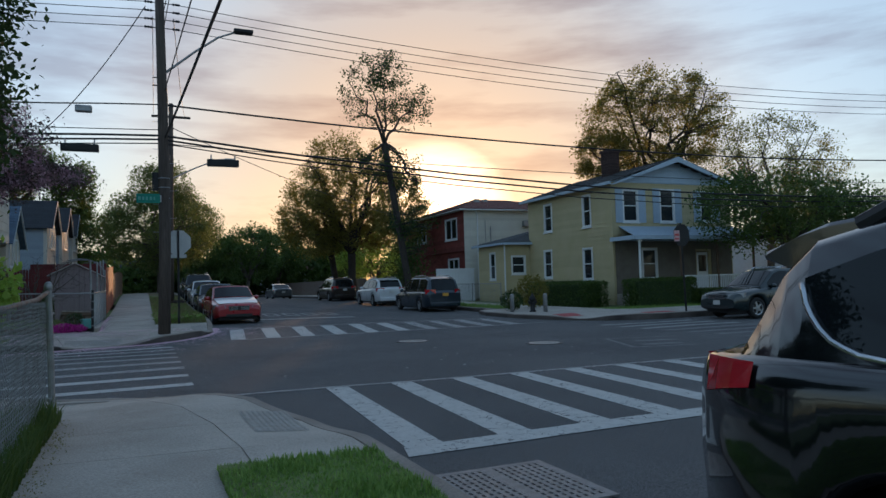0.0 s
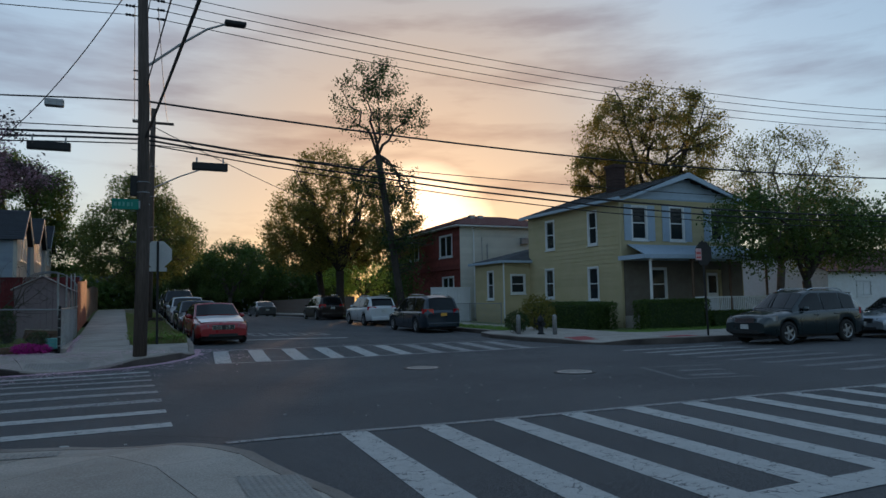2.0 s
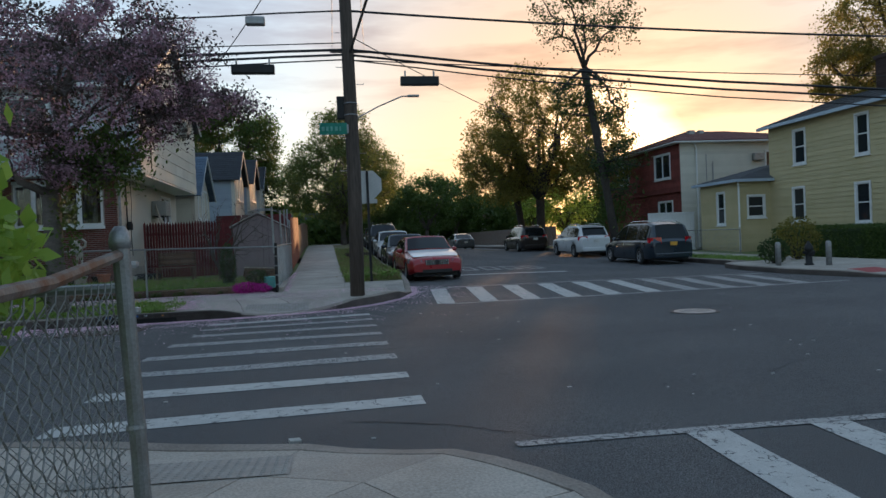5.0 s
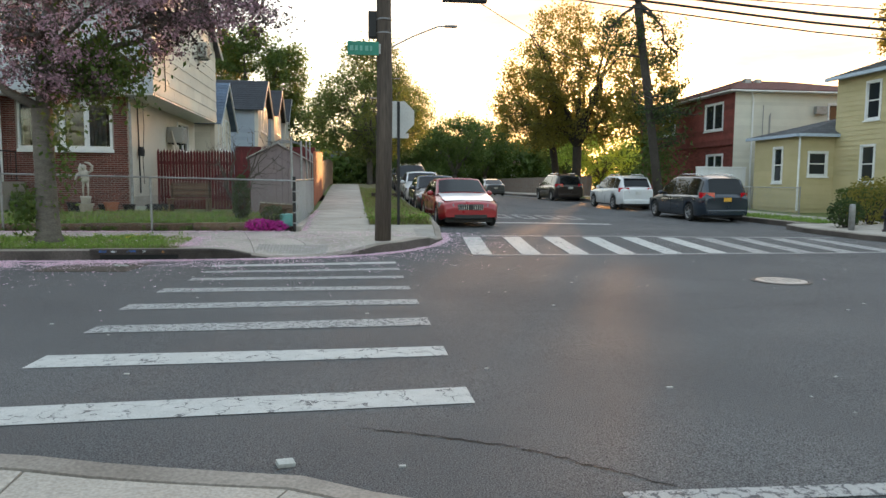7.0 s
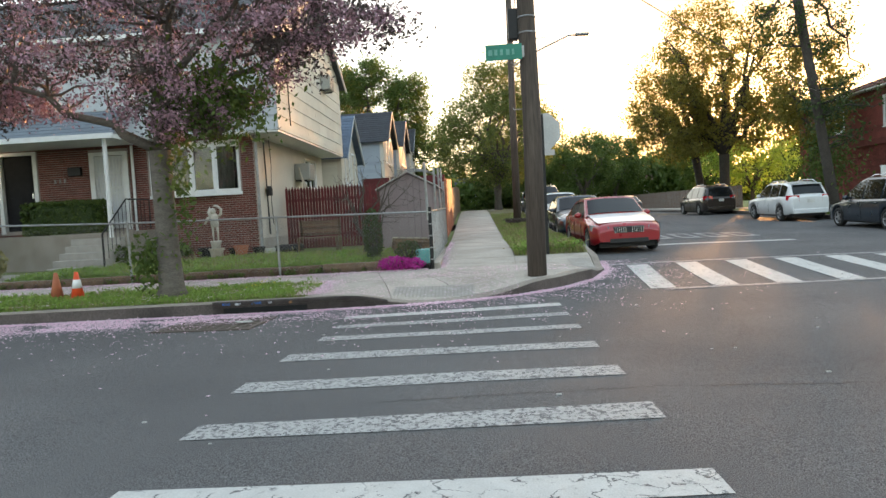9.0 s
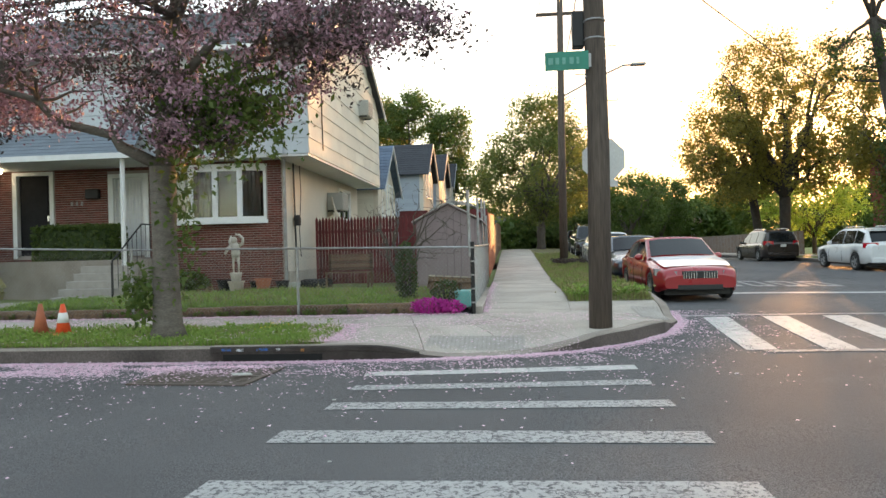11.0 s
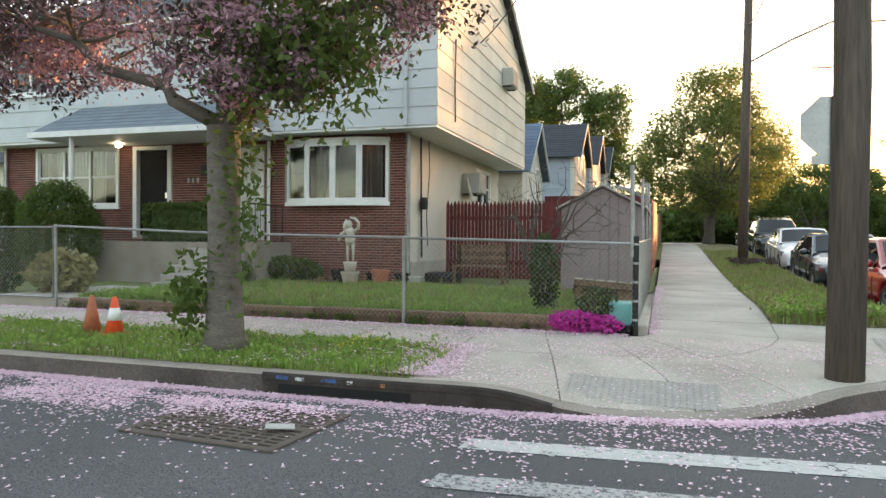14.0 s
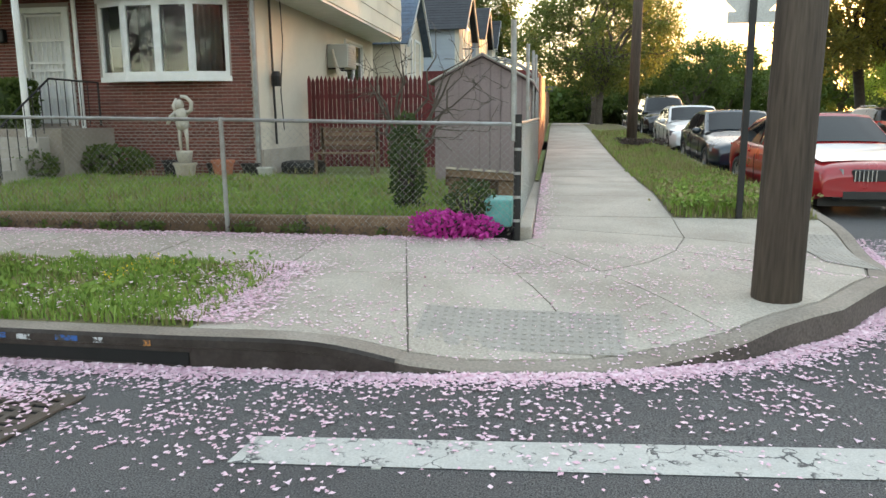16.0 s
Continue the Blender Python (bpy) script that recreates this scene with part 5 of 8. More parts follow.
roof_slope(bm, (ex1, ey1, 6.32), (ex0, ey1, 6.32), (rx0, ry, 7.7), (rx1, ry, 7.7), 0.03, 16)
part("roof", bm, ROOF_RED, bh, "low hipped red-brown roof")
part("soffit", boxes((ex0, ex1, ey0, ey1, 6.25, 6.31)), WHITE_PAINT, bh)
part("roof_vent", boxes((22.0, 22.35, 45.0, 45.35, 7.0, 7.5)), GALV, bh)
part("roof_vent", boxes((22.9, 23.2, 45.4, 45.7, 7.1, 7.55)), GALV, bh)
gutter_pipe(bh, [(20.3, by - 0.1, 0.5), (20.3, by - 0.1, 5.9), (20.1, by - 0.3, 6.2)], WHITE_PAINT)
for u, z0, z1 in ((20.9, 2.6, 5.6), (21.3, 2.8, 5.2), (21.25, 3.9, 5.1)):
    part("conduit", tube(bmesh.new(), [(u, by - 0.06, z0), (u, by - 0.06, z1)], 0.02, 6), GALV, bh)

# ---- white low houses to the east ----
def low_house(x0, x1, y0, y1, eave, ridge, wall_mat, roof_mat, label):
    h = thing("low_house", label, "house", group="low houses along the side street")
    part("wall", boxes((x0, x1, y0, y1, -0.2, eave)), wall_mat, h)
    part("siding", siding_mesh("x", y0, -1, x0, x1, 0.4, eave, 0.2, [(x0 + 2.4, x0 + 3.8, 1.4, 2.4), (x0 + 6.9, x0 + 8.3, 1.4, 2.4)]), wall_mat, h)
    bm = bmesh.new()
    ym = (y0 + y1) / 2
    roof_slope(bm, (x0 - 0.4, y0 - 0.4, eave - 0.05), (x1 + 0.4, y0 - 0.4, eave - 0.05), (x1 + 0.4, ym, ridge), (x0 - 0.4, ym, ridge), 0.04, 12)
    roof_slope(bm, (x1 + 0.4, y1 + 0.4, eave - 0.05), (x0 - 0.4, y1 + 0.4, eave - 0.05), (x0 - 0.4, ym, ridge), (x1 + 0.4, ym, ridge), 0.04, 12)
    part("roof", bm, roof_mat, h)
    part("gable", prism(bmesh.new(), [(y0, eave), (y1, eave), (ym, ridge - 0.1)], "x", x0, x0 + 0.2), wall_mat, h)
    for a in (2.5, 7.0):
        window(h, "x", y0, -1, x0 + a, x0 + a + 1.2, 1.5, 2.3, 2, False, width=0.07)


low_house(37.0, 52.0, 29.5, 38, 2.9, 4.6, WHITE_PAINT, ROOF_RED, "white low house behind the street tree")
low_house(29.5, 36.0, 44.5, 50, 2.7, 4.2, YELLOW_SIDING, ROOF_GREY, "small yellow garage house behind the yellow house")
low_house(37.5, 48.0, 52.5, 58, 3.0, 4.6, CREAM_SIDING, ROOF_RED, "low brown-roofed house beyond the drive")

for x0, x1, wall_mat, roof_mat, label in ((-16.0, -5.0, CREAM_SIDING, ROOF_GREY, "cream house closing the end of the street"), (-3.5, 6.5, GREY_SIDING, ROOF_DARK, "pale grey house closing the end of the street"), (9.0, 20.0, WHITE_PAINT, ROOF_GREY, "white house closing the end of the street"), (22.5, 33.0, CREAM_SIDING, ROOF_RED, "low cream house closing the end of the street")):
    low_house(x0, x1, 111.0, 118.0, 4.3, 6.2, wall_mat, roof_mat, label)

# ---- parked vehicles ----
def curve_at(knots, x):
    """Smooth value through (x, value) knots."""
    if x <= knots[0][0]:
        return knots[0][1]
    for (x0, v0), (x1, v1) in zip(knots, knots[1:]):
        if x <= x1:
            t = (x - x0) / (x1 - x0)
            return v0 + (v1 - v0) * t
    return knots[-1][1]


def wheel(car, x, y, r, width, rim_mat, spokes=5):
    side = 1 if y > 0 else -1
    w = new("wheel")
    w.parent = car
    w.matrix_basis = pose(x, y, r, 90 if side < 0 else -90, 0, 0)
    # local z points outwards
    part("tyre", lathe(bmesh.new(), [(r * 0.62, -width), (r * 0.92, -width), (r, -width * 0.8), (r, -width * 0.2), (r * 0.93, 0.0), (r * 0.66, 0.004), (r * 0.62, -0.03)], 28), RUBBER, w, smooth=True)
    bm = bmesh.new()
    lathe(bm, [(r * 0.67, -0.05), (r * 0.67, 0.0), (r * 0.6, -0.01), (r * 0.58, -0.05)], 28)
    lathe(bm, [(r * 0.13, -0.05), (r * 0.13, -0.01), (r * 0.08, 0.0)], 12)
    for k in range(spokes):
        a = k * math.tau / spokes
        d, e = Vector((math.cos(a), math.sin(a), 0)), Vector((-math.sin(a), math.cos(a), 0))
        vs = []
        for rr, hw, z in ((r * 0.1, 0.045, -0.012), (r * 0.6, 0.03, -0.018)):
            for s in (-1, 1):
                for dz in (0, -0.03):
                    vs.append(bm.verts.new(d * rr + e * hw * s + Vector((0, 0, z + dz))))
        for f in ((0, 2, 6, 4), (1, 3, 7, 5), (0, 1, 5, 4), (2, 3, 7, 6), (4, 5, 7, 6), (0, 1, 3, 2)):
            bm.faces.new([vs[i] for i in f])
    part("rim", bm, rim_mat, w)
    part("brake_disc", lathe(bmesh.new(), [(r * 0.55, -0.09), (r * 0.55, -0.07), (r * 0.1, -0.07)], 20), IRON, w)


def vehicle(name, label, m, paint, spec, hood_paint=None, plate=None, rim=None, group="", lamp_front=True):
    """A parked vehicle that faces +x; its length runs along x, wheels stand on z = 0."""
    L, W, R = spec["length"], spec["width"] / 2, spec["wheel"]
    xf, xr = spec["front_axle"], spec["rear_axle"]
    sill, belt = spec["sill"], spec["belt"]
    hood, cabin = spec["hood"], spec["cabin"]
    tum = spec.get("tumble", 0.32)
    car = thing(name, label, "car", m, group)

    def half(x):
        e = max(abs(x) / (L / 2) - 0.72, 0) / 0.28
        return W * (1 - 0.17 * e ** 2.2)

    def arch(x):
        z = sill + 0.02 * abs(x) / L
        for c in (xf, xr):
            d = abs(x - c)
            if d < R * 1.16:
                z = max(z, R + math.sqrt((R * 1.16) ** 2 - d * d) * 1.0)
        e = max(abs(x) / (L / 2) - 0.86, 0) / 0.14
        return z + 0.1 * e

    def belt_z(x):
        return curve_at(belt, x)

    def hood_z(x):
        return curve_at(hood, x)

    # lower body: cross sections along the length
    xs = sorted({-L / 2, L / 2, *[-L / 2 + L * k / 90 for k in range(91)], *[c + R * 1.16 * s for c in (xf, xr) for s in (-1.0, -0.97, -0.85, 0, 0.85, 0.97, 1.0)]})
    rows = []
    for x in xs:
        w, zb, zs, zt = half(x), arch(x), belt_z(x), hood_z(x)
        end = max(abs(x) / (L / 2) - 0.955, 0) / 0.045
        zt -= 0.10 * end ** 2
        zs = min(zs, zt - 0.015) - 0.04 * end ** 2
        zm = max(zb + 0.03, 0.55 * zs + 0.45 * sill)
        side = [(w * 0.93, zb), (w * 0.975, zb + 0.02), (w, max(zm, zb + 0.04)), (w * 0.985, max(0.75 * zs + 0.25 * zm, zb + 0.05)), (w * 0.955, zs), (w * 0.90, zs + 0.35 * (zt - zs)), (w * 0.7, zt - 0.1 * (zt - zs)), (w * 0.35, zt + 0.012), (0, zt + 0.018)]
        row = [(x, y, z) for y, z in side] + [(x, -y, z) for y, z in side[-2::-1]]
        rows.append(row)
    bm = sheet(bmesh.new(), rows)
    bm.verts.ensure_lookup_table()
    n = len(rows[0])
    bm.faces.new(bm.verts[0:n]), bm.faces.new(bm.verts[len(bm.verts) - n:])
    body = part("body", bm, paint, car, smooth=False)
    for p in body.data.polygons:
        p.use_smooth = len(p.vertices) == 4
    # dark underbody and wheel wells
    part("underbody", boxes((-L / 2 + 0.25, L / 2 - 0.25, -W * 0.78, W * 0.78, sill * 0.75, sill + 0.35)), PLASTIC_BLACK, car)
    # cabin
    cx0, cx3 = cabin[0][0], cabin[-1][0]

    def roof_z(x):
        return curve_at(cabin, x)

    def rail(x, z):
        return half(x) * 0.93 - tum * max(z - belt_z(x), 0)

    cxs = sorted({c[0] for c in cabin} | {cx0 + (cx3 - cx0) * k / 40 for k in range(41)})
    rows = []
    for x in cxs:
        zb, zt = belt_z(x) - 0.05, roof_z(x)
        zt = max(zt, zb + 0.02)
        rim_z = max(zt - 0.05, zb + 0.01)
        w0, w1 = rail(x, zb), rail(x, rim_z)
        side = [(w0, zb), (w1, rim_z), (w1 * 0.95, zt - 0.015), (w1 * 0.6, zt + 0.012), (0, zt + 0.025)]
        rows.append([(x, y, z) for y, z in side] + [(x, -y, z) for y, z in side[-2::-1]])
    bm = sheet(bmesh.new(), rows)
    part("cabin", bm, paint, car, smooth=True)
    # side glass
    def kick(x):
        return curve_at(spec["kick"], x) if "kick" in spec else 0.0

    def dip(x):
        return curve_at(spec["dip"], x) if "dip" in spec else 0.0

    for s in (1, -1):
        for a, b in spec["side_glass"]:
            k = 14
            rows = []
            for i in range(k + 1):
                x = a + (b - a) * i / k
                zlo, zhi = belt_z(x) + 0.02, roof_z(x) - 0.085
                zlo, zhi = zlo + kick(x), zhi - dip(x)
                zhi = max(zhi, zlo + 0.005)
                rows.append([(x, s * (rail(x, z) + 0.006), z) for z in (zlo, (zlo + zhi) / 2, zhi)])
            part("side_window", sheet(bmesh.new(), rows), GLASS_CAR, car)
        if spec.get("chrome"):
            a, b = spec["side_glass"][0][0], spec["side_glass"][-1][1]
            top = [(a + (b - a) * i / 30) for i in range(31)]
            top = [a, a + 0.01, a + 0.03, a + 0.06, a + 0.1, a + 0.15, a + 0.2] + [x for x in top if x > a + 0.22]
            low = [(x, s * (rail(x, belt_z(x) + kick(x)) + 0.012), belt_z(x) + 0.01 + kick(x)) for x in top]
            part("window_trim", tube(bmesh.new(), low, 0.012, 6), CHROME, car, "bright chrome window trim", smooth=True)
        # mirror
        mx = spec["mirror"]
        mz = belt_z(mx) + 0.09
        my = s * (rail(mx, mz) + 0.12)
        bm = bmesh.new()
        bmesh.ops.create_icosphere(bm, subdivisions=2, radius=1, matrix=Matrix.LocRotScale((mx, my, mz), None, (0.07, 0.11, 0.08)))
        part("mirror", bm, paint, car, smooth=True)
        # door seams and handles
        for x in spec["seams"]:
            rows = []
            for z0 in (sill + 0.08, 0.5, 0.7, belt_z(x)):
                zz = min(max(z0, arch(x) + 0.05), belt_z(x))
                t = (zz - sill) / max(belt_z(x) - sill, 0.01)
                w = half(x) * (0.975 + 0.025 * math.sin(min(max(t, 0), 1) * math.pi * 0.8) - 0.045 * max(t - 0.75, 0) * 4 / 1.0)
                rows.append((x, s * (w + 0.002), zz))
            part("door_seam", tube(bmesh.new(), rows, 0.007, 4), PLASTIC_BLACK, car)
        for x in spec["handles"]:
            z = belt_z(x) - 0.12
            part("door_handle", bevel(boxes((x - 0.11, x + 0.11, s * (half(x) * 0.99) - 0.02, s * (half(x) * 0.99) + 0.025, z - 0.018, z + 0.018)), 0.008), spec.get("handle_mat") or paint, car)

    def top_glass(name, a, b, inset):
        rows = []
        for i in range(9):
            x = a + (b - a) * i / 8
            z = roof_z(x)
            w = rail(x, max(z - 0.05, belt_z(x) - 0.04)) * inset
            rows.append([(x, w * v, z + 0.02 + 0.02 * (1 - v * v) + (0.0 if abs(v) < 0.9 else -0.015)) for v in (-1, -0.66, -0.33, 0, 0.33, 0.66, 1)])
        part(name, sheet(bmesh.new(), rows), GLASS_CAR, car, smooth=True)

    top_glass("windscreen", spec["screen"][0], spec["screen"][1], 0.9)
    if "rear_screen" in spec:
        top_glass("rear_window", spec["rear_screen"][0], spec["rear_screen"][1], 0.86)
    for x in (xf, xr):
        for s in (1, -1):
            wheel(car, x, s * (W - 0.01), R, 0.2, rim or ALLOY, spec.get("spokes", 5))
    # front end: lamps, grille, bumper opening, plate
    fx = L / 2
    for s in (1, -1):
        bm = bmesh.new()
        rows = []
        zc = spec["front_lamp"]
        for i in range(6):
            x = fx - 0.045 - 0.075 * i
            w = half(x)
            y = min(w * 0.99, w * (0.62 + 0.1 * i)) if i < 4 else w * 1.0
            rows.append([(x + 0.04 - 0.03 * (i > 3), s * (y + 0.012), zc - 0.07 + 0.008 * i), (x + 0.02 - 0.03 * (i > 3), s * (y + 0.012), zc + 0.065 + 0.012 * i)])
        part("headlamp", sheet(bm, rows), LAMP_CLEAR, car, "clear headlamp")
        part("fog_lamp", bevel(boxes((fx - 0.09, fx - 0.005, s * W * 0.62 - 0.07, s * W * 0.62 + 0.07, sill + 0.08, sill + 0.17)), 0.02), PLASTIC_BLACK, car)
    gz, gw = spec["front_lamp"] - 0.02, W * 0.42
    grille = part("grille", bevel(boxes((fx - 0.06, fx + 0.008, -gw, gw, gz - 0.09, gz + 0.085)), 0.02), PLASTIC_BLACK, car)
    bm = bmesh.new()
    for k in range(4 if spec.get("bars", "h") == "h" else 14):
        if spec.get("bars", "h") == "h":
            box(bm, fx, fx + 0.02, -gw, gw, gz - 0.07 + k * 0.042, gz - 0.055 + k * 0.042)
        else:
            y = -gw + gw * 2 * (k + 0.5) / 14
            if abs(y) > 0.03:
                box(bm, fx, fx + 0.02, y - 0.008, y + 0.008, gz - 0.08, gz + 0.075)
    part("grille_bar", bm, CHROME, grille)
    part("bumper_intake", bevel(boxes((fx - 0.07, fx + 0.004, -W * 0.55, W * 0.55, sill + 0.06, sill + 0.2)), 0.02), PLASTIC_BLACK, car)
    if spec.get("front_plate", True):
        part("licence_plate", boxes((fx + 0.006, fx + 0.022, -0.15, 0.15, sill + 0.22, sill + 0.37)), PLATE, car)
    # rear end
    rx = -L / 2
    zc = spec["rear_lamp"]
    for s in (1, -1):
        rows = []
        hh = spec.get("rear_lamp_h", 0.09)
        for i in range(6):
            x = rx + 0.02 + spec.get("lamp_step", 0.07) * i
            w = half(x)
            y = min(w * 0.97, w * (0.60 + 0.16 * i)) if i < 3 else w * 0.975
            if spec.get("wrap"):
                x = rx + (0.0, 0.012, 0.08, 0.17, 0.27, 0.39)[i]
                y = half(x) * (0.7, 0.955, 0.985, 0.99, 0.99, 0.99)[i]
            out = 0.0 if spec.get("wrap") else -0.025 if i < 2 else (-0.012 if i < 3 else 0.0)
            rows.append([(x + out, s * (y + 0.012), zc - hh + spec.get("lamp_rise", 0.012) * i), (x + out * 0.6, s * (y * (0.965 if spec.get("wrap") else 1.0) + 0.012), zc + hh)])
        part("tail_lamp", sheet(bmesh.new(), rows), LAMP_RED, car, "red tail lamp")
    part("rear_bumper", bevel(boxes((rx - 0.03, rx + 0.2, -W * 0.8, W * 0.8, sill + 0.05, sill + 0.26)), 0.04, 2), spec.get("bumper_mat") or paint, car)
    part("licence_plate", boxes((rx - 0.035, rx - 0.018, -0.15, 0.15, zc - 0.2, zc - 0.05)), plate or PLATE, car)
    if spec.get("rack"):
        for s in (1, -1):
            pts = []
            for i in range(9):
                x = spec["rack"][0] + (spec["rack"][1] - spec["rack"][0]) * i / 8
                pts.append((x, s * rail(x, roof_z(x)) * 0.88, roof_z(x) + (0.07 if 0 < i < 8 else 0.01)))
            part("roof_rail", tube(bmesh.new(), pts, spec.get("rack_r", 0.018), 8), spec.get("rack_mat") or CHROME, car)
    # a separate sheet in its own colour over the hood
    if hood_paint:
        rows = []
        a, b = spec["hood_panel"]
        for i in range(9):
            x = a + (b - a) * i / 8
            w = half(x) * 0.84
            rows.append([(x, w * v, hood_z(x) + 0.026 - 0.05 * max(abs(v) - 0.6, 0)) for v in (-1, -0.8, -0.4, 0, 0.4, 0.8, 1)])
        part("bonnet", sheet(bmesh.new(), rows), hood_paint, car, "white bonnet panel", smooth=True)
    if spec.get("spoiler"):
        x = spec["spoiler"]
        z = roof_z(x) + 0.02
        w = rail(x, z) * 0.92
        bm = bmesh.new()
        if "wing" in spec:
            w = 0.6
        prism(bm, spec.get("wing") or [(x + 0.25, z + 0.03), (x - 0.22, z), (x - 0.24, z - 0.03), (x - 0.02, z - 0.08)], "y", -w, w)
        part("spoiler", bevel(bm, 0.015), paint, car)
    return car


SEDAN = dict(length=4.55, width=1.82, wheel=0.325, front_axle=1.42, rear_axle=-1.36, sill=0.2,
             belt=[(-2.28, 0.86), (-1.2, 0.92), (0.9, 0.86), (2.28, 0.66)],
             hood=[(-2.28, 0.96), (-1.5, 1.0), (0.8, 0.98), (1.6, 0.87), (2.1, 0.76), (2.28, 0.68)],
             cabin=[(-1.75, 0.96), (-1.0, 1.33), (-0.5, 1.41), (0.2, 1.41), (0.95, 0.96)],
             side_glass=[(-1.15, -0.32), (-0.26, 0.66)], screen=(0.30, 0.92), rear_screen=(-1.68, -1.02), mirror=0.52,
             seams=(-0.3, 0.7, -1.05), handles=(-0.75, 0.1), front_lamp=0.62, rear_lamp=0.78, hood_panel=(0.98, 2.05))
SUV = dict(length=4.6, width=1.84, wheel=0.36, front_axle=1.42, rear_axle=-1.3, sill=0.27,
           belt=[(-2.3, 1.05), (-1.2, 1.06), (0.9, 1.0), (2.3, 0.8)],
           hood=[(-2.3, 1.1), (0.8, 1.08), (1.6, 1.02), (2.15, 0.92), (2.3, 0.8)],
           cabin=[(-2.2, 1.06), (-1.85, 1.56), (-1.3, 1.68), (0.1, 1.68), (0.4, 1.6), (1.15, 1.06)],
           side_glass=[(-1.8, -1.2), (-1.14, -0.3), (-0.24, 0.82)], screen=(0.42, 1.1), rear_screen=(-2.16, -1.86), mirror=0.68,
           seams=(-0.27, 0.86, -1.17), handles=(-0.8, 0.15), front_lamp=0.78, rear_lamp=0.98, rear_lamp_h=0.13, rack=(-1.6, 0.1), hood_panel=(1.2, 2.1), spoiler=-1.75)
VAN = dict(length=5.0, width=1.98, wheel=0.34, front_axle=1.6, rear_axle=-1.42, sill=0.22,
           belt=[(-2.5, 0.98), (-1.2, 0.99), (1.0, 0.95), (2.5, 0.72)],
           hood=[(-2.5, 1.02), (1.1, 1.02), (1.9, 0.9), (2.35, 0.78), (2.5, 0.68)],
           cabin=[(-2.44, 0.98), (-2.15, 1.6), (-1.7, 1.72), (0.2, 1.72), (0.55, 1.62), (1.55, 0.97)],
           side_glass=[(-2.1, -1.05), (-0.98, 0.05), (0.12, 1.15)], screen=(0.6, 1.5), rear_screen=(-2.42, -2.14), mirror=1.0,
           seams=(0.08, 1.2, -1.02), handles=(-0.8, 0.35), front_lamp=0.68, rear_lamp=0.98, rear_lamp_h=0.13, rack=(-1.7, 0.1), hood_panel=(1.6, 2.3))

P_RED = car_paint("red_car_paint", (0.3, 0.004, 0.01), 0.0)
P_WHITE = car_paint("white_car_paint", (0.68, 0.69, 0.7), 0.0)
P_BLACK = car_paint("black_car_paint", (0.005, 0.006, 0.008), 0.0, 0.12)
P_GREEN = car_paint("dark_green_car_paint", (0.006, 0.016, 0.018), 0.0)
P_NAVY = car_paint("dark_blue_car_paint", (0.006, 0.016, 0.03), 0.0)
P_BROWN = car_paint("bronze_car_paint", (0.03, 0.02, 0.017), 0.2)
P_SILVER = car_paint("silver_car_paint", (0.36, 0.39, 0.43), 0.6)
P_GREY = car_paint("grey_car_paint", (0.12, 0.13, 0.14), 0.5)
PALE_BONNET = car_paint("pale_bonnet", (0.7, 0.72, 0.75), 0.0, 0.4)


def stand(x, y, yaw):
    """A vehicle's pose on the road, pitched with the slope; yaw is the way it faces, in degrees from +x."""
    a = radians(yaw)
    d = Vector((math.cos(a), math.sin(a)))
    z0, z1 = road_z(x + d.x * 1.4, y + d.y * 1.4), road_z(x - d.x * 1.4, y - d.y * 1.4)
    return pose(x, y, (z0 + z1) / 2 + 0.01, 0, -math.degrees(math.atan2(z0 - z1, 2.8)), yaw)


WEST_ROW, EAST_ROW = "cars parked along the west kerb", "cars parked along the east kerb"
vehicle("sedan", "red sedan with a pale bonnet parked at the kerb", stand(3.3, 29.75, -88), P_RED, {**SEDAN, "bars": "v", "front_plate": False}, hood_paint=PALE_BONNET, group=WEST_ROW)
vehicle("sedan", "dark sedan parked behind the red one", stand(3.25, 35.4, -90), P_NAVY, SEDAN, group=WEST_ROW)
vehicle("sedan", "white sedan parked in the row", stand(3.3, 41.3, -90), P_WHITE, SEDAN, group=WEST_ROW)
vehicle("suv", "black sport utility car parked in the row", stand(3.35, 48.2, -90), P_BLACK, SUV, group=WEST_ROW)
vehicle("sedan", "dark grey sedan parked farther up the street", stand(3.4, 54.5, -90), P_GREY, SEDAN, group=WEST_ROW)
vehicle("minivan", "dark green minivan seen from behind", stand(13.75, 34.3, 90), P_NAVY, {**VAN}, plate=PLATE_GOLD, group=EAST_ROW)
vehicle("suv", "white sport utility car with a dark rear window", stand(13.85, 42.6, 91), P_WHITE, SUV, group=EAST_ROW)
vehicle("minivan", "dark bronze minivan parked up the street", stand(14.0, 54.0, 91), P_BROWN, VAN, group=EAST_ROW)
vehicle("sedan", "dark sedan parked beyond the bend", stand(12.0, 68.0, 92), P_GREY, SEDAN, group=EAST_ROW)
SIDE_ROW = "cars parked along the side street"
vehicle("suv", "dark green sport utility car by the kerb", stand(20.6, 18.6, 180), P_GREEN, {**SUV, "length": 4.69, "bars": "h"}, group=SIDE_ROW)
vehicle("sedan", "silver sedan with a crumpled wing", stand(26.1, 18.5, 180), P_SILVER, SEDAN, group=SIDE_ROW)
white_car = vehicle("sedan", "white car in the drive beside the yellow house", pose(31.5, 30.5, 0.1, 0, 0, -80), P_WHITE, SEDAN)
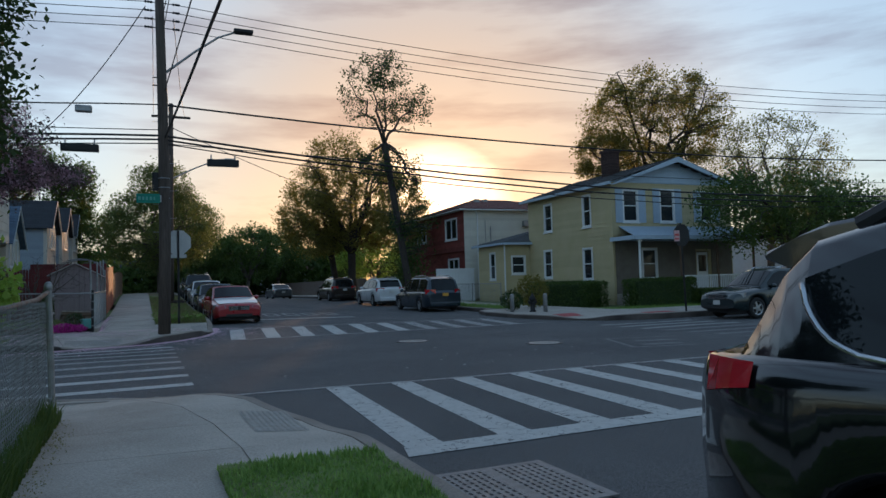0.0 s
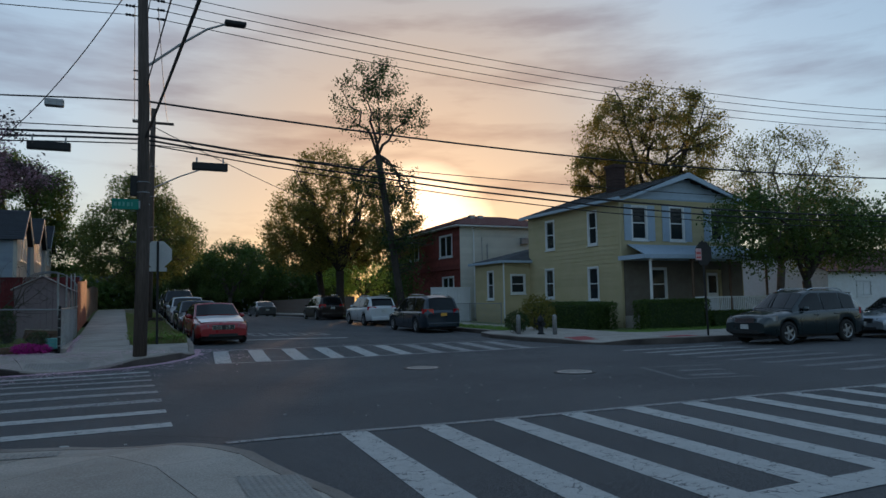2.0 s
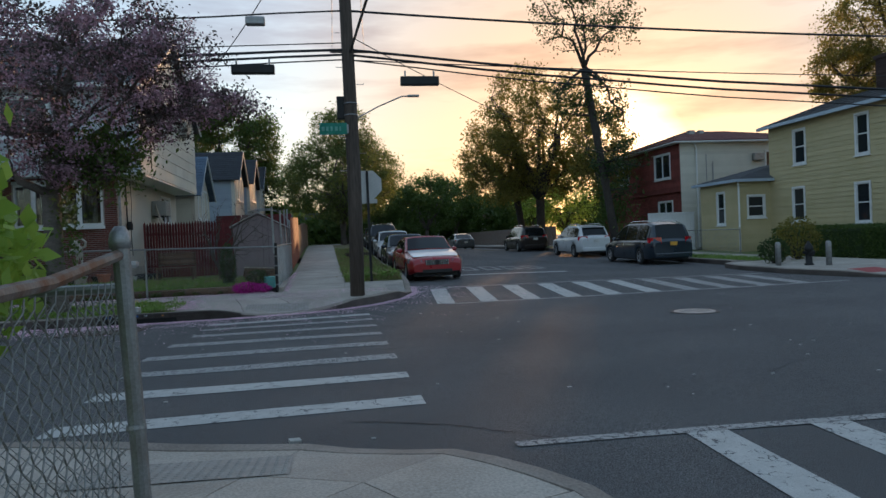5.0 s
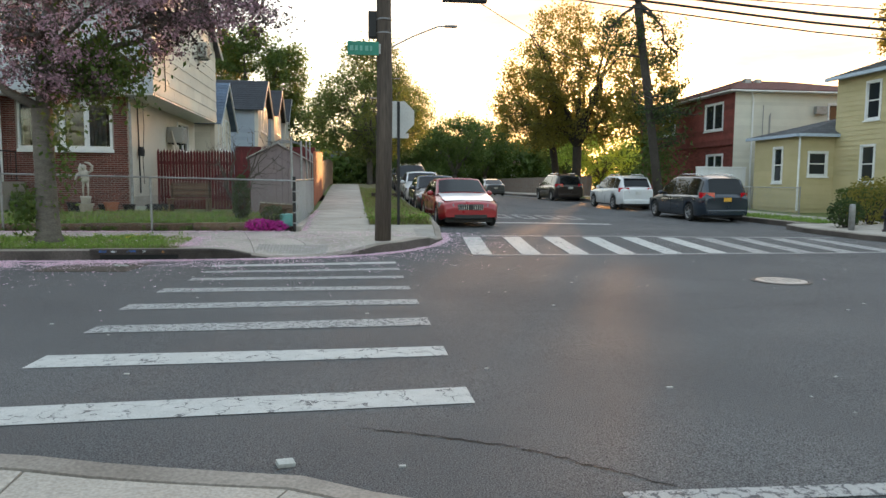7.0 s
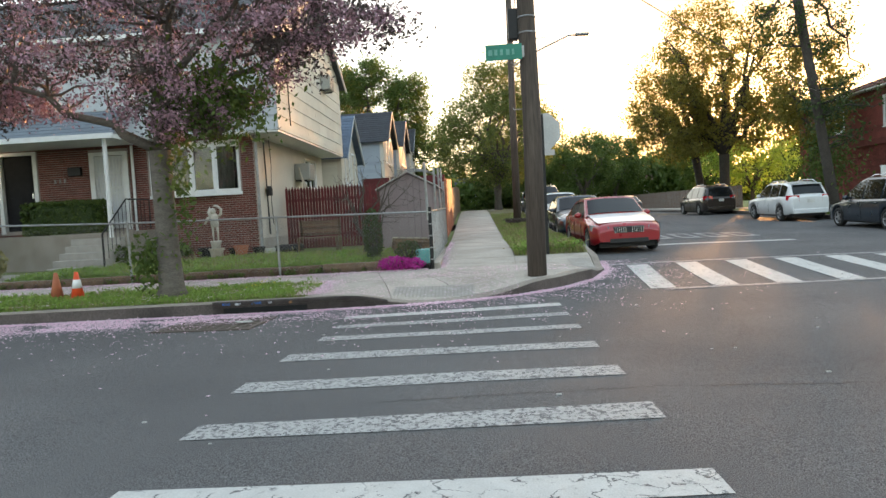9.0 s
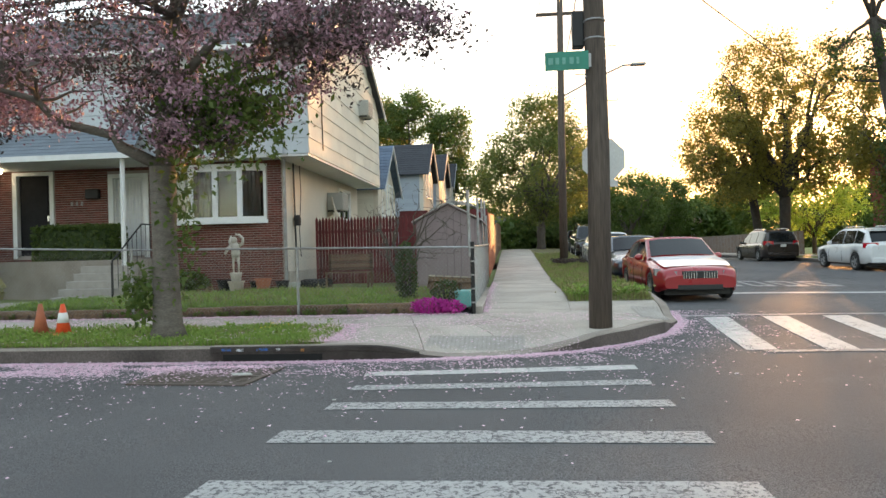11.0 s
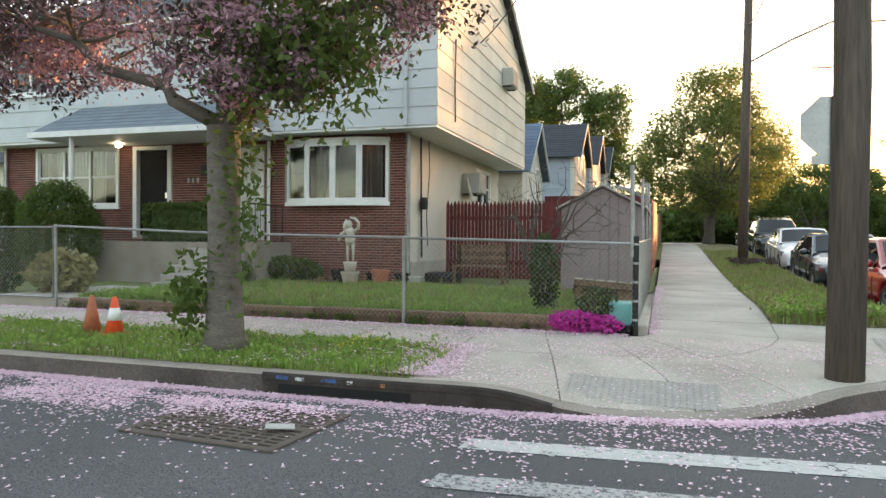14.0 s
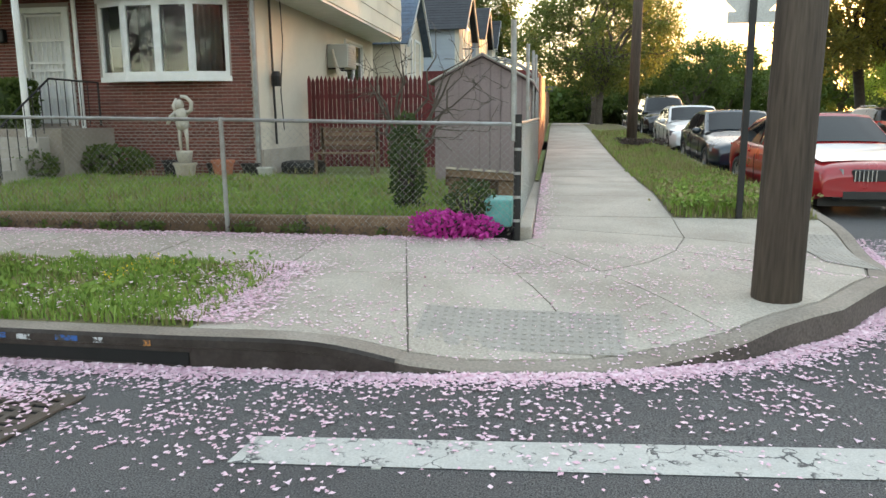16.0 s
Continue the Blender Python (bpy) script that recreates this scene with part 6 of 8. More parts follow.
NEAR_SUV = {**SUV, "chrome": True, "bumper_mat": PLASTIC_BLACK, "rear_lamp": 0.985, "rear_lamp_h": 0.09, "wrap": True, "lamp_rise": 0.018,
            "belt": [(-2.3, 1.1), (-2.2, 1.06), (-2.0, 1.08), (-1.2, 1.1), (0.9, 1.04), (2.3, 0.82)],
            "hood": [(-2.3, 1.19), (-2.25, 1.13), (-2.19, 1.115), (-2.05, 1.12), (0.8, 1.12), (1.6, 1.05), (2.15, 0.95), (2.3, 0.82)],
            "cabin": [(-2.08, 1.06), (-1.94, 1.28), (-1.87, 1.42), (-1.76, 1.52), (-1.5, 1.575), (-0.9, 1.63), (0.1, 1.64), (0.4, 1.56), (1.15, 1.06)],
            "side_glass": [(-1.76, -1.0), (-0.94, -0.1), (-0.04, 0.82)], "kick": [(-1.76, 0.26), (-1.73, 0.19), (-1.68, 0.12), (-1.6, 0.06), (-1.5, 0.025), (-1.3, 0.0)],
            "dip": [(-1.76, 0.06), (-1.5, 0.03), (-1.1, 0.0)], "rack": (-1.64, 0.2), "rack_r": 0.034, "rack_mat": PLASTIC_BLACK,
            "rear_screen": (-2.04, -1.84), "spoiler": -1.75, "wing": [(-1.5, 1.6), (-1.8, 1.575), (-1.93, 1.53), (-2.09, 1.48), (-2.1, 1.455), (-1.98, 1.42), (-1.8, 1.4)], "seams": (-0.07, 0.86, -0.97)}
vehicle("suv", "glossy black sport utility car close to the kerb", stand(3.12, 0.01, -90) @ Matrix.Scale(1.07, 4), P_BLACK, NEAR_SUV)

# ---- trees and plants ----
def leaf_quads(name, points, size, mat, parent, seed, droop=0.0, spread=0.12, label=""):
    """Many small pointed leaves round the given points, one mesh."""
    r = np.random.default_rng(seed)
    p = np.asarray(points, float)
    n = len(p)
    p = p + r.normal(0, spread, (n, 3))
    a = r.normal(0, 1, (n, 3))
    a[:, 2] -= droop
    a /= np.linalg.norm(a, axis=1)[:, None]
    b = np.cross(a, r.normal(0, 1, (n, 3)))
    b /= np.linalg.norm(b, axis=1)[:, None] + 1e-9
    s = size * r.uniform(0.6, 1.3, n)[:, None]
    v = np.stack([p - a * s, p + b * s * 0.5 - a * s * 0.1, p + a * s, p - b * s * 0.5 - a * s * 0.1], 1).reshape(-1, 3)
    me = bpy.data.meshes.new(name)
    me.vertices.add(4 * n)
    me.vertices.foreach_set("co", v.ravel())
    me.loops.add(4 * n)
    me.loops.foreach_set("vertex_index", np.arange(4 * n, dtype=np.int32))
    me.polygons.add(n)
    me.polygons.foreach_set("loop_start", np.arange(0, 4 * n, 4, dtype=np.int32))
    me.update(calc_edges=True)
    me.materials.append(mat)
    ob = new(name, me)
    ob.parent = parent
    return tagged(ob, label)


def tree(name, label, base, fork, radius, blobs, twigs, per_twig, leaf, leaf_size, seed, limbs=7, bark=None, extra=(), group="", hollow=0.45, droop=0.0, leaf_spread=0.22, category="tree", limb=0.62, shoots=False):
    """A tapered trunk, limbs that reach towards the crown's blobs (centre, radii, share), twigs off the limbs, and leaves along the twigs."""
    r = random.Random(seed)
    t = thing(name, label, category, group=group)
    base, fork = Vector(base), Vector(fork)
    bm = bmesh.new()
    mid = base.lerp(fork, 0.5) + Vector((r.uniform(-0.06, 0.06), r.uniform(-0.06, 0.06), 0)) * radius * 8
    tube(bm, [base - Vector((0, 0, 0.1)), base + (fork - base) * 0.06, base.lerp(mid, 0.5), mid, fork], [radius * 1.55, radius * 1.12, radius, radius * 0.92, radius * 0.95], 14)
    pool = [(base.lerp(fork, s / 20), radius * 0.4) for s in range(6, 20)] if shoots else []

    def inside(u):
        c, rad, _ = u
        while True:
            d = Vector([r.uniform(-1, 1) for _ in range(3)])
            if hollow < d.length < 1:
                return Vector(c) + Vector((d.x * rad[0], d.y * rad[1], d.z * rad[2]))

    shares = [b[2] for b in blobs]
    for k in range(limbs):
        c, rad, _ = blobs[0] if shoots and k < 3 else blobs[k % len(blobs)] if k < len(blobs) else r.choices(blobs, shares)[0]
        ang = k * 2.4 + r.uniform(-0.4, 0.4)
        end = Vector(c) + Vector((math.cos(ang) * rad[0] * 0.62, math.sin(ang) * rad[1] * 0.62, rad[2] * r.uniform(0.1, 0.75)))
        pts = []
        for i in range(8):
            s = i / 7
            bow = Vector((0, 0, 1)) * math.sin(s * math.pi) * 0.12 * (end - fork).length
            pts.append(fork.lerp(end, s) + bow * (1 - s) + Vector([r.uniform(-1, 1) for _ in range(3)]) * 0.05 * (end - fork).length * (0 < i))
        radii = [radius * (limb - (limb - 0.08) * (i / 7)) for i in range(8)]
        tube(bm, pts, radii, 7)
        pool += [(p, q) for p, q in zip(pts[2:], radii[2:])]
    leaves = []
    wood_pool = list(pool)
    for k in range(twigs):
        end = inside(r.choices(blobs, shares)[0])
        best = min(wood_pool if k < twigs * 0.4 else r.sample(pool, min(len(pool), 60)), key=lambda q: (q[0] - end).length + 0.6 * max(q[0].z - end.z, 0))
        p0, r0 = best
        gap = (end - p0).length
        pts = [p0.lerp(end, i / 4) + Vector([r.uniform(-1, 1) for _ in range(3)]) * 0.06 * gap * (0 < i) for i in range(5)]
        rr = min(r0 * 0.6, 0.012 + 0.02 * gap)
        tube(bm, pts, [max(rr * (1 - 0.8 * i / 4), 0.004) for i in range(5)], 4, caps=False)
        pool += [(p, rr * 0.6) for p in pts[2:]]
        for _ in range(per_twig):
            s = r.uniform(0.45, 1.05)
            leaves.append(p0.lerp(end, s))
    part("trunk", bm, bark or BARK, t, smooth=True)
    if leaves:
        leaf_quads("crown", leaves, leaf_size, leaf, t, seed, droop, leaf_spread)
    for nm, blob, count, mat, size, lab in extra:
        c, rad = blob
        pts = []
        for _ in range(count):
            d = Vector([r.gauss(0, 0.45) for _ in range(3)])
            pts.append((c[0] + d.x * rad[0], c[1] + d.y * rad[1], c[2] + d.z * rad[2]))
        leaf_quads(nm, pts, size, mat, t, seed + 5, 0.6, 0.05, lab)
    return t


# flowering cherry on the corner strip
cherry_blobs = [((-6.3, 21.9, 5.35), (4.4, 3.0, 2.0), 6), ((-2.9, 21.7, 4.75), (1.7, 1.0, 0.5), 0.8), ((-9.5, 22.0, 3.95), (1.9, 1.5, 0.75), 1.2), ((-5.3, 21.6, 3.5), (1.2, 1.1, 0.6), 0.7), ((-4.4, 21.7, 6.2), (1.8, 1.5, 1.0), 1)]
cherry = tree("cherry_tree", "flowering cherry with dusky pink blossom and a grey trunk", (-5.92, 21.9, 0.3), (-5.95, 21.9, 2.85), 0.2, cherry_blobs, 700, 64, BLOSSOM, 0.038, 11, limbs=10, bark=CHERRY_BARK, hollow=0.25, leaf_spread=0.085, limb=0.48,
              extra=[("green_shoot", ((-4.75, 21.6, 3.55), (1.0, 0.8, 0.75)), 2400, LEAF, 0.06, "fresh green leaves low in the crown"),
                     ("ivy", ((-5.55, 21.7, 2.3), (0.32, 0.3, 1.5)), 420, LEAF, 0.06, "green shoots climbing the trunk"),
                     ("basal_shoot", ((-6.25, 21.75, 0.9), (0.3, 0.3, 0.5)), 330, LEAF, 0.06, "leafy shoots at the foot of the trunk")])
r = random.Random(3)
extra_pts = []
for c, rad, share in cherry_blobs:
    for _ in range(int(80 * share)):
        d = Vector([r.uniform(-1, 1) for _ in range(3)])
        if d.length > 1 or d.z < -0.75:
            continue
        q = Vector((c[0] + d.x * rad[0], c[1] + d.y * rad[1], c[2] + d.z * rad[2]))
        size = r.uniform(0.1, 0.22)
        extra_pts += [tuple(q + Vector([r.gauss(0, size), r.gauss(0, size), r.gauss(0, size * 0.7)])) for _ in range(60)]
leaf_quads("bronze_foliage", extra_pts, 0.045, BRONZE_LEAF, cherry, 17, 0.3, 0.03, "bronze young foliage")
# the next cherry along the side street
tree("cherry_tree", "flowering cherry farther along the side street", (-15.5, 22.0, 0.3), (-15.4, 22.0, 2.4), 0.17, [((-15.0, 22, 5.2), (3.4, 2.6, 2.0), 1)], 130, 46, BLOSSOM, 0.07, 12, limbs=7)

# trees behind the near fence
tree("garden_tree", "dark leafed garden tree behind the fence", (-3.3, 7.7, 0.2), (-3.2, 7.7, 2.1), 0.1, [((-2.48, 7.7, 3.75), (1.5, 1.5, 1.55), 1)], 420, 100, LEAF_DARK, 0.042, 13, limbs=6, bark=BARK_DARK, hollow=0.1, leaf_spread=0.14)
tree("garden_shrub", "bright green young shrub leaning over the fence", (-1.6, 8.05, 0.15), (-1.6, 8.05, 0.9), 0.04, [((-1.68, 7.95, 1.62), (0.55, 0.78, 0.47), 1)], 110, 40, LEAF_LIGHT, 0.05, 14, limbs=6, category="shrub", leaf_spread=0.07)

# avenue trees
AVENUE = "street trees along the avenue"
tree("street_tree", "pear-shaped street tree in fresh leaf", (1.25, 55, 1.0), (1.25, 55, 3.2), 0.2, [((1.2, 55, 6.0), (4.3, 3.6, 3.2), 3), ((1.2, 55, 9.2), (2.3, 2.2, 1.9), 1)], 400, 80, LEAF_SPRING, 0.085, 21, group=AVENUE, leaf_spread=0.24)
tree("street_tree", "slender street tree in fresh leaf", (1.3, 63, 1.1), (1.3, 63, 3.4), 0.18, [((3.2, 63, 6.6), (3.4, 3, 3.2), 1)], 230, 75, LEAF_SPRING, 0.085, 22, group=AVENUE, leaf_spread=0.24)
tree("backyard_tree", "tall green tree behind the gabled houses", (-8.5, 68, 0.9), (-8.5, 68, 5), 0.35, [((-8.2, 68, 10.2), (5.0, 4, 4.4), 3), ((-5.0, 68, 6.6), (3.0, 3, 3.0), 1)], 430, 95, LEAF, 0.12, 23, leaf_spread=0.28)
tree("backyard_tree", "tall pale green tree behind the gabled houses", (-14.5, 70, 0.9), (-14.5, 70, 5), 0.35, [((-14, 70, 11.2), (5.5, 4, 4.5), 1)], 300, 85, LEAF_OLIVE, 0.12, 24, leaf_spread=0.28)
tree("street_tree", "broad leafy tree with twin trunks against the sunset", (16.2, 56.5, 0.55), (16.0, 56.3, 4.2), 0.34, [((15.8, 56, 9.3), (5.0, 4.2, 5.3), 4), ((12.8, 56, 6.4), (3.0, 3.0, 3.0), 1.2), ((19.3, 56.5, 6.6), (2.4, 3, 2.8), 1)], 420, 80, LEAF_OLIVE, 0.1, 25, limbs=12, bark=BARK_DARK, group=AVENUE, leaf_spread=0.24, hollow=0.3)
tree("street_tree", "leafy tree beside the twin-trunked one", (15.2, 58.5, 0.6), (14.8, 58.5, 4.5), 0.28, [((13.8, 58.5, 7.8), (3.8, 3.4, 4.2), 1)], 170, 70, LEAF_OLIVE, 0.1, 26, limbs=8, bark=BARK_DARK, group=AVENUE, leaf_spread=0.24)
tree("street_tree", "tall half-bare tree with a forked top", (15.9, 42.2, 0.35), (14.1, 41.6, 10.4), 0.22, [((13.0, 41.4, 13.4), (2.0, 1.9, 2.2), 1), ((15.6, 41.5, 12.9), (1.9, 1.8, 1.7), 1), ((14.0, 41.4, 14.9), (2.0, 1.8, 1.7), 0.9), ((14.9, 41.6, 8.6), (1.8, 1.4, 1.7), 0.7), ((13.2, 41.6, 9.0), (1.2, 1.2, 1.1), 0.3), ((16.0, 42.0, 5.4), (1.9, 1.5, 2.0), 0.8)], 330, 26, LEAF_DARK, 0.085, 27, limbs=9, bark=BARK_DARK, group=AVENUE, leaf_spread=0.16, limb=0.45, shoots=True, hollow=0.2,
     extra=[("low_shoot", ((16.3, 44.0, 2.8), (1.3, 2.2, 1.8)), 2000, LEAF, 0.1, "leafy shoots low on the trunk")])
tree("street_tree", "small leafy tree glowing in the low sun", (19.6, 61, 0.6), (19.6, 61, 1.8), 0.15, [((19.4, 61, 4.2), (4.0, 2.8, 2.6), 1)], 160, 70, LEAF_LIGHT, 0.09, 28, leaf_spread=0.24)
for i, (x, y, rx, rz) in enumerate(((12.5, 92, 5.0, 3.8), (7.0, 97, 4.0, 3.9), (3.0, 104, 4.2, 4.4), (17.5, 99, 4.2, 3.8), (25.0, 88, 4.4, 4.0))):
    tree("round_tree", "rounded dense green tree far up the street", (x, y, 0.6), (x, y, 2.6), 0.25, [((x, y, 2.2 + rz), (rx, rx * 0.85, rz), 1)], 150, 90, LEAF, 0.15, 31 + i, group="round trees up the street", leaf_spread=0.34, hollow=0.5)
tree("street_tree", "slender leafy tree beside the tall half-bare one", (16.9, 46.5, 0.4), (16.9, 46.5, 3.0), 0.13, [((17.0, 46.5, 6.6), (2.0, 1.8, 3.2), 1)], 150, 60, LEAF_OLIVE, 0.09, 29, group=AVENUE, leaf_spread=0.2)
# trees round the yellow house
tree("backyard_tree", "large airy tree with spreading limbs behind the yellow house", (41.8, 49, 0.2), (41.8, 49, 8.0), 0.5, [((42.3, 49, 15.2), (7.6, 6, 5.0), 4), ((36.5, 49, 11.5), (3.0, 3, 2.6), 1)], 620, 60, LEAF_OLIVE, 0.11, 41, limbs=14, bark=BARK_DARK, leaf_spread=0.24, hollow=0.4, limb=0.45)
tree("street_tree", "low spreading tree with dark foliage in front of the yellow house", (28.3, 24.1, 0.15), (28.3, 24.1, 2.2), 0.2, [((28.0, 24, 4.5), (5.4, 2.8, 2.0), 4), ((33.0, 24, 4.2), (3.2, 2.5, 1.6), 2)], 400, 56, LEAF, 0.085, 42, limbs=10, bark=BARK_DARK, leaf_spread=0.28, hollow=0.15)
tree("street_tree", "half-bare spring tree with sparse pale blossom", (33.2, 29.5, 0.15), (33.2, 29.4, 3.2), 0.22, [((33.4, 29, 7.6), (4.8, 3.2, 3.2), 1)], 480, 26, LEAF_OLIVE, 0.065, 43, limbs=12, leaf_spread=0.18, limb=0.4, hollow=0.2)


def far_woods(name, label, spots, seed):
    r = np.random.default_rng(seed)
    pts = []
    for x, y, w, h, n in spots:
        k = r.normal(0, 1, (n, 3))
        k /= np.linalg.norm(k, axis=1)[:, None]
        k *= r.uniform(0.55, 1.0, (n, 1))
        pts.append(np.stack([x + k[:, 0] * w, y + k[:, 1] * w * 0.7, h * 0.5 + k[:, 2] * h * 0.52], 1))
    ob = leaf_quads(name, np.concatenate(pts), 0.5, LEAF, None, seed, 0, 0.3)
    return tagged(ob, label, "trees", kind="stuff")


r = random.Random(8)
far_woods("far_trees", "distant trees closing the view up the street", [(-60 + 8 * k + r.uniform(-3, 3), r.uniform(118, 135), r.uniform(4.5, 7), r.uniform(7, 10.5), 2300) for k in range(22)], 51)
far_woods("far_trees", "low trees before the houses at the end of the street", [(-18 + 3.4 * k + r.uniform(-1, 1), r.uniform(103, 108), r.uniform(2.2, 3.4), r.uniform(5.5, 8.0), 900) for k in range(15)], 53)
# the last row stands unseen to the south, added only for reflections
far_woods("far_trees", "distant trees along the side street, with unseen ones added southward for reflections", [(r.uniform(72, 95), -40 + 9 * k + r.uniform(-3, 3), r.uniform(4.5, 6.5), r.uniform(7, 10), 420) for k in range(18)] + [(-r.uniform(75, 95), -40 + 9 * k, 6, 9, 300) for k in range(18)] + [(-80 + 10 * k, -r.uniform(55, 65), 6, 10, 260) for k in range(17)], 52)


def bush(name, label, at, radii, mat, count, size, seed, inner=None, category="bush", group=""):
    """A rounded bush: short stems and a dense uneven shell of leaves."""
    t = thing(name, label, category, pose(*at), group)
    r = random.Random(seed)
    bm = bmesh.new()
    for k in range(7):
        a = k * 0.9
        tube(bm, [(0.05 * math.cos(a), 0.05 * math.sin(a), -0.02), (radii[0] * 0.4 * math.cos(a), radii[1] * 0.4 * math.sin(a), radii[2] * 0.8), (radii[0] * 0.7 * math.cos(a), radii[1] * 0.7 * math.sin(a), radii[2] * 1.3)], [0.02, 0.014, 0.006], 5)
    part("stem", bm, BARK_DARK, t)
    pts = []
    while len(pts) < count:
        d = Vector([r.gauss(0, 1) for _ in range(3)]).normalized()
        k = r.uniform(0.5, 1.0) ** 0.5 * (1 + 0.16 * noise.noise(d * 2.3 + Vector(at)))
        pts.append((d.x * radii[0] * k, d.y * radii[1] * k, radii[2] + d.z * radii[2] * k))
    leaf_quads("foliage", pts, size, mat, t, seed, 0, 0.02)
    return t


def hedge(name, label, x0, x1, y0, y1, z0, h, seed, count):
    """A clipped hedge: leaves packed on a rounded block over a solid core in the darker leaf colour."""
    t = thing(name, label, "hedge", pose((x0 + x1) / 2, (y0 + y1) / 2, z0), "clipped hedges of the yellow house")
    w, d = (x1 - x0) / 2, (y1 - y0) / 2
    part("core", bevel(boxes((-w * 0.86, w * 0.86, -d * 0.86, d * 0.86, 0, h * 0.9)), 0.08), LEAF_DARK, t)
    r = random.Random(seed)
    pts = []
    while len(pts) < count:
        p = Vector((r.uniform(-1, 1), r.uniform(-1, 1), r.uniform(0, 1)))
        f = r.randrange(3)
        if f == 0:
            p.x = math.copysign(1, p.x) * r.uniform(0.9, 1.02)
        elif f == 1:
            p.y = math.copysign(1, p.y) * r.uniform(0.9, 1.02)
        else:
            p.z = r.uniform(0.92, 1.02)
        edge = max(abs(p.x), abs(p.y)) * p.z
        pts.append((p.x * w, p.y * d, p.z * h * (1 - 0.05 * (edge > 0.95)) + 0.03 * noise.noise((p.x * w * 2, p.y * d * 2, 0))))
    leaf_quads("foliage", pts, 0.05, LEAF, t, seed, 0, 0.02)


hedge("hedge", "clipped dark green hedge beside the yellow house", 18.7, 20.1, 27.2, 32.6, 0.2, 1.2, 61, 9000)
hedge("hedge", "clipped dark green hedge before the porch", 20.2, 23.9, 25.5, 26.3, 0.2, 1.25, 62, 6000)
hedge("hedge", "low shrub border along the porch", 24.0, 27.4, 25.6, 26.3, 0.2, 0.7, 63, 3000)
bush("bush", "loose reddish bush by the hydrant", (16.2, 27.6, 0.3), (0.75, 0.75, 0.75), LEAF_OLIVE, 1400, 0.06, 64)
bush("bush", "small dark bush at the kerb", (14.6, 26.6, 0.28), (0.5, 0.5, 0.42), LEAF_DARK, 1000, 0.05, 65)
for x, y, rr in ((-17.5, 28.3, 1.2), (-15.05, 28.2, 1.05)):
    bush("bush", "round clipped evergreen bush before the front window", (x, y, 0.5), (rr, 0.85, 1.2), LEAF, 15000, 0.045, 66, group="round bushes before the house")
hedge("hedge", "boxy dark hedge beside the porch steps", -13.25, -11.0, 29.0, 29.7, 1.45, 0.92, 67, 4200)
bush("bush", "leafy green plants under the bay window", (-9.6, 29.7, 0.5), (0.9, 0.4, 0.32), LEAF, 900, 0.08, 68)
bush("bush", "leafy plants by the steps", (-10.4, 28.6, 0.5), (0.4, 0.4, 0.3), LEAF, 500, 0.07, 69)
bush("bush", "grassy plants behind the gate", (-12.2, 25.6, 0.4), (0.7, 0.5, 0.45), GRASS_DRY, 900, 0.09, 70)
bush("bush", "dark low shrub inside the fence", (-13.9, 25.5, 0.4), (0.8, 0.5, 0.4), LEAF_DARK, 900, 0.06, 71)
bush("conifer", "small columnar conifer by the corner post", (-2.75, 25.2, 0.42), (0.22, 0.22, 0.62), LEAF_DARK, 1300, 0.04, 72, category="shrub")
bush("azalea", "bright magenta azalea at the corner of the garden", (-2.2, 24.45, 0.33), (0.36, 0.2, 0.14), AZALEA, 1300, 0.028, 73)
bush("azalea", "small magenta azalea by the fence post", (-1.78, 24.42, 0.33), (0.2, 0.16, 0.11), AZALEA, 500, 0.026, 74)
bush("bush", "dark twiggy shrub beside the azalea", (-1.95, 24.75, 0.42), (0.28, 0.25, 0.26), LEAF_DARK, 600, 0.035, 75)
bare = tree("bare_shrub", "bare branching shrub in front of the shed", (-3.3, 27.6, 0.4), (-3.3, 27.6, 0.7), 0.055, [((-3.0, 27.6, 2.0), (1.4, 0.8, 1.1), 1)], 190, 0, LEAF, 0.05, 44, limbs=12, category="shrub")


# grass
def grass_patch(name, label, area, count, height, mat, seed, ground_at):
    """Blades over an area; area(r) draws one (x, y)."""
    r = random.Random(seed)
    v, f = [], []
    for _ in range(count):
        x, y = area(r)
        clump = 0.55 + 0.75 * max(noise.noise((x * 1.7, y * 1.7, seed)) + 0.35, 0)
        h = height * r.uniform(0.5, 1.25) * clump
        z = ground_at(x, y)
        a = r.uniform(0, math.tau)
        w = 0.006 + 0.004 * r.random()
        dx, dy = math.cos(a), math.sin(a)
        lean = r.uniform(0.1, 0.7) * h
        n = len(v)
        v += [(x - dy * w, y + dx * w, z - 0.01), (x + dy * w, y - dx * w, z - 0.01), (x + dx * lean * 0.4 + dy * w * 0.7, y + dy * lean * 0.4 - dx * w * 0.7, z + h * 0.6), (x + dx * lean * 0.4 - dy * w * 0.7, y + dy * lean * 0.4 + dx * w * 0.7, z + h * 0.6), (x + dx * lean, y + dy * lean, z + h)]
        f += [(n, n + 1, n + 2, n + 3), (n + 3, n + 2, n + 4)]
    return tagged(raw(name, v, f, mat), label, "grass", kind="stuff")


def rect(x0, x1, y0, y1):
    return lambda r: (r.uniform(x0, x1), r.uniform(y0, y1))


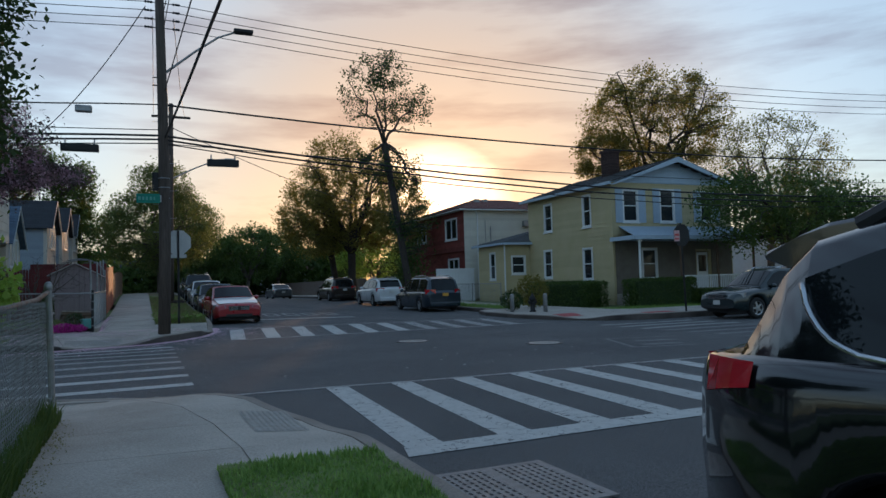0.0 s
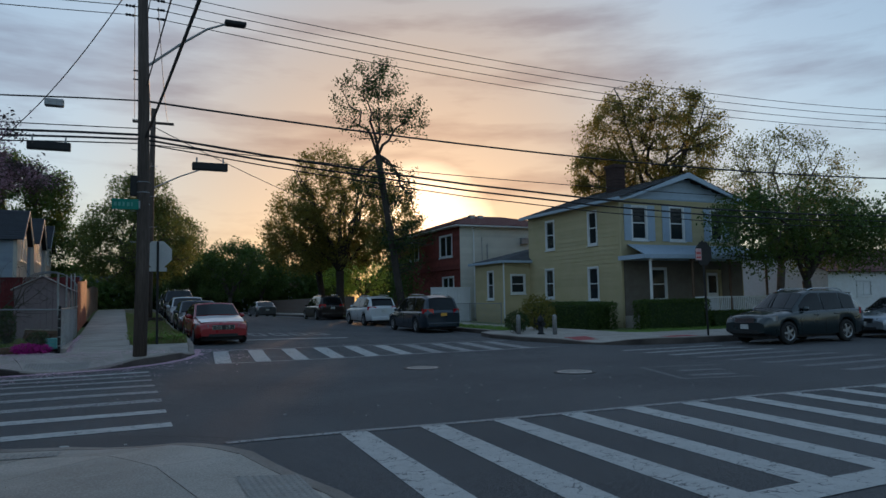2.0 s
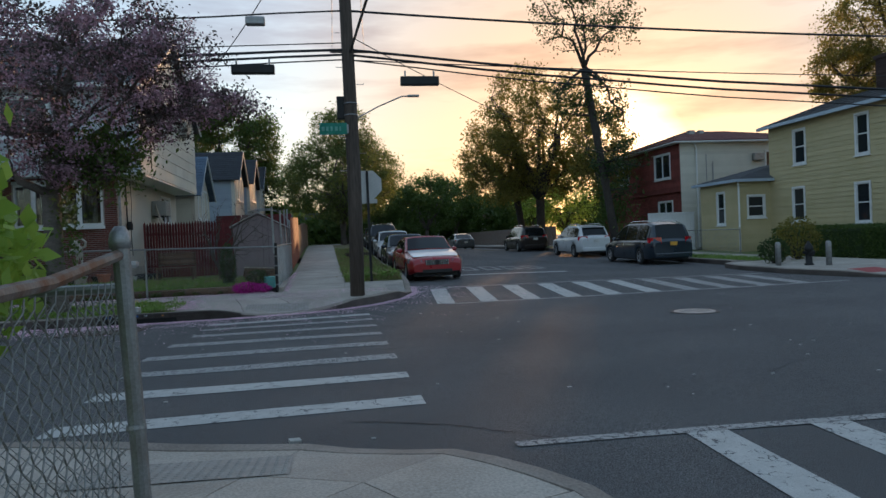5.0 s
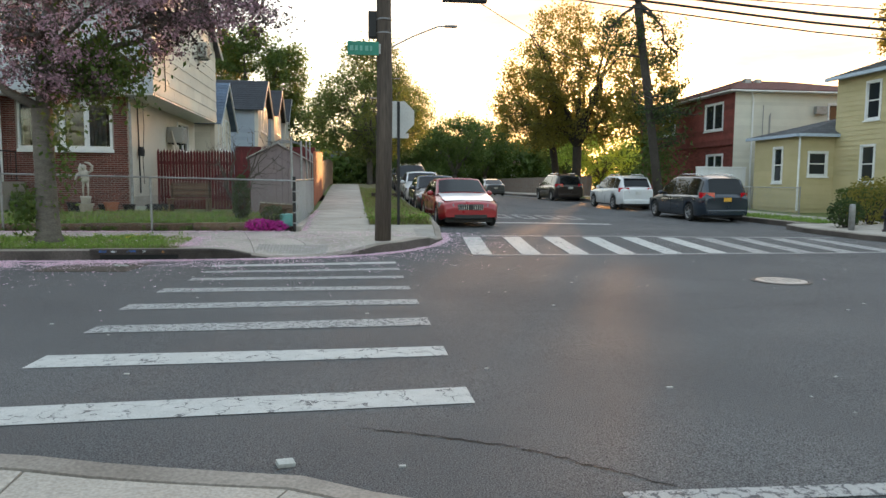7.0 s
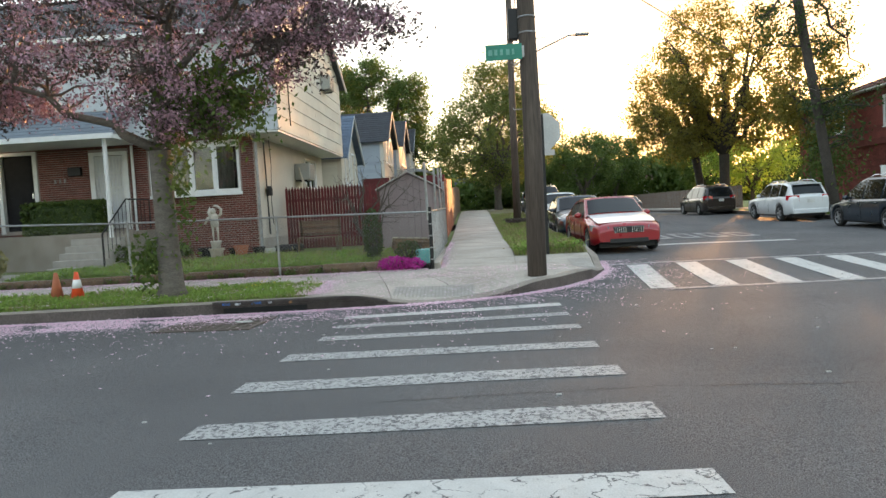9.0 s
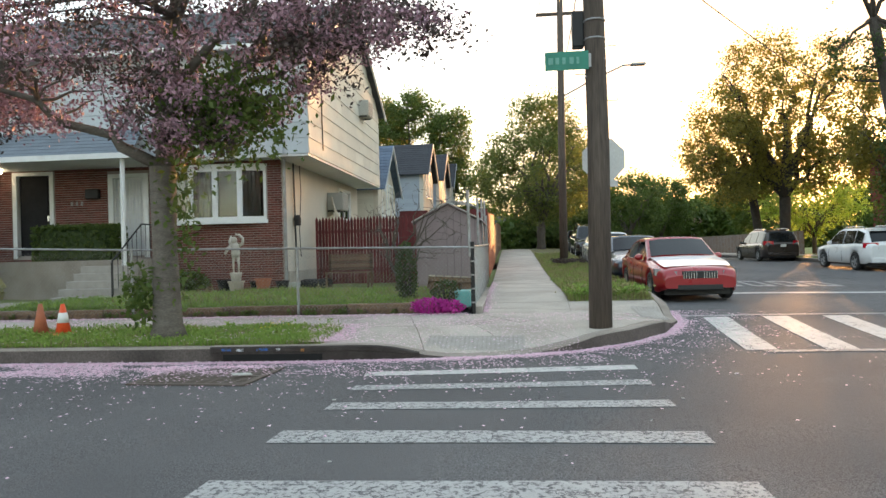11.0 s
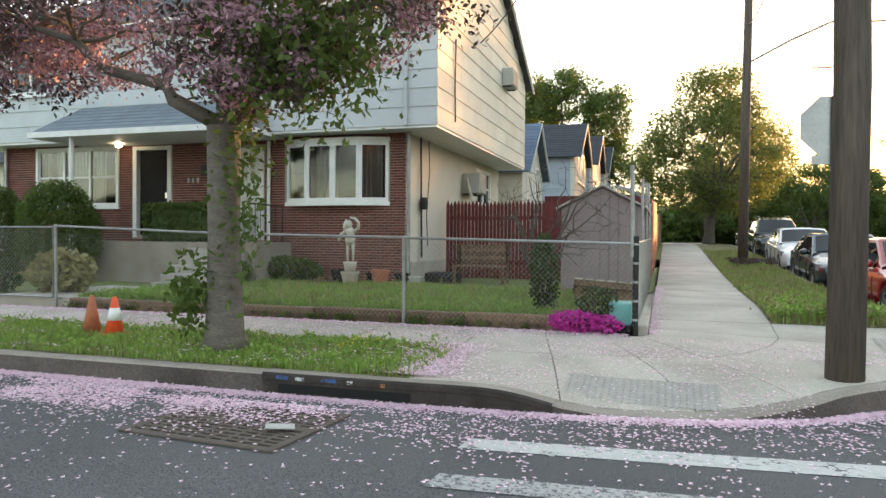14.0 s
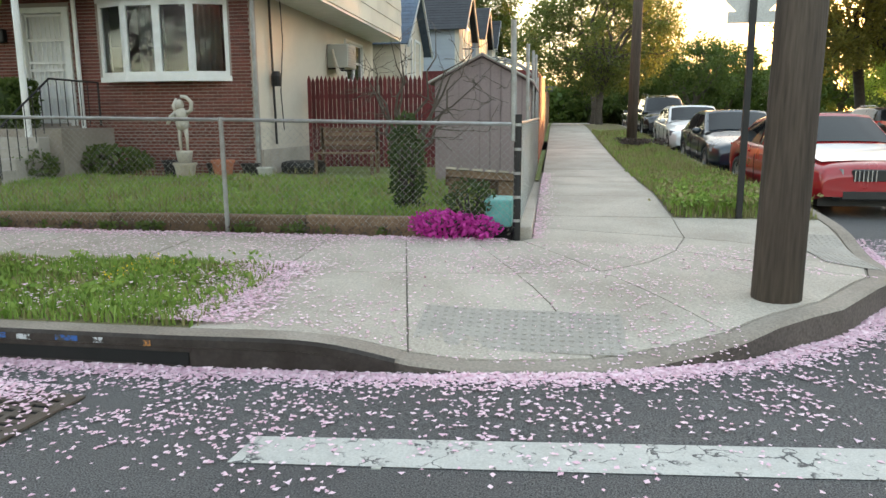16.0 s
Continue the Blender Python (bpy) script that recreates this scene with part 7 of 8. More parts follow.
def turf_sheet(name, label, x0, x1, y0, y1, height, lift=0.0, mat=None):
    nx, ny = max(2, int((x1 - x0) / 0.4)), max(2, int((y1 - y0) / 0.4))
    bm = sheet(bmesh.new(), [[(x0 + (x1 - x0) * i / nx, y0 + (y1 - y0) * j / ny, height(x0 + (x1 - x0) * i / nx, y0 + (y1 - y0) * j / ny) + lift + 0.02 * noise.noise((i * 0.7, j * 0.7, x0))) for i in range(nx + 1)] for j in range(ny + 1)])
    return single(name, bm, mat or TURF, label, "lawn", kind="structure")


def strip_edge(r):
    """The corner strip's ragged east end."""
    while True:
        x, y = r.uniform(-16, -3.35), r.uniform(21.26, 22.95)
        if x < -3.5 - 0.5 * abs(noise.noise((y * 3, 0, 0))) or r.random() < 0.3:
            return x, y


turf_sheet("verge", "grass verge of the side street", -45, -3.42, 21.24, 22.8, nw_z, -0.005, DRY_TURF)
turf_sheet("verge", "grass verge along the avenue", 0.42, 2.08, 25.95, 60, nw_z, 0.0, DRY_TURF)
turf_sheet("verge", "grass verge by the near kerb", 0.5, 1.72, 1.2, 5.45, sw_z, 0.03)
turf_sheet("verge", "grass verge behind the parked cars", 15.15, 16.2, 28.6, 60, ne_z, 0.0)
grass_patch("grass", "green weedy grass on the corner verge", strip_edge, 30000, 0.085, GRASS, 81, nw_z)
grass_patch("grass", "dry grass tufts on the corner verge", strip_edge, 12000, 0.08, GRASS_DRY, 82, nw_z)
grass_patch("grass", "rough grass on the avenue verge", rect(0.42, 2.08, 25.95, 46), 8000, 0.15, GRASS, 83, nw_z)
grass_patch("grass", "dry grass on the avenue verge", rect(0.42, 2.08, 25.95, 46), 20000, 0.15, GRASS_DRY, 84, nw_z)
grass_patch("grass", "lush grass by the near kerb", rect(0.5, 1.72, 1.5, 5.5), 19000, 0.075, GRASS, 85, sw_z)
grass_patch("grass", "tall weeds along the near fence", rect(-1.25, -0.78, 0.0, 8.3), 9000, 0.24, LEAF, 86, lambda x, y: 0.2)
grass_patch("grass", "grass on the far verge", rect(15.15, 16.2, 28.6, 44), 5000, 0.12, GRASS, 87, ne_z)
LAWN_Z = 0.46


def weeds(name, label, draw, clumps, per, size, mat, seed):
    """Leafy weed clumps: leaves fanned out of single crowns."""
    r = random.Random(seed)
    pts = []
    for _ in range(clumps):
        x, y, z = draw(r)
        k = r.uniform(0.5, 1.5)
        for _ in range(per):
            a, d = r.uniform(0, math.tau), abs(r.gauss(0, 0.07)) * k
            pts.append((x + d * math.cos(a), y + d * math.sin(a), z + r.uniform(0.0, 0.09) * k))
    ob = leaf_quads(name, pts, size, mat, None, seed, -0.6, 0.012)
    return tagged(ob, label, "weeds", kind="stuff")


def verge_spot(r):
    x, y = strip_edge(r)
    return x, y, nw_z(x, y)


weeds("weeds", "leafy weeds in the corner verge", verge_spot, 420, 30, 0.028, GRASS, 101)
weeds("weeds", "leafy weeds spread over the front lawn", lambda r: (r.uniform(-11, -1.7), r.uniform(24.9, 29.4), LAWN_Z + 0.03), 330, 26, 0.04, GRASS, 110)
weeds("weeds", "leafy weeds along the timber edging", lambda r: (r.uniform(-11, -1.6), 24.5 + r.uniform(-0.06, 0.03), 0.34), 34, 30, 0.03, LEAF, 102)
weeds("weeds", "leafy weeds along the lawn edge", lambda r: (r.uniform(-11, -1.6), 24.82 + abs(r.gauss(0, 0.15)), LAWN_Z), 120, 26, 0.03, GRASS, 103)
weeds("weeds", "brown leaf litter at the fence foot", lambda r: (r.uniform(-11, -1.6), 24.52 + r.uniform(-0.08, 0.05), 0.33), 90, 12, 0.02, BRONZE_LEAF, 104)
weeds("dandelions", "yellow dandelions on the verge", lambda r: (r.uniform(-5.6, -4.2), r.uniform(21.8, 22.7), nw_z(-5, 22.2) + 0.08), 5, 12, 0.014, leaf_material("dandelion_yellow", (0.75, 0.5, 0.02), (0.85, 0.65, 0.05), 0.1), 105)
weeds("weeds", "leafy weeds on the avenue verge", lambda r: (r.uniform(0.45, 2.05), 26 + 16 * r.random() ** 1.6, nw_z(1, 28) + 0.02), 260, 30, 0.035, GRASS, 106)
weeds("weeds", "dry brown weeds on the avenue verge", lambda r: (r.uniform(0.4, 2.0), 26 + 16 * r.random() ** 1.6, nw_z(1, 28) + 0.04), 160, 24, 0.035, GRASS_DRY, 108)
weeds("weeds", "dry leaf litter along the near fence", lambda r: (-0.74 + abs(r.gauss(0, 0.05)), r.uniform(2.5, 8.0), sw_z(-0.7, 5.0) - 0.02), 110, 9, 0.009, GRASS_DRY, 109)
weeds("weeds", "dark shrubby weeds by the second pole", lambda r: (r.uniform(0.9, 1.9), r.uniform(37, 40.5), nw_z(1.4, 39) + 0.1), 40, 60, 0.04, BRONZE_LEAF, 107)
turf_sheet("lawn", "weedy raised front lawn", -13.0, -1.5, 24.75, 30.5, lambda x, y: LAWN_Z)
grass_patch("grass", "weedy lawn grass in the raised front garden", rect(-11.0, -1.6, 24.8, 29.6), 60000, 0.15, GRASS, 88, lambda x, y: LAWN_Z)
grass_patch("grass", "tall tufts in the front garden", lambda r: ((-9.5 + 8 * r.random(), 24.8 + 4.6 * r.random())), 5000, 0.24, GRASS_DRY, 89, lambda x, y: LAWN_Z)
turf_sheet("lawn", "front lawn of the yellow house", 17.7, 40, 23.4, 28.1, lambda x, y: 0.2)
turf_sheet("lawn", "side lawn of the yellow house", 17.7, 21.1, 28.1, 41, lambda x, y: 0.22 + 0.12 * step01((y - 28) / 12))
grass_patch("grass", "lawn grass before the yellow house", rect(17.8, 26, 23.5, 25.4), 7000, 0.09, GRASS, 90, lambda x, y: 0.2)
turf_sheet("yard", "yard behind the near fence", -40, -0.98, -30, 8.35, lambda x, y: 0.17)
turf_sheet("yard", "side yard of the brick house", -6.9, -1.3, 30.5, 41, lambda x, y: LAWN_Z + 0.015 * (y - 30))
turf_sheet("yard", "yards of the gabled houses", -30, -1.27, 41, 110, lambda x, y: nw_z(-1.3, y) - 0.02)
turf_sheet("yard", "yard beyond the garden gate", -45, -13.0, 24.5, 60, lambda x, y: 0.42 + 0.01 * (y - 24))
turf_sheet("yard", "yards east of the avenue", 17.62, 70, 41, 110, lambda x, y: ne_z(18, y) - 0.02)

# ---- poles, wires, fences and street furniture ----
def chain_link(bm, a, b, z0, z1, pitch=0.06, wire=0.0022, sides=3):
    """Crossing slanted wires between two posts (x, y), each bent a little at the crossings."""
    a, b = Vector((*a, 0)), Vector((*b, 0))
    length = (b - a).length
    d = (b - a) / length
    nrm = Vector((-d.y, d.x, 0))
    h = z1 - z0
    k = -int(h / pitch) - 1
    while k * pitch < length:
        for s in (1, -1):
            u0 = k * pitch
            p0, p1 = (u0, 0.0), (u0 + h, h)
            if p0[0] < 0:
                p0 = (0.0, -u0)
            if p1[0] > length:
                p1 = (length, length - u0)
            if p1[1] - p0[1] > 0.02:
                pts = []
                for u, w in (p0, p1):
                    uu = u if s > 0 else length - u
                    pts.append(a + d * uu + nrm * 0.004 * s + Vector((0, 0, z0 + w)))
                tube(bm, pts, wire, sides, caps=False)
        k += 1
    return bm


def woven_link(bm, a, b, z0, z1, pitch=0.075, wire=0.0028):
    """Upright zigzag wires that hook into one another: the near fence's mesh."""
    a, b = Vector((*a, 0)), Vector((*b, 0))
    length = (b - a).length
    d = (b - a) / length
    nrm = Vector((-d.y, d.x, 0))
    n = int(length / (pitch / 2))
    rows = int((z1 - z0) / (pitch / 2))
    for i in range(n):
        u = i * pitch / 2
        pts = []
        for j in range(rows + 1):
            off = (j + i) % 2
            uu = u + (pitch / 2 + 0.003) * off
            sag = 0.012 * noise.noise((u * 2, j * 0.3, 5))
            pts.append(a + d * uu + nrm * (0.004 * (-1) ** j + sag) + Vector((0, 0, z0 + j * pitch / 2 + 0.01 * noise.noise((u * 3, j * 0.2, 1)))))
        tube(bm, pts, wire, 4, caps=False)
        if i % 2 == 0:
            top = pts[-1]
            tube(bm, [top, top + Vector((0, 0, 0.035)) + d * 0.008], wire, 4, caps=False)
    return bm


# near fence beside the walker
nf = thing("chain_link_fence", "sagging galvanised chain-link fence with a rusty top rail", "fence")
part("mesh", woven_link(bmesh.new(), (-0.93, 1.2), (-0.9, 8.2), 0.24, 1.42), NEAR_WIRE, nf, "twisted wire mesh")
part("top_rail", tube(bmesh.new(), [(-0.94, -2.0, 1.38), (-0.94, 1.5, 1.4), (-0.94, 4.0, 1.37), (-0.93, 6.0, 1.41), (-0.91, 7.6, 1.46), (-0.89, 8.22, 1.53)], 0.022, 8), RUSTY, nf, "rusty top rail")
post = part("post", tube(bmesh.new(), [(-0.86, 8.34, 0.1), (-0.87, 8.3, 0.8), (-0.885, 8.24, 1.56)], 0.033, 12), GALV, nf)
part("post_cap", lathe(bmesh.new(), [(0.04, 0), (0.042, 0.03), (0.036, 0.06), (0.018, 0.085)], 12, (-0.886, 8.24, 1.555)), GALV, nf, smooth=True)
for z in (0.42, 0.85, 1.3, 1.48):
    part("band", lathe(bmesh.new(), [(0.037, 0), (0.039, 0.01), (0.037, 0.025)], 12, (-0.873, 8.29, z)), GALV, nf)
for y in (-1.5, 1.1, 4.6):
    part("post", tube(bmesh.new(), [(-0.98, y, 0.1), (-0.98, y, 1.42)], 0.025, 10), GALV, nf)
part("mesh", chain_link(bmesh.new(), (-6.5, 8.42), (-0.95, 8.42), 0.24, 1.35), GALV_DULL, nf, "twisted wire mesh of the return")
part("top_rail", tube(bmesh.new(), [(-6.5, 8.42, 1.38), (-0.9, 8.38, 1.4)], 0.02, 8), GALV, nf)

# front garden fence of the brick house
gf = thing("chain_link_fence", "low galvanised chain-link fence round the front garden", "fence")
top = [(-20, 1.78), (-13.4, 1.74), (-11.2, 1.74), (-7.95, 1.63), (-4.7, 1.58), (-1.42, 1.52)]
for x, z in top[2:5] + [(-16.5, 1.76), (-20, 1.78)]:
    part("post", tube(bmesh.new(), [(x, 24.52, 0.25), (x, 24.5, z + 0.03)], 0.026, 10), GALV, gf)
part("top_rail", tube(bmesh.new(), [(x, 24.5, z) for x, z in top[2:]], 0.02, 8), GALV, gf)
part("top_rail", tube(bmesh.new(), [(x, 24.5, z) for x, z in top[:2]], 0.02, 8), GALV, gf)
for (xa, za), (xb, zb) in zip(top[2:], top[3:]):
    part("mesh", chain_link(bmesh.new(), (xa, 24.47), (xb, 24.47), 0.42, min(za, zb) - 0.01, 0.075, 0.0013), GALV_DULL, gf)
part("mesh", chain_link(bmesh.new(), (-20, 24.47), (-13.4, 24.47), 0.45, 1.72, 0.075, 0.0013), GALV_DULL, gf)
corner = part("corner_post", tube(bmesh.new(), [(-1.42, 24.5, 0.25), (-1.42, 24.5, 1.62)], 0.04, 12), BLACK_METAL, gf, "black painted corner post")
part("extension_pipe", tube(bmesh.new(), [(-1.46, 24.5, 1.35), (-1.48, 24.5, 2.56)], 0.03, 10), GALV, gf, "tall bare pipe strapped to the corner post")
for z in (0.5, 0.75, 1.0, 1.25, 1.5):
    part("band", lathe(bmesh.new(), [(0.046, 0), (0.046, 0.03)], 12, (-1.42, 24.5, z)), GALV, gf)
gate = thing("garden_gate", "double chain-link garden gate", "gate")
for x0, x1 in ((-13.35, -12.85), (-12.75, -11.25)):
    part("gate_frame", tube(bmesh.new(), [(x0, 24.5, 0.5), (x0, 24.5, 1.72), (x1, 24.5, 1.72), (x1, 24.5, 0.5), (x0, 24.5, 0.5)], 0.02, 8), GALV, gate)
    part("mesh", chain_link(bmesh.new(), (x0, 24.5), (x1, 24.5), 0.5, 1.7, 0.075, 0.002), GALV_DULL, gate)
for x in (-13.45, -12.8):
    part("gate_post", tube(bmesh.new(), [(x, 24.52, 0.25), (x, 24.52, 1.85)], 0.032, 10), GALV, gate)
sf = thing("chain_link_fence", "chain-link fence along the avenue with tall leaning posts", "fence")
part("mesh", chain_link(bmesh.new(), (-1.4, 24.55), (-1.4, 33.0), 0.44, 1.55, 0.075, 0.0016), BRIGHT_WIRE, sf)
part("footing", bevel(boxes((-1.46, -1.262, 24.62, 33.1, 0.1, 0.43)), 0.01), CONCRETE, sf, "low concrete footing")
part("top_rail", tube(bmesh.new(), [(-1.4, 24.5, 1.53), (-1.4, 33.0, 1.62)], 0.02, 8), GALV, sf)
for y, z in ((27.3, 2.62), (29.6, 2.75), (31.5, 2.85), (33.0, 2.5)):
    part("post", tube(bmesh.new(), [(-1.42, y, 0.25), (-1.44, y + 0.05, z)], 0.028, 10), GALV, sf)

# timber edging boards of the raised lawn
edging = thing("timber_edging", "weathered brown timber edging of the raised lawn", "edging")
x = -11.0
while x < -2.4:
    w = min(2.4, -2.4 - x)
    part("sleeper", bevel(boxes((x + 0.01, x + w - 0.01, 24.58, 24.75, 0.28, 0.5 + 0.015 * math.sin(x * 3))), 0.015), TIMBER, edging)
    x += 2.4
single("garden_path", boxes((-12.75, -10.3, 24.6, 27.4, 0.3, 0.485)), CONCRETE, "pale concrete garden path to the steps", "path", kind="structure")

# red picket fence and side fences
rf = thing("picket_fence", "dark red wooden picket fence beside the house", "fence")
x = -6.85
r = random.Random(2)
while x < -3.0:
    h = 2.62 + r.uniform(-0.03, 0.03)
    bm = bmesh.new()
    prism(bm, [(x, 0.5), (x + 0.088, 0.5), (x + 0.088, h - 0.12), (x + 0.044, h), (x, h - 0.12)], "y", 33.38 + r.uniform(-0.008, 0.008), 33.405)
    part("picket", bm, RED_FENCE, rf)
    x += 0.102
for z in (0.9, 2.1):
    part("rail", boxes((-6.85, -3.0, 33.41, 33.46, z, z + 0.1)), RED_FENCE, rf)
of = thing("board_fence", "orange stained board fence along the pavement", "fence")
y = 33.3
while y < 41:
    part("board", boxes((-1.42, -1.395, y, y + 0.14, nw_z(-1.3, y), nw_z(-1.3, y) + 2.0 + r.uniform(-0.02, 0.02))), ORANGE_FENCE, of)
    y += 0.15
df = thing("board_fence", "dark board fence beyond the orange one", "fence")
y = 41.2
while y < 60:
    part("board", boxes((-1.42, -1.395, y, y + 0.28, nw_z(-1.3, y) - 0.1, nw_z(-1.3, y) + 1.6)), TIMBER, df)
    y += 0.3
bf = thing("back_fence", "dark red back fence panels behind the shed", "fence")
for k in range(3):
    part("panel", boxes((-4.6 + 1.05 * k, -3.6 + 1.05 * k, 36.2, 36.25, 0.6, 2.9)), RED_FENCE, bf)

# garden shed
shed = thing("garden_shed", "mauve panelled metal garden shed with a gabled end", "shed")
part("gable_end", prism(bmesh.new(), [(-3.05, 0.4), (-1.5, 0.4), (-1.5, 2.2), (-2.25, 2.6), (-3.05, 2.2)], "y", 29.0, 29.06), SHED_PAINT, shed)
for k in range(9):
    xx = -3.0 + 0.175 * k
    zt = 2.18 + 0.38 * (1 - abs(xx + 2.25) / 0.78)
    part("rib", boxes((xx, xx + 0.02, 28.985, 29.0, 0.42, max(zt, 2.1))), SHED_PAINT, shed)
part("side_wall", boxes((-1.56, -1.5, 29.06, 32.6, 0.4, 2.2), (-3.05, -2.99, 29.06, 32.6, 0.4, 2.2)), SHED_PAINT, shed)
bm = bmesh.new()
prism(bm, [(-3.15, 2.17), (-2.25, 2.62), (-1.4, 2.17), (-1.4, 2.21), (-2.25, 2.67), (-3.15, 2.21)], "y", 28.93, 32.7)
part("roof", bm, SHED_PAINT, shed)
part("edge_trim", tube(bmesh.new(), [(-3.15, 28.92, 2.2), (-2.25, 28.92, 2.66), (-1.4, 28.92, 2.2)], 0.015, 6), CURTAIN, shed)
hoop = thing("hoop_frame", "pale metal hoop frame behind the shed", "frame")
for k in range(4):
    pts = [(-2.5 + 1.0 * math.cos(a), 34.2 + 0.5 * k, 2.3 + 0.75 * math.sin(a)) for a in [math.pi * i / 12 for i in range(13)]]
    part("hoop", tube(bmesh.new(), [(pts[0][0], pts[0][1], 0.5)] + pts + [(pts[-1][0], pts[-1][1], 0.5)], 0.015, 6), GALV, hoop)

# corner utility pole
POLE = Vector((0.66, 22.72, 0.12))
pole = thing("utility_pole", "tall weathered wooden utility pole with a street lamp", "utility pole")
part("shaft", tube(bmesh.new(), [POLE + Vector((-0.06, -0.27, 0)), POLE + Vector((-0.01, -0.17, 3)), POLE + Vector((-0.04, -0.04, 7)), POLE + Vector((-0.14, 0, 12.2))], [0.175, 0.165, 0.145, 0.12], 16), POLE_WOOD, pole, smooth=True)
for z in (4.05, 4.3, 4.62, 4.9):
    part("steel_band", lathe(bmesh.new(), [(0.163, 0), (0.168, 0.012), (0.163, 0.025)], 16, (POLE.x - 0.02, POLE.y - 0.12, z)), GALV, pole)
bm = bmesh.new()
for k in range(9):
    s = 1 if k % 2 else -1
    z = 3.3 + 0.42 * k
    tube(bm, [(POLE.x + 0.15 * s, POLE.y, z), (POLE.x + 0.32 * s, POLE.y, z), (POLE.x + 0.32 * s, POLE.y, z + 0.03)], 0.008, 5)
tagged(part("climbing_step", bm, GALV, pole), kind="stuff")
part("equipment_box", bevel(boxes((POLE.x - 0.35, POLE.x - 0.17, POLE.y - 0.1, POLE.y + 0.1, 4.55, 5.1)), 0.015), BLACK_METAL, pole)
arm = part("lamp_arm", tube(bmesh.new(), [(POLE.x, POLE.y, 8.15), (POLE.x + 0.9, POLE.y - 0.1, 8.9), (POLE.x + 1.6, POLE.y - 0.2, 9.4), (POLE.x + 2.1, POLE.y - 0.25, 9.6)], [0.04, 0.036, 0.032, 0.03], 8), GALV_DULL, pole)
part("lamp_head", bevel(boxes((POLE.x + 2.05, POLE.x + 2.65, POLE.y - 0.4, POLE.y - 0.1, 9.58, 9.7)), 0.04, 2), BLACK_METAL, pole, "cobra-head street lamp")
for z, n in ((10.35, 4),):
    for k in range(n):
        zz = z - 0.26 * k
        bm = tube(bmesh.new(), [(POLE.x - 0.5, POLE.y, zz), (POLE.x + 0.42, POLE.y, zz)], 0.014, 6)
        for x in (-0.5, -0.42, -0.34, 0.3, 0.38, 0.44):
            lathe(bm, [(0.03, -0.03), (0.045, 0.0), (0.03, 0.03)], 8, (POLE.x + x, POLE.y, zz))
        part("insulator_arm", bm, BLACK_METAL, pole)
for z in (8.02, 7.78):
    part("bolt", tube(bmesh.new(), [(POLE.x - 0.32, POLE.y, z), (POLE.x, POLE.y, z)], 0.02, 6), BLACK_METAL, pole)

sign = thing("street_sign", "green street name sign fixed to the pole", "sign")
part("blade", bevel(boxes((-0.13, 0.52, 22.4, 22.415, 4.14, 4.42)), 0.004), SIGN_GREEN, sign)
for k, w in enumerate((0.09, 0.07, 0.06, 0.08, 0.05)):
    part("letter_bar", boxes((-0.08 + 0.105 * k, -0.08 + 0.105 * k + w * 0.8, 22.394, 22.4, 4.23, 4.33)), material("sign_lettering", (0.12, 0.34, 0.28), 0.5, bump=0) if k == 0 else bpy.data.materials["sign_lettering"], sign)
part("clamp", boxes((0.42, 0.56, 22.415, 22.45, 4.18, 4.38)), GALV, sign)

stop = thing("stop_sign", "stop sign seen from its grey aluminium back", "sign")
oct_pts = [(1.17 + 0.45 * math.cos(math.pi / 8 + k * math.pi / 4), 3.2 + 0.45 * math.sin(math.pi / 8 + k * math.pi / 4)) for k in range(8)]
part("plate", prism(bmesh.new(), oct_pts, "y", 25.96, 25.975), SIGN_BACK, stop)
part("face", prism(bmesh.new(), [(1.17 + (x - 1.17) * 0.97, 3.2 + (z - 3.2) * 0.97) for x, z in oct_pts], "y", 25.975, 25.979), LAMP_RED, stop, "red front face")
part("supplementary_plate", bevel(boxes((0.9, 1.44, 25.962, 25.974, 2.66, 2.79)), 0.003), SIGN_BACK, stop, "small aluminium plate below")
bm = bmesh.new()
prism(bm, [(1.135, 25.9), (1.205, 25.9), (1.205, 25.95), (1.185, 25.95), (1.185, 25.915), (1.155, 25.915), (1.155, 25.95), (1.135, 25.95)], "z", 0.2, 3.6)
part("post", bm, BLACK_METAL, stop, "dark punched steel post")
for z in (2.95, 3.45):
    part("bolt", lathe(bmesh.new(), [(0.02, 0), (0.02, 0.012)], 8, (1.17, 25.93, z)), GALV, stop)

ne = thing("traffic_sign", "black backed round-top sign on a tilted post by the kerb", "sign")
part("post", tube(bmesh.new(), [(18.62, 20.5, 0.1), (18.52, 20.5, 3.5)], 0.035, 8), BLACK_METAL, ne)
part("plate", prism(bmesh.new(), [(18.52 + 0.4 * math.cos(math.pi / 8 + k * math.pi / 4), 3.05 + 0.44 * math.sin(math.pi / 8 + k * math.pi / 4)) for k in range(8)], "y", 20.45, 20.462), BLACK_METAL, ne)
part("notice", boxes((18.14, 18.4, 20.43, 20.438, 2.82, 3.22)), material("pale_red_notice", (0.6, 0.4, 0.4), 0.6, bump=0), ne, "small white and red notice")
bm = boxes((18.17, 18.37, 20.424, 20.43, 3.02, 3.1), (18.17, 18.37, 20.424, 20.43, 2.88, 2.94))
part("letter_bar", bm, material("notice_red", (0.5, 0.08, 0.08), 0.6, bump=0), ne)

# second pole up the avenue
pole2 = thing("utility_pole", "grey wooden utility pole with a lamp arm up the avenue", "utility pole")
P2 = Vector((1.45, 41.0, nw_z(1.45, 41.0) - 0.05))
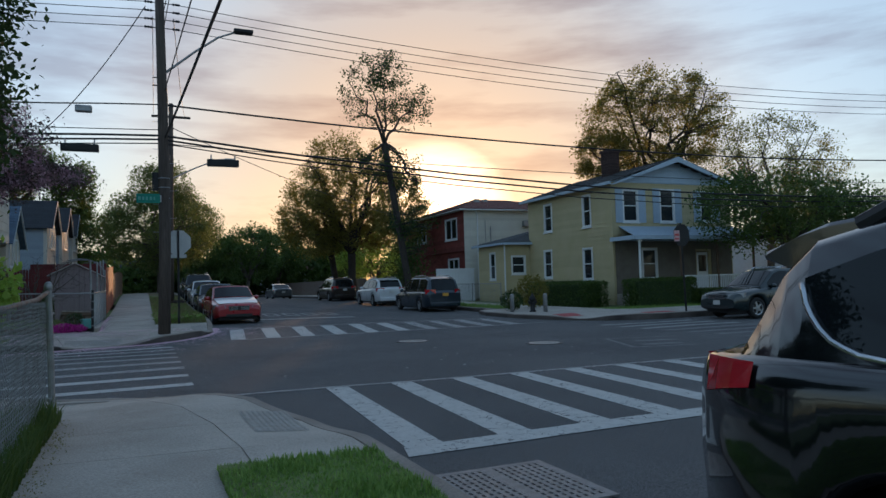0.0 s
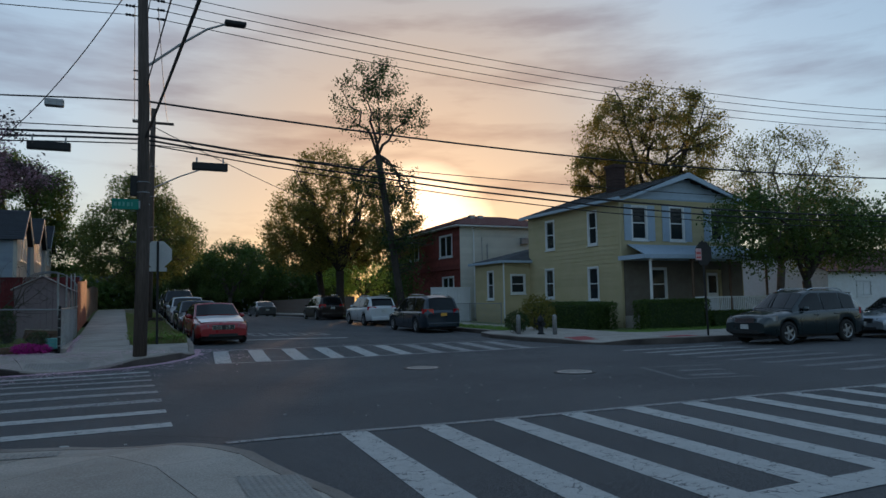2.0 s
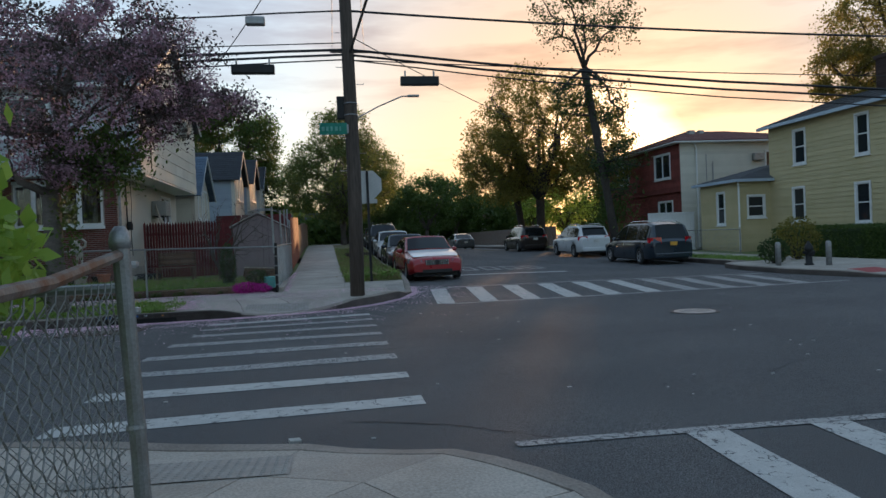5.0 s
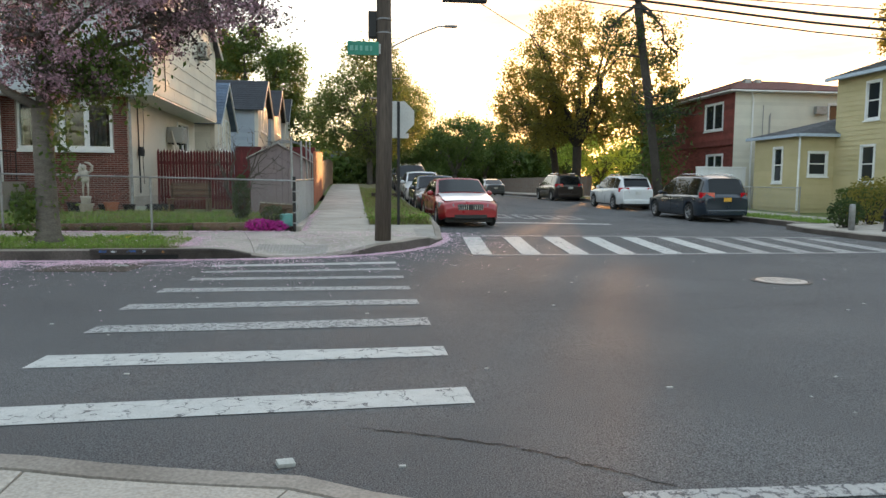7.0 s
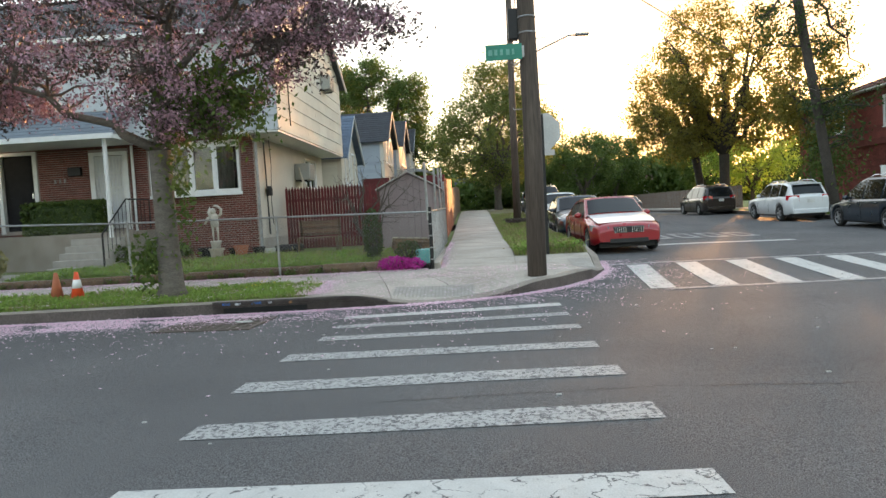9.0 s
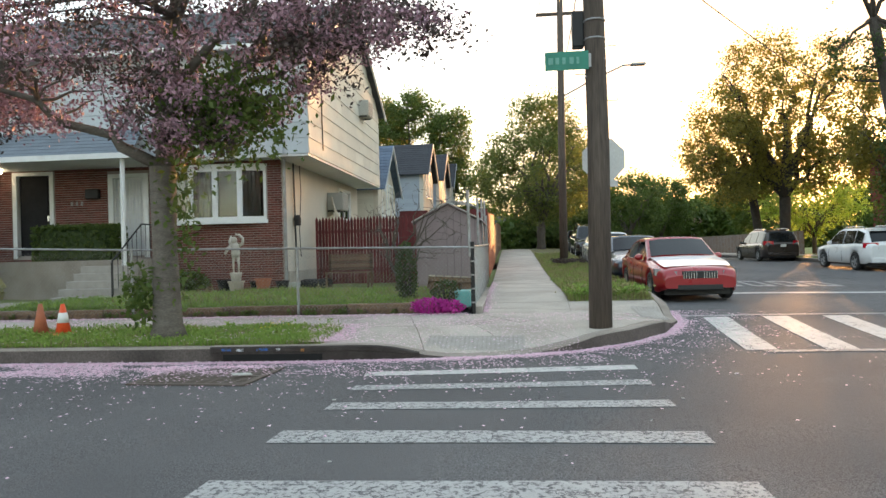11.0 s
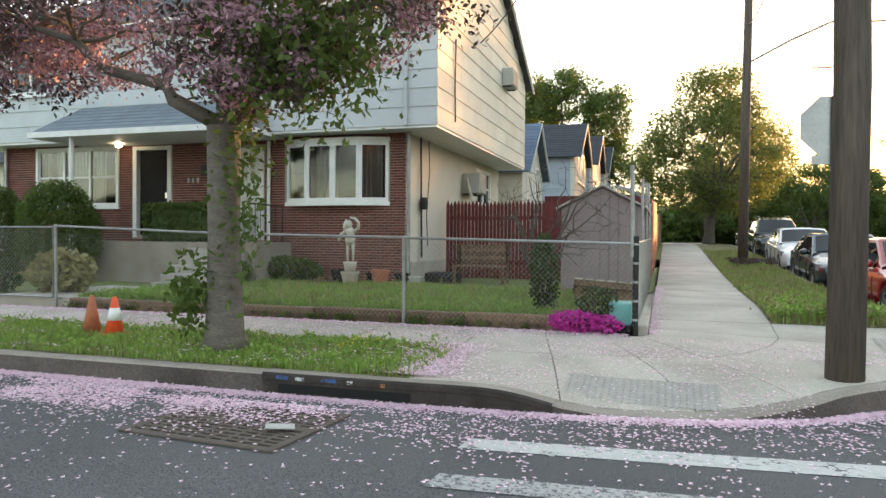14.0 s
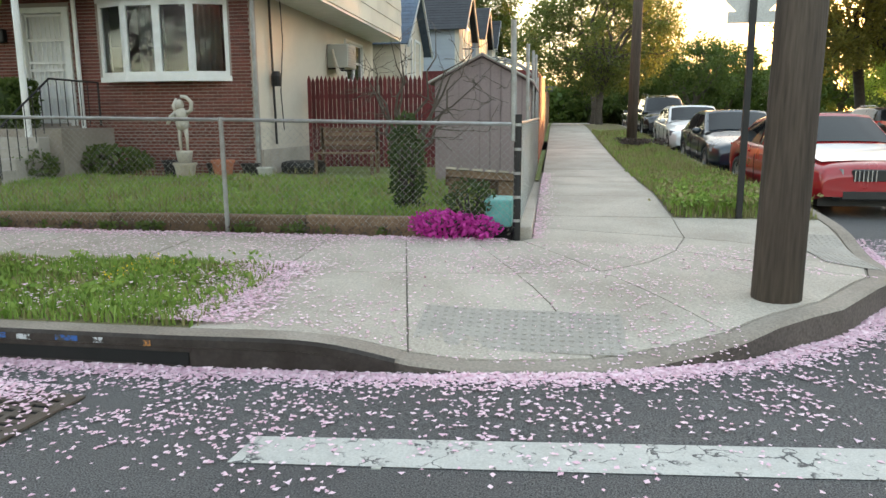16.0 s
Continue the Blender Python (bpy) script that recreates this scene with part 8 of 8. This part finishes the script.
part("shaft", tube(bmesh.new(), [P2, P2 + Vector((0.03, 0, 5)), P2 + Vector((0.1, 0, 11))], [0.17, 0.15, 0.12], 12), POLE_WOOD, pole2, smooth=True)
part("lamp_arm", tube(bmesh.new(), [P2 + Vector((0.05, 0, 6.8)), P2 + Vector((1.4, 0, 7.5)), P2 + Vector((2.6, 0, 8.0)), P2 + Vector((3.1, 0, 8.02))], 0.035, 8), GALV, pole2)
part("lamp_head", bevel(boxes((P2.x + 2.9, P2.x + 3.5, P2.y - 0.13, P2.y + 0.13, P2.z + 7.97, P2.z + 8.07)), 0.03), GALV, pole2)
part("insulator_arm", boxes((P2.x - 0.9, P2.x + 1.1, P2.y - 0.05, P2.y + 0.05, P2.z + 10.2, P2.z + 10.32)), POLE_WOOD, pole2)


def cable(name, label, a, b, sag, radius, mat=None, wobble=0.0, n=28):
    a, b = Vector(a), Vector(b)
    pts = [a.lerp(b, i / n) - Vector((0, 0, 4 * sag * (i / n) * (1 - i / n))) + Vector((0, 0, wobble * math.sin(i * 1.9))) for i in range(n + 1)]
    return single(name, tube(bmesh.new(), pts, radius, 5), mat or WIRE, label, "cable", group="overhead cables")


px, py = POLE.x - 0.1, POLE.y
for k in range(4):
    z = 10.35 - 0.26 * k
    cable("power_line", "thin overhead power line", (px + 0.4, py, z), (46, 21.0, 10.9 - 0.32 * k), 1.2, 0.012)
for k in range(4):
    z = 10.35 - 0.26 * k
    cable("power_line", "thin overhead power line", (px - 0.45, py, z), (-42, 23.5, 10.9 - 0.25 * k), 0.8, 0.012)
cable("telephone_cable", "thick black telephone cable", (px, py, 7.2), (46, 21.5, 7.5), 0.85, 0.03)
cable("telephone_cable", "thick black telephone cable", (px, py, 7.2), (-42, 23.5, 6.9), 0.5, 0.022, wobble=0.012)
for k, (z, r0) in enumerate(((6.22, 0.034), (6.1, 0.03), (5.98, 0.018))):
    cable("telephone_cable", "black bundled telephone cable", (px, py - 0.12, z), (46, 21.2, 5.9 - 0.12 * k), 1.2 + 0.12 * k, r0, wobble=0.01)
    cable("telephone_cable", "black bundled telephone cable", (px, py - 0.12, z), (-42, 23.3, 6.1 - 0.1 * k), 0.35 + 0.08 * k, r0, wobble=0.01)
cable("telephone_cable", "thin black telephone cable overhead", (px, py, 6.42), (-42, 23.5, 6.3), 0.3, 0.014)
cable("telephone_cable", "thin black telephone cable overhead", (px, py, 6.0), (46, 25, 6.6), 0.5, 0.014)


def splice(x, y, z, w):
    s = thing("splice_case", "black cable splice case hanging on the strand", "cable box", pose(x, y, z), "splice cases on the cables")
    part("case", bevel(boxes((-w / 2, w / 2, -0.09, 0.09, -0.12, 0.1)), 0.03, 2), BLACK_METAL, s)
    part("clip", boxes((-w / 2 + 0.1, -w / 2 + 0.14, -0.02, 0.02, 0.1, 0.24), (w / 2 - 0.14, w / 2 - 0.1, -0.02, 0.02, 0.1, 0.24)), GALV, s)


splice(-1.62, 22.6, 5.75, 1.0)
splice(2.35, 22.55, 5.45, 0.95)
terminal = single("terminal_box", bevel(boxes((-1.75, -1.3, 22.55, 22.75, 6.8, 7.0)), 0.03), GALV, "small grey terminal box on the upper cable", "cable box")
for k, (z, x1, z1, sag, r0) in enumerate(((6.15, 3.0, 7.9, 0.5, 0.03), (10.1, 2.4, 10.6, 0.9, 0.013), (9.6, 1.8, 10.2, 0.9, 0.013), (7.6, 2.6, 8.6, 0.5, 0.016))):
    cable("overhead_cable", "dark cable crossing over the side street", (px + 0.12, py - 0.1, z), (x1, -26, z1), sag, r0)
cable("service_drop", "service cable from the pole to the brick house", (px - 0.4, py, 10.2), (-5.98, 33.6, 6.95), 0.95, 0.016)
cable("service_drop", "thin service cable from pole to pole", (px, py, 6.5), (1.5, 41.0, 9.0), 0.6, 0.014)
for k in range(3):
    cable("power_line", "thin overhead power line up the avenue", (px + 0.3 * k - 0.2, py, 9.9), (P2.x + 0.8 * k - 0.8, P2.y, P2.z + 10.35), 0.5, 0.011)
cable("service_drop", "service cable sloping over the avenue", (px + 0.1, py, 6.6), (19.3, 47, 6.0), 0.5, 0.012)

# hydrant and its bollards
def hydrant(x, y, z):
    t = thing("fire_hydrant", "black cast iron fire hydrant on the corner", "hydrant", pose(x, y, z))
    part("barrel", lathe(bmesh.new(), [(0.14, 0), (0.14, 0.04), (0.1, 0.06), (0.1, 0.45), (0.13, 0.47), (0.13, 0.52), (0.11, 0.6), (0.06, 0.68), (0.03, 0.7), (0.03, 0.75)], 16), BLACK_METAL, t, smooth=True)
    bm = tube(bmesh.new(), [(-0.19, 0, 0.4), (0.19, 0, 0.4)], 0.05, 10)
    tube(bm, [(0, 0, 0.36), (0, -0.2, 0.36)], 0.065, 10)
    part("nozzle", bm, BLACK_METAL, t)


hydrant(14.75, 25.1, ne_z(14.75, 25.1))
for x, y in ((14.15, 25.75), (15.05, 24.6)):
    b = thing("bollard", "pale concrete-filled steel bollard", "bollard", pose(x, y, ne_z(x, y)), "bollards by the hydrant")
    part("post", lathe(bmesh.new(), [(0.085, 0), (0.085, 0.68), (0.07, 0.73), (0.03, 0.75)], 14), GALV, b, smooth=True)
wf = thing("vinyl_fence", "tall white vinyl fence beside the brick house", "fence")
for k in range(12):
    part("board", boxes((16.9 + 0.22 * k, 17.11 + 0.22 * k, 40.4, 40.44, 0.3, 2.35)), WHITE_VINYL, wf)
part("rail", boxes((16.9, 19.55, 40.36, 40.48, 2.35, 2.43)), WHITE_VINYL, wf)
part("rail", boxes((16.9, 19.55, 40.36, 40.399, 0.4, 0.5)), WHITE_VINYL, wf)
yf = thing("chain_link_fence", "low chain-link fence before the yellow house wing", "fence")
part("mesh", chain_link(bmesh.new(), (17.6, 33.2), (17.6, 40.3), 0.35, 1.4, 0.08, 0.002), GALV_DULL, yf)
part("top_rail", tube(bmesh.new(), [(17.6, 33.2, 1.42), (17.6, 40.3, 1.45)], 0.02, 8), GALV, yf)
for y in (33.2, 36.7, 40.2):
    part("post", tube(bmesh.new(), [(17.6, y, 0.2), (17.6, y, 1.48)], 0.025, 8), GALV, yf)
ff = thing("iron_fence", "long grey fence beyond the parked cars", "fence")
for k in range(45):
    y = 58 + 0.9 * k
    part("paling", boxes((17.7, 17.74, y, y + 0.8, ne_z(18, y) - 0.05, ne_z(18, y) + 1.5)), RUSTY, ff)

# traffic cones
def cone(x, y, mat, label, band=True):
    t = thing("traffic_cone", label, "traffic cone", pose(x, y, nw_z(x, y) + 0.02), "traffic cones on the verge")
    part("base", bevel(boxes((-0.15, 0.15, -0.15, 0.15, 0, 0.03)), 0.01), mat, t)
    part("body", lathe(bmesh.new(), [(0.12, 0.03), (0.03, 0.5), (0.02, 0.5)], 18), mat, t, smooth=True)
    if band:
        part("reflective_band", lathe(bmesh.new(), [(0.093, 0.2), (0.062, 0.36)], 18), WHITE_PAINT, t, "white reflective band", smooth=True)


cone(-7.88, 22.3, ORANGE, "orange traffic cone with a white band")
cone(-8.3, 22.35, ORANGE_DIRTY, "faded dirty orange traffic cone", False)

# garden ornaments and clutter before the house
st = bmesh.new()
lathe(st, [(0.11, 0), (0.15, 0.24), (0.16, 0.28), (0.13, 0.28), (0.12, 0.25), (0.0, 0.25)], 14)
for x in (-0.06, 0.07):
    tube(st, [(x, 0, 0.25), (x * 1.1, 0, 0.5), (x * 0.8, 0, 0.72)], [0.022, 0.03, 0.05], 8)
lathe(st, [(0.0, 0.66), (0.1, 0.68), (0.12, 0.78), (0.1, 0.9), (0.13, 0.98), (0.06, 1.04), (0.04, 1.06)], 14)
bmesh.ops.create_icosphere(st, subdivisions=2, radius=0.085, matrix=Matrix.LocRotScale((-0.03, -0.01, 1.12), None, (1, 1, 1.15)))
tube(st, [(0.1, 0, 0.97), (0.2, -0.02, 1.02), (0.22, -0.03, 1.16), (0.13, -0.04, 1.25), (0.02, -0.04, 1.27)], [0.045, 0.04, 0.035, 0.035, 0.025], 8)
tube(st, [(-0.1, 0, 0.97), (-0.2, -0.03, 0.9), (-0.25, -0.08, 0.76)], [0.05, 0.042, 0.03], 8)
tube(st, [(-0.12, 0.04, 0.96), (-0.17, 0.08, 1.1), (-0.15, 0.1, 1.24)], [0.05, 0.06, 0.015], 8)
single("garden_statue", st, STONE_STATUE, "pale plaster garden figure standing in a pot", "statue", pose(-7.85, 29.35, 0.76), smooth=True)


def pot(x, y, z, r0, h, mat, label):
    t = thing("plant_pot", label, "plant pot", pose(x, y, z), "plant pots before the house")
    part("pot", lathe(bmesh.new(), [(r0 * 0.7, 0), (r0, h * 0.85), (r0 * 1.1, h * 0.86), (r0 * 1.1, h), (r0 * 0.9, h), (r0 * 0.85, h * 0.85)], 16), mat, t, smooth=False)
    part("soil", lathe(bmesh.new(), [(r0 * 0.86, h * 0.8), (r0 * 0.84, h * 0.88)], 12), EARTH, t)


pot(-7.85, 29.35, 0.48, 0.2, 0.34, PALE_TIMBER, "pale planter under the garden figure")
pot(-7.22, 29.6, 0.48, 0.2, 0.38, TERRACOTTA, "terracotta plant pot by the brick wall")
pot(-6.8, 29.9, 0.48, 0.17, 0.3, BLACK_METAL, "black plant pot by the brick wall")
pot(-7.5, 29.9, 0.48, 0.18, 0.3, BLACK_METAL, "black plant pot beside the figure")
pot(-8.35, 29.8, 0.48, 0.19, 0.36, BLACK_METAL, "black plant pot under the bay window")
pot(-6.3, 29.4, 0.48, 0.14, 0.26, CURTAIN, "grey plant tub near the bench")
bench = thing("garden_bench", "slatted brown garden bench by the red fence", "bench", pose(-5.35, 31.4, 0.48))
for k in range(5):
    part("back_slat", boxes((-0.65, 0.65, 0.28, 0.31, 0.5 + 0.095 * k, 0.58 + 0.095 * k)), TIMBER, bench)
for k in range(4):
    part("seat_slat", boxes((-0.65, 0.65, -0.2 + 0.12 * k, -0.1 + 0.12 * k, 0.42, 0.45)), TIMBER, bench)
for sx in (-0.6, 0.6):
    part("leg", boxes((sx - 0.03, sx + 0.03, 0.28, 0.34, 0, 0.98)), TIMBER, bench)
    part("leg", boxes((sx - 0.03, sx + 0.03, -0.2, -0.14, 0, 0.42)), TIMBER, bench)
pallet = thing("wooden_pallet", "pale weathered pallet lying on blocks", "pallet", pose(-2.0, 26.6, 0.75, -12, 4, 8))
for k in range(6):
    part("slat", boxes((-0.5 + 0.17 * k, -0.37 + 0.17 * k, -0.55, 0.55, 0.06, 0.085)), PALE_TIMBER, pallet)
for yv in (-0.5, 0.0, 0.45):
    part("bearer", boxes((-0.5, 0.48, yv, yv + 0.07, -0.03, 0.06)), TIMBER, pallet)
part("block", boxes((-0.45, -0.2, -0.4, 0.4, -0.4, -0.03), (0.2, 0.42, -0.4, 0.4, -0.4, -0.03)), TIMBER, pallet)
single("storage_tub", bevel(boxes((-1.78, -1.48, 24.62, 25.1, 0.42, 0.72)), 0.03, 2), TEAL, "teal plastic storage tub by the fence post", "tub")
single("tarpaulin", bevel(boxes((-6.75, -5.9, 31.2, 31.8, 0.48, 0.75)), 0.12, 2), BLACK_METAL, "dark tarpaulin bundled beside the house corner", "tarpaulin")

# lost petals: drifts in the gutter, thin scatter on walk and road
def petals(name, label, draw, count, size, seed):
    r = random.Random(seed)
    rr = np.random.default_rng(seed)
    p = []
    while len(p) < count:
        q = draw(r)
        if q:
            p.append(q)
    p = np.array(p)
    n = len(p)
    a = rr.uniform(0, math.tau, n)
    s = size * rr.uniform(0.5, 1.4, n)
    tilt = rr.normal(0, 0.35, (n, 2))
    c = np.stack([np.cos(a), np.sin(a)], 1)
    d = np.stack([-np.sin(a), np.cos(a)], 1)
    corners = []
    for u, w in ((-1, 0), (0, -0.7), (1, 0), (0, 0.7)):
        off = c * (u * s)[:, None] + d * (w * s)[:, None]
        z = p[:, 2] + 0.003 + np.abs((tilt * off).sum(1))
        corners.append(np.column_stack([p[:, :2] + off, z]))
    v = np.stack(corners, 1).reshape(-1, 3)
    ob = raw(name, v.tolist(), [(4 * i, 4 * i + 1, 4 * i + 2, 4 * i + 3) for i in range(n)], PETAL)
    return tagged(ob, label, "petals", kind="stuff")


def curb_point(r, lo=0, hi=8):
    seg = [(a, b) for a, b in zip(NW_CURB, NW_CURB[1:])]
    pts = [(-16, 21.05)] + NW_CURB[1:9]
    ds = [math.dist(a, b) for a, b in zip(pts, pts[1:])]
    t = r.uniform(0, sum(ds))
    for (a, b), d in zip(zip(pts, pts[1:]), ds):
        if t <= d:
            f = t / d
            nx, ny = (b[1] - a[1]) / d, -(b[0] - a[0]) / d
            return a[0] + f * (b[0] - a[0]), a[1] + f * (b[1] - a[1]), nx, ny
        t -= d


def gutter(r):
    x, y, nx, ny = curb_point(r)
    o = abs(r.gauss(0, 0.09)) + 0.01
    x, y = x + nx * o, y + ny * o
    return (x, y, road_z(x, y) + 0.012 * noise.noise((x * 0.35, y * 0.35, 0)))


def road_scatter(r):
    x, y, nx, ny = curb_point(r)
    o = r.expovariate(1.3)
    x, y = x + nx * o, y + ny * o
    if noise.noise((x * 1.3, y * 2.2, 4)) < r.uniform(-0.6, 0.35) or y < 13:
        return None
    return (x, y, road_z(x, y) + 0.012 * noise.noise((x * 0.35, y * 0.35, 0)) + 0.008 + 0.02 * (-5.2 < x < -3.65 and 19.4 < y < 20.6))


def drift(r):
    x, y = r.gauss(-6.4, 1.7), r.gauss(20.5, 0.32)
    if y > 21.0 or noise.noise((x * 1.5, y * 3, 7)) < r.uniform(-0.4, 0.3):
        return None
    return (x, y, road_z(x, y) + 0.012 * noise.noise((x * 0.35, y * 0.35, 0)) + 0.028 * (-5.2 < x < -3.65 and 19.4 < y < 20.6))


def walk_scatter(r):
    x, y = r.uniform(-14, 1.6), r.uniform(21.3, 24.35)
    if x < -3.5 and y < 22.9:
        return None
    if x > 0.2 and y < 23.2 or noise.noise((x * 0.9, y * 1.4, 2)) < r.uniform(-0.6, 0.5):
        return None
    return (x, y, nw_z(x, y))


def fence_line(r):
    if r.random() < 0.8:
        x, y = r.uniform(-14, -1.5), 24.4 - abs(r.gauss(0, 0.13))
    else:
        x, y = -1.25 + abs(r.gauss(0, 0.09)), r.uniform(24.5, 31)
    return (x, y, nw_z(x, y))


def strip_end(r):
    t = r.random()
    x, y = -3.35 + r.gauss(0, 0.22) - 0.15 * t, 21.3 + 1.75 * t
    return (x, y, nw_z(x, y) + 0.02)


def verge_scatter(r):
    x, y = r.uniform(-14, -3.4), r.uniform(21.3, 22.9)
    if noise.noise((x, y * 1.5, 9)) < r.uniform(-0.5, 0.5):
        return None
    return (x, y, nw_z(x, y) + r.uniform(0.0, 0.05))


petals("petals", "pink petal drift along the gutter", gutter, 24000, 0.018, 91)
petals("petals", "pink petals strewn over the asphalt", road_scatter, 9500, 0.017, 92)
petals("petals", "thick pink petal drift by the drain", drift, 7500, 0.018, 93)
petals("petals", "pink petals thin on the pavement", walk_scatter, 9000, 0.015, 94)
petals("petals", "pink petals along the fence foot", fence_line, 6500, 0.017, 95)
petals("petals", "pink petals at the end of the verge", strip_end, 3000, 0.018, 96)
petals("petals", "pink petals caught in the verge grass", verge_scatter, 4200, 0.018, 97)

# litter and small marks
bits = thing("litter", "small pale scraps of litter on the asphalt", "litter")
r = random.Random(6)
for k in range(60):
    x, y = r.uniform(-4, 12), r.uniform(10.9, 20.5)
    s = r.uniform(0.008, 0.022)
    z = road_z(x, y) + 0.012 * noise.noise((x * 0.35, y * 0.35, 0))
    part("scrap", boxes((x - s, x + s, y - s * 0.7, y + s * 0.7, z + 0.002, z + 0.008)), CURTAIN, bits)
wrapper = single("paper_wrapper", boxes((-0.045, 0.045, -0.03, 0.03, 0, 0.022)), CURTAIN, "crumpled pale wrapper near the kerb", "litter", pose(-0.42, 10.98, road_z(0, 10.9) + 0.008, 8, 5, 20))
single("flattened_paper", boxes((-0.13, 0.1, -0.07, 0.05, 0, 0.008)), CURTAIN, "flattened paper lying on the drain grating", "litter", pose(-3.95, 19.85, 0.05, 3, 4, 30))

# dimpled ramp plates set in the pavement corners
def tactile(x0, x1, y0, y1, height, nx, ny, mat=None, tone="grey"):
    mat = mat or TACTILE
    t = thing("tactile_plate", tone + " dimpled ramp plate set in the concrete", "paving", kind="structure")
    rows = [[(x0 + (x1 - x0) * i / 8, y0 + (y1 - y0) * j / 4, height(x0 + (x1 - x0) * i / 8, y0 + (y1 - y0) * j / 4) + 0.006) for i in range(9)] for j in range(5)]
    part("plate", sheet(bmesh.new(), rows), mat, t)
    v, f = [], []
    for i in range(nx):
        for j in range(ny):
            x, y = x0 + (x1 - x0) * (i + 0.5) / nx, y0 + (y1 - y0) * (j + 0.5) / ny
            z = height(x, y) + 0.006
            n = len(v)
            for rr, dz in ((0.018, 0), (0.011, 0.006)):
                v += [(x + rr * math.cos(a * math.pi / 3), y + rr * math.sin(a * math.pi / 3), z + dz) for a in range(6)]
            f += [(n + a, n + (a + 1) % 6, n + 6 + (a + 1) % 6, n + 6 + a) for a in range(6)] + [tuple(n + 6 + a for a in range(6))]
    tagged(raw("dimple", v, f, mat, t), kind="stuff")


tactile(-1.95, -0.55, 21.5, 22.05, nw_z, 22, 9)
tactile(-1.7, -0.4, 9.75, 10.4, sw_z, 20, 10)
tactile(14.4, 15.3, 22.3, 23.1, ne_z, 12, 12, TACTILE_RED, "red")
tactile(16.9, 18.2, 20.5, 21.1, ne_z, 20, 10, TACTILE_RED, "red")
tactile(1.5, 2.0, 24.0, 25.2, nw_z, 8, 20)
tactile(0.98, 1.5, 6.9, 8.2, sw_z, 9, 20)

# cracks in the asphalt
def crack(points, width, seed):
    r = random.Random(seed)
    line = []
    for (x0, y0), (x1, y1) in zip(points, points[1:]):
        n = max(2, int(math.dist((x0, y0), (x1, y1)) / 0.05))
        for i in range(n):
            x, y = x0 + (x1 - x0) * i / n + r.uniform(-0.02, 0.02), y0 + (y1 - y0) * i / n + r.uniform(-0.02, 0.02)
            line.append((x, y))
    rows = []
    for k, (x, y) in enumerate(line):
        z = road_z(x, y) + 0.012 * noise.noise((x * 0.35, y * 0.35, 0)) + 0.004
        w = width * r.uniform(0.25, 1.0) * min(1, k / 6, (len(line) - k) / 6)
        rows.append([(x, y - w, z), (x, y + w, z)])
    single("road_crack", sheet(bmesh.new(), rows), RUBBER, "dark open crack in the asphalt", "crack", kind="structure")


crack([(-0.1, 11.55), (0.5, 11.29), (0.8, 11.13), (1.29, 10.7), (1.6, 10.4)], 0.014, 1)
crack([(-1.5, 15.25), (0.9, 15.35), (3.5, 15.1), (6.5, 15.5)], 0.008, 2)
crack([(4.2, 12.0), (5.2, 12.6), (6.4, 12.4), (8.0, 12.9)], 0.007, 3)
crack([(1.9, 16.5), (2.6, 18.0), (2.9, 19.6)], 0.008, 4)

# shingles and lapped boards are joined courses
for ob in scene.objects:
    plain = ob.name.split(".")[0]
    if plain in ("roof", "wing_roof", "porch_roof", "front_siding", "west_siding", "side_siding", "wing_siding", "flank_siding", "siding", "upper_siding", "gable_siding", "crown", "foliage", "bronze_foliage", "green_shoot", "ivy", "basal_shoot", "trunk_foliage", "low_shoot", "mesh", "louvre"):
        ob["kind"] = "stuff"
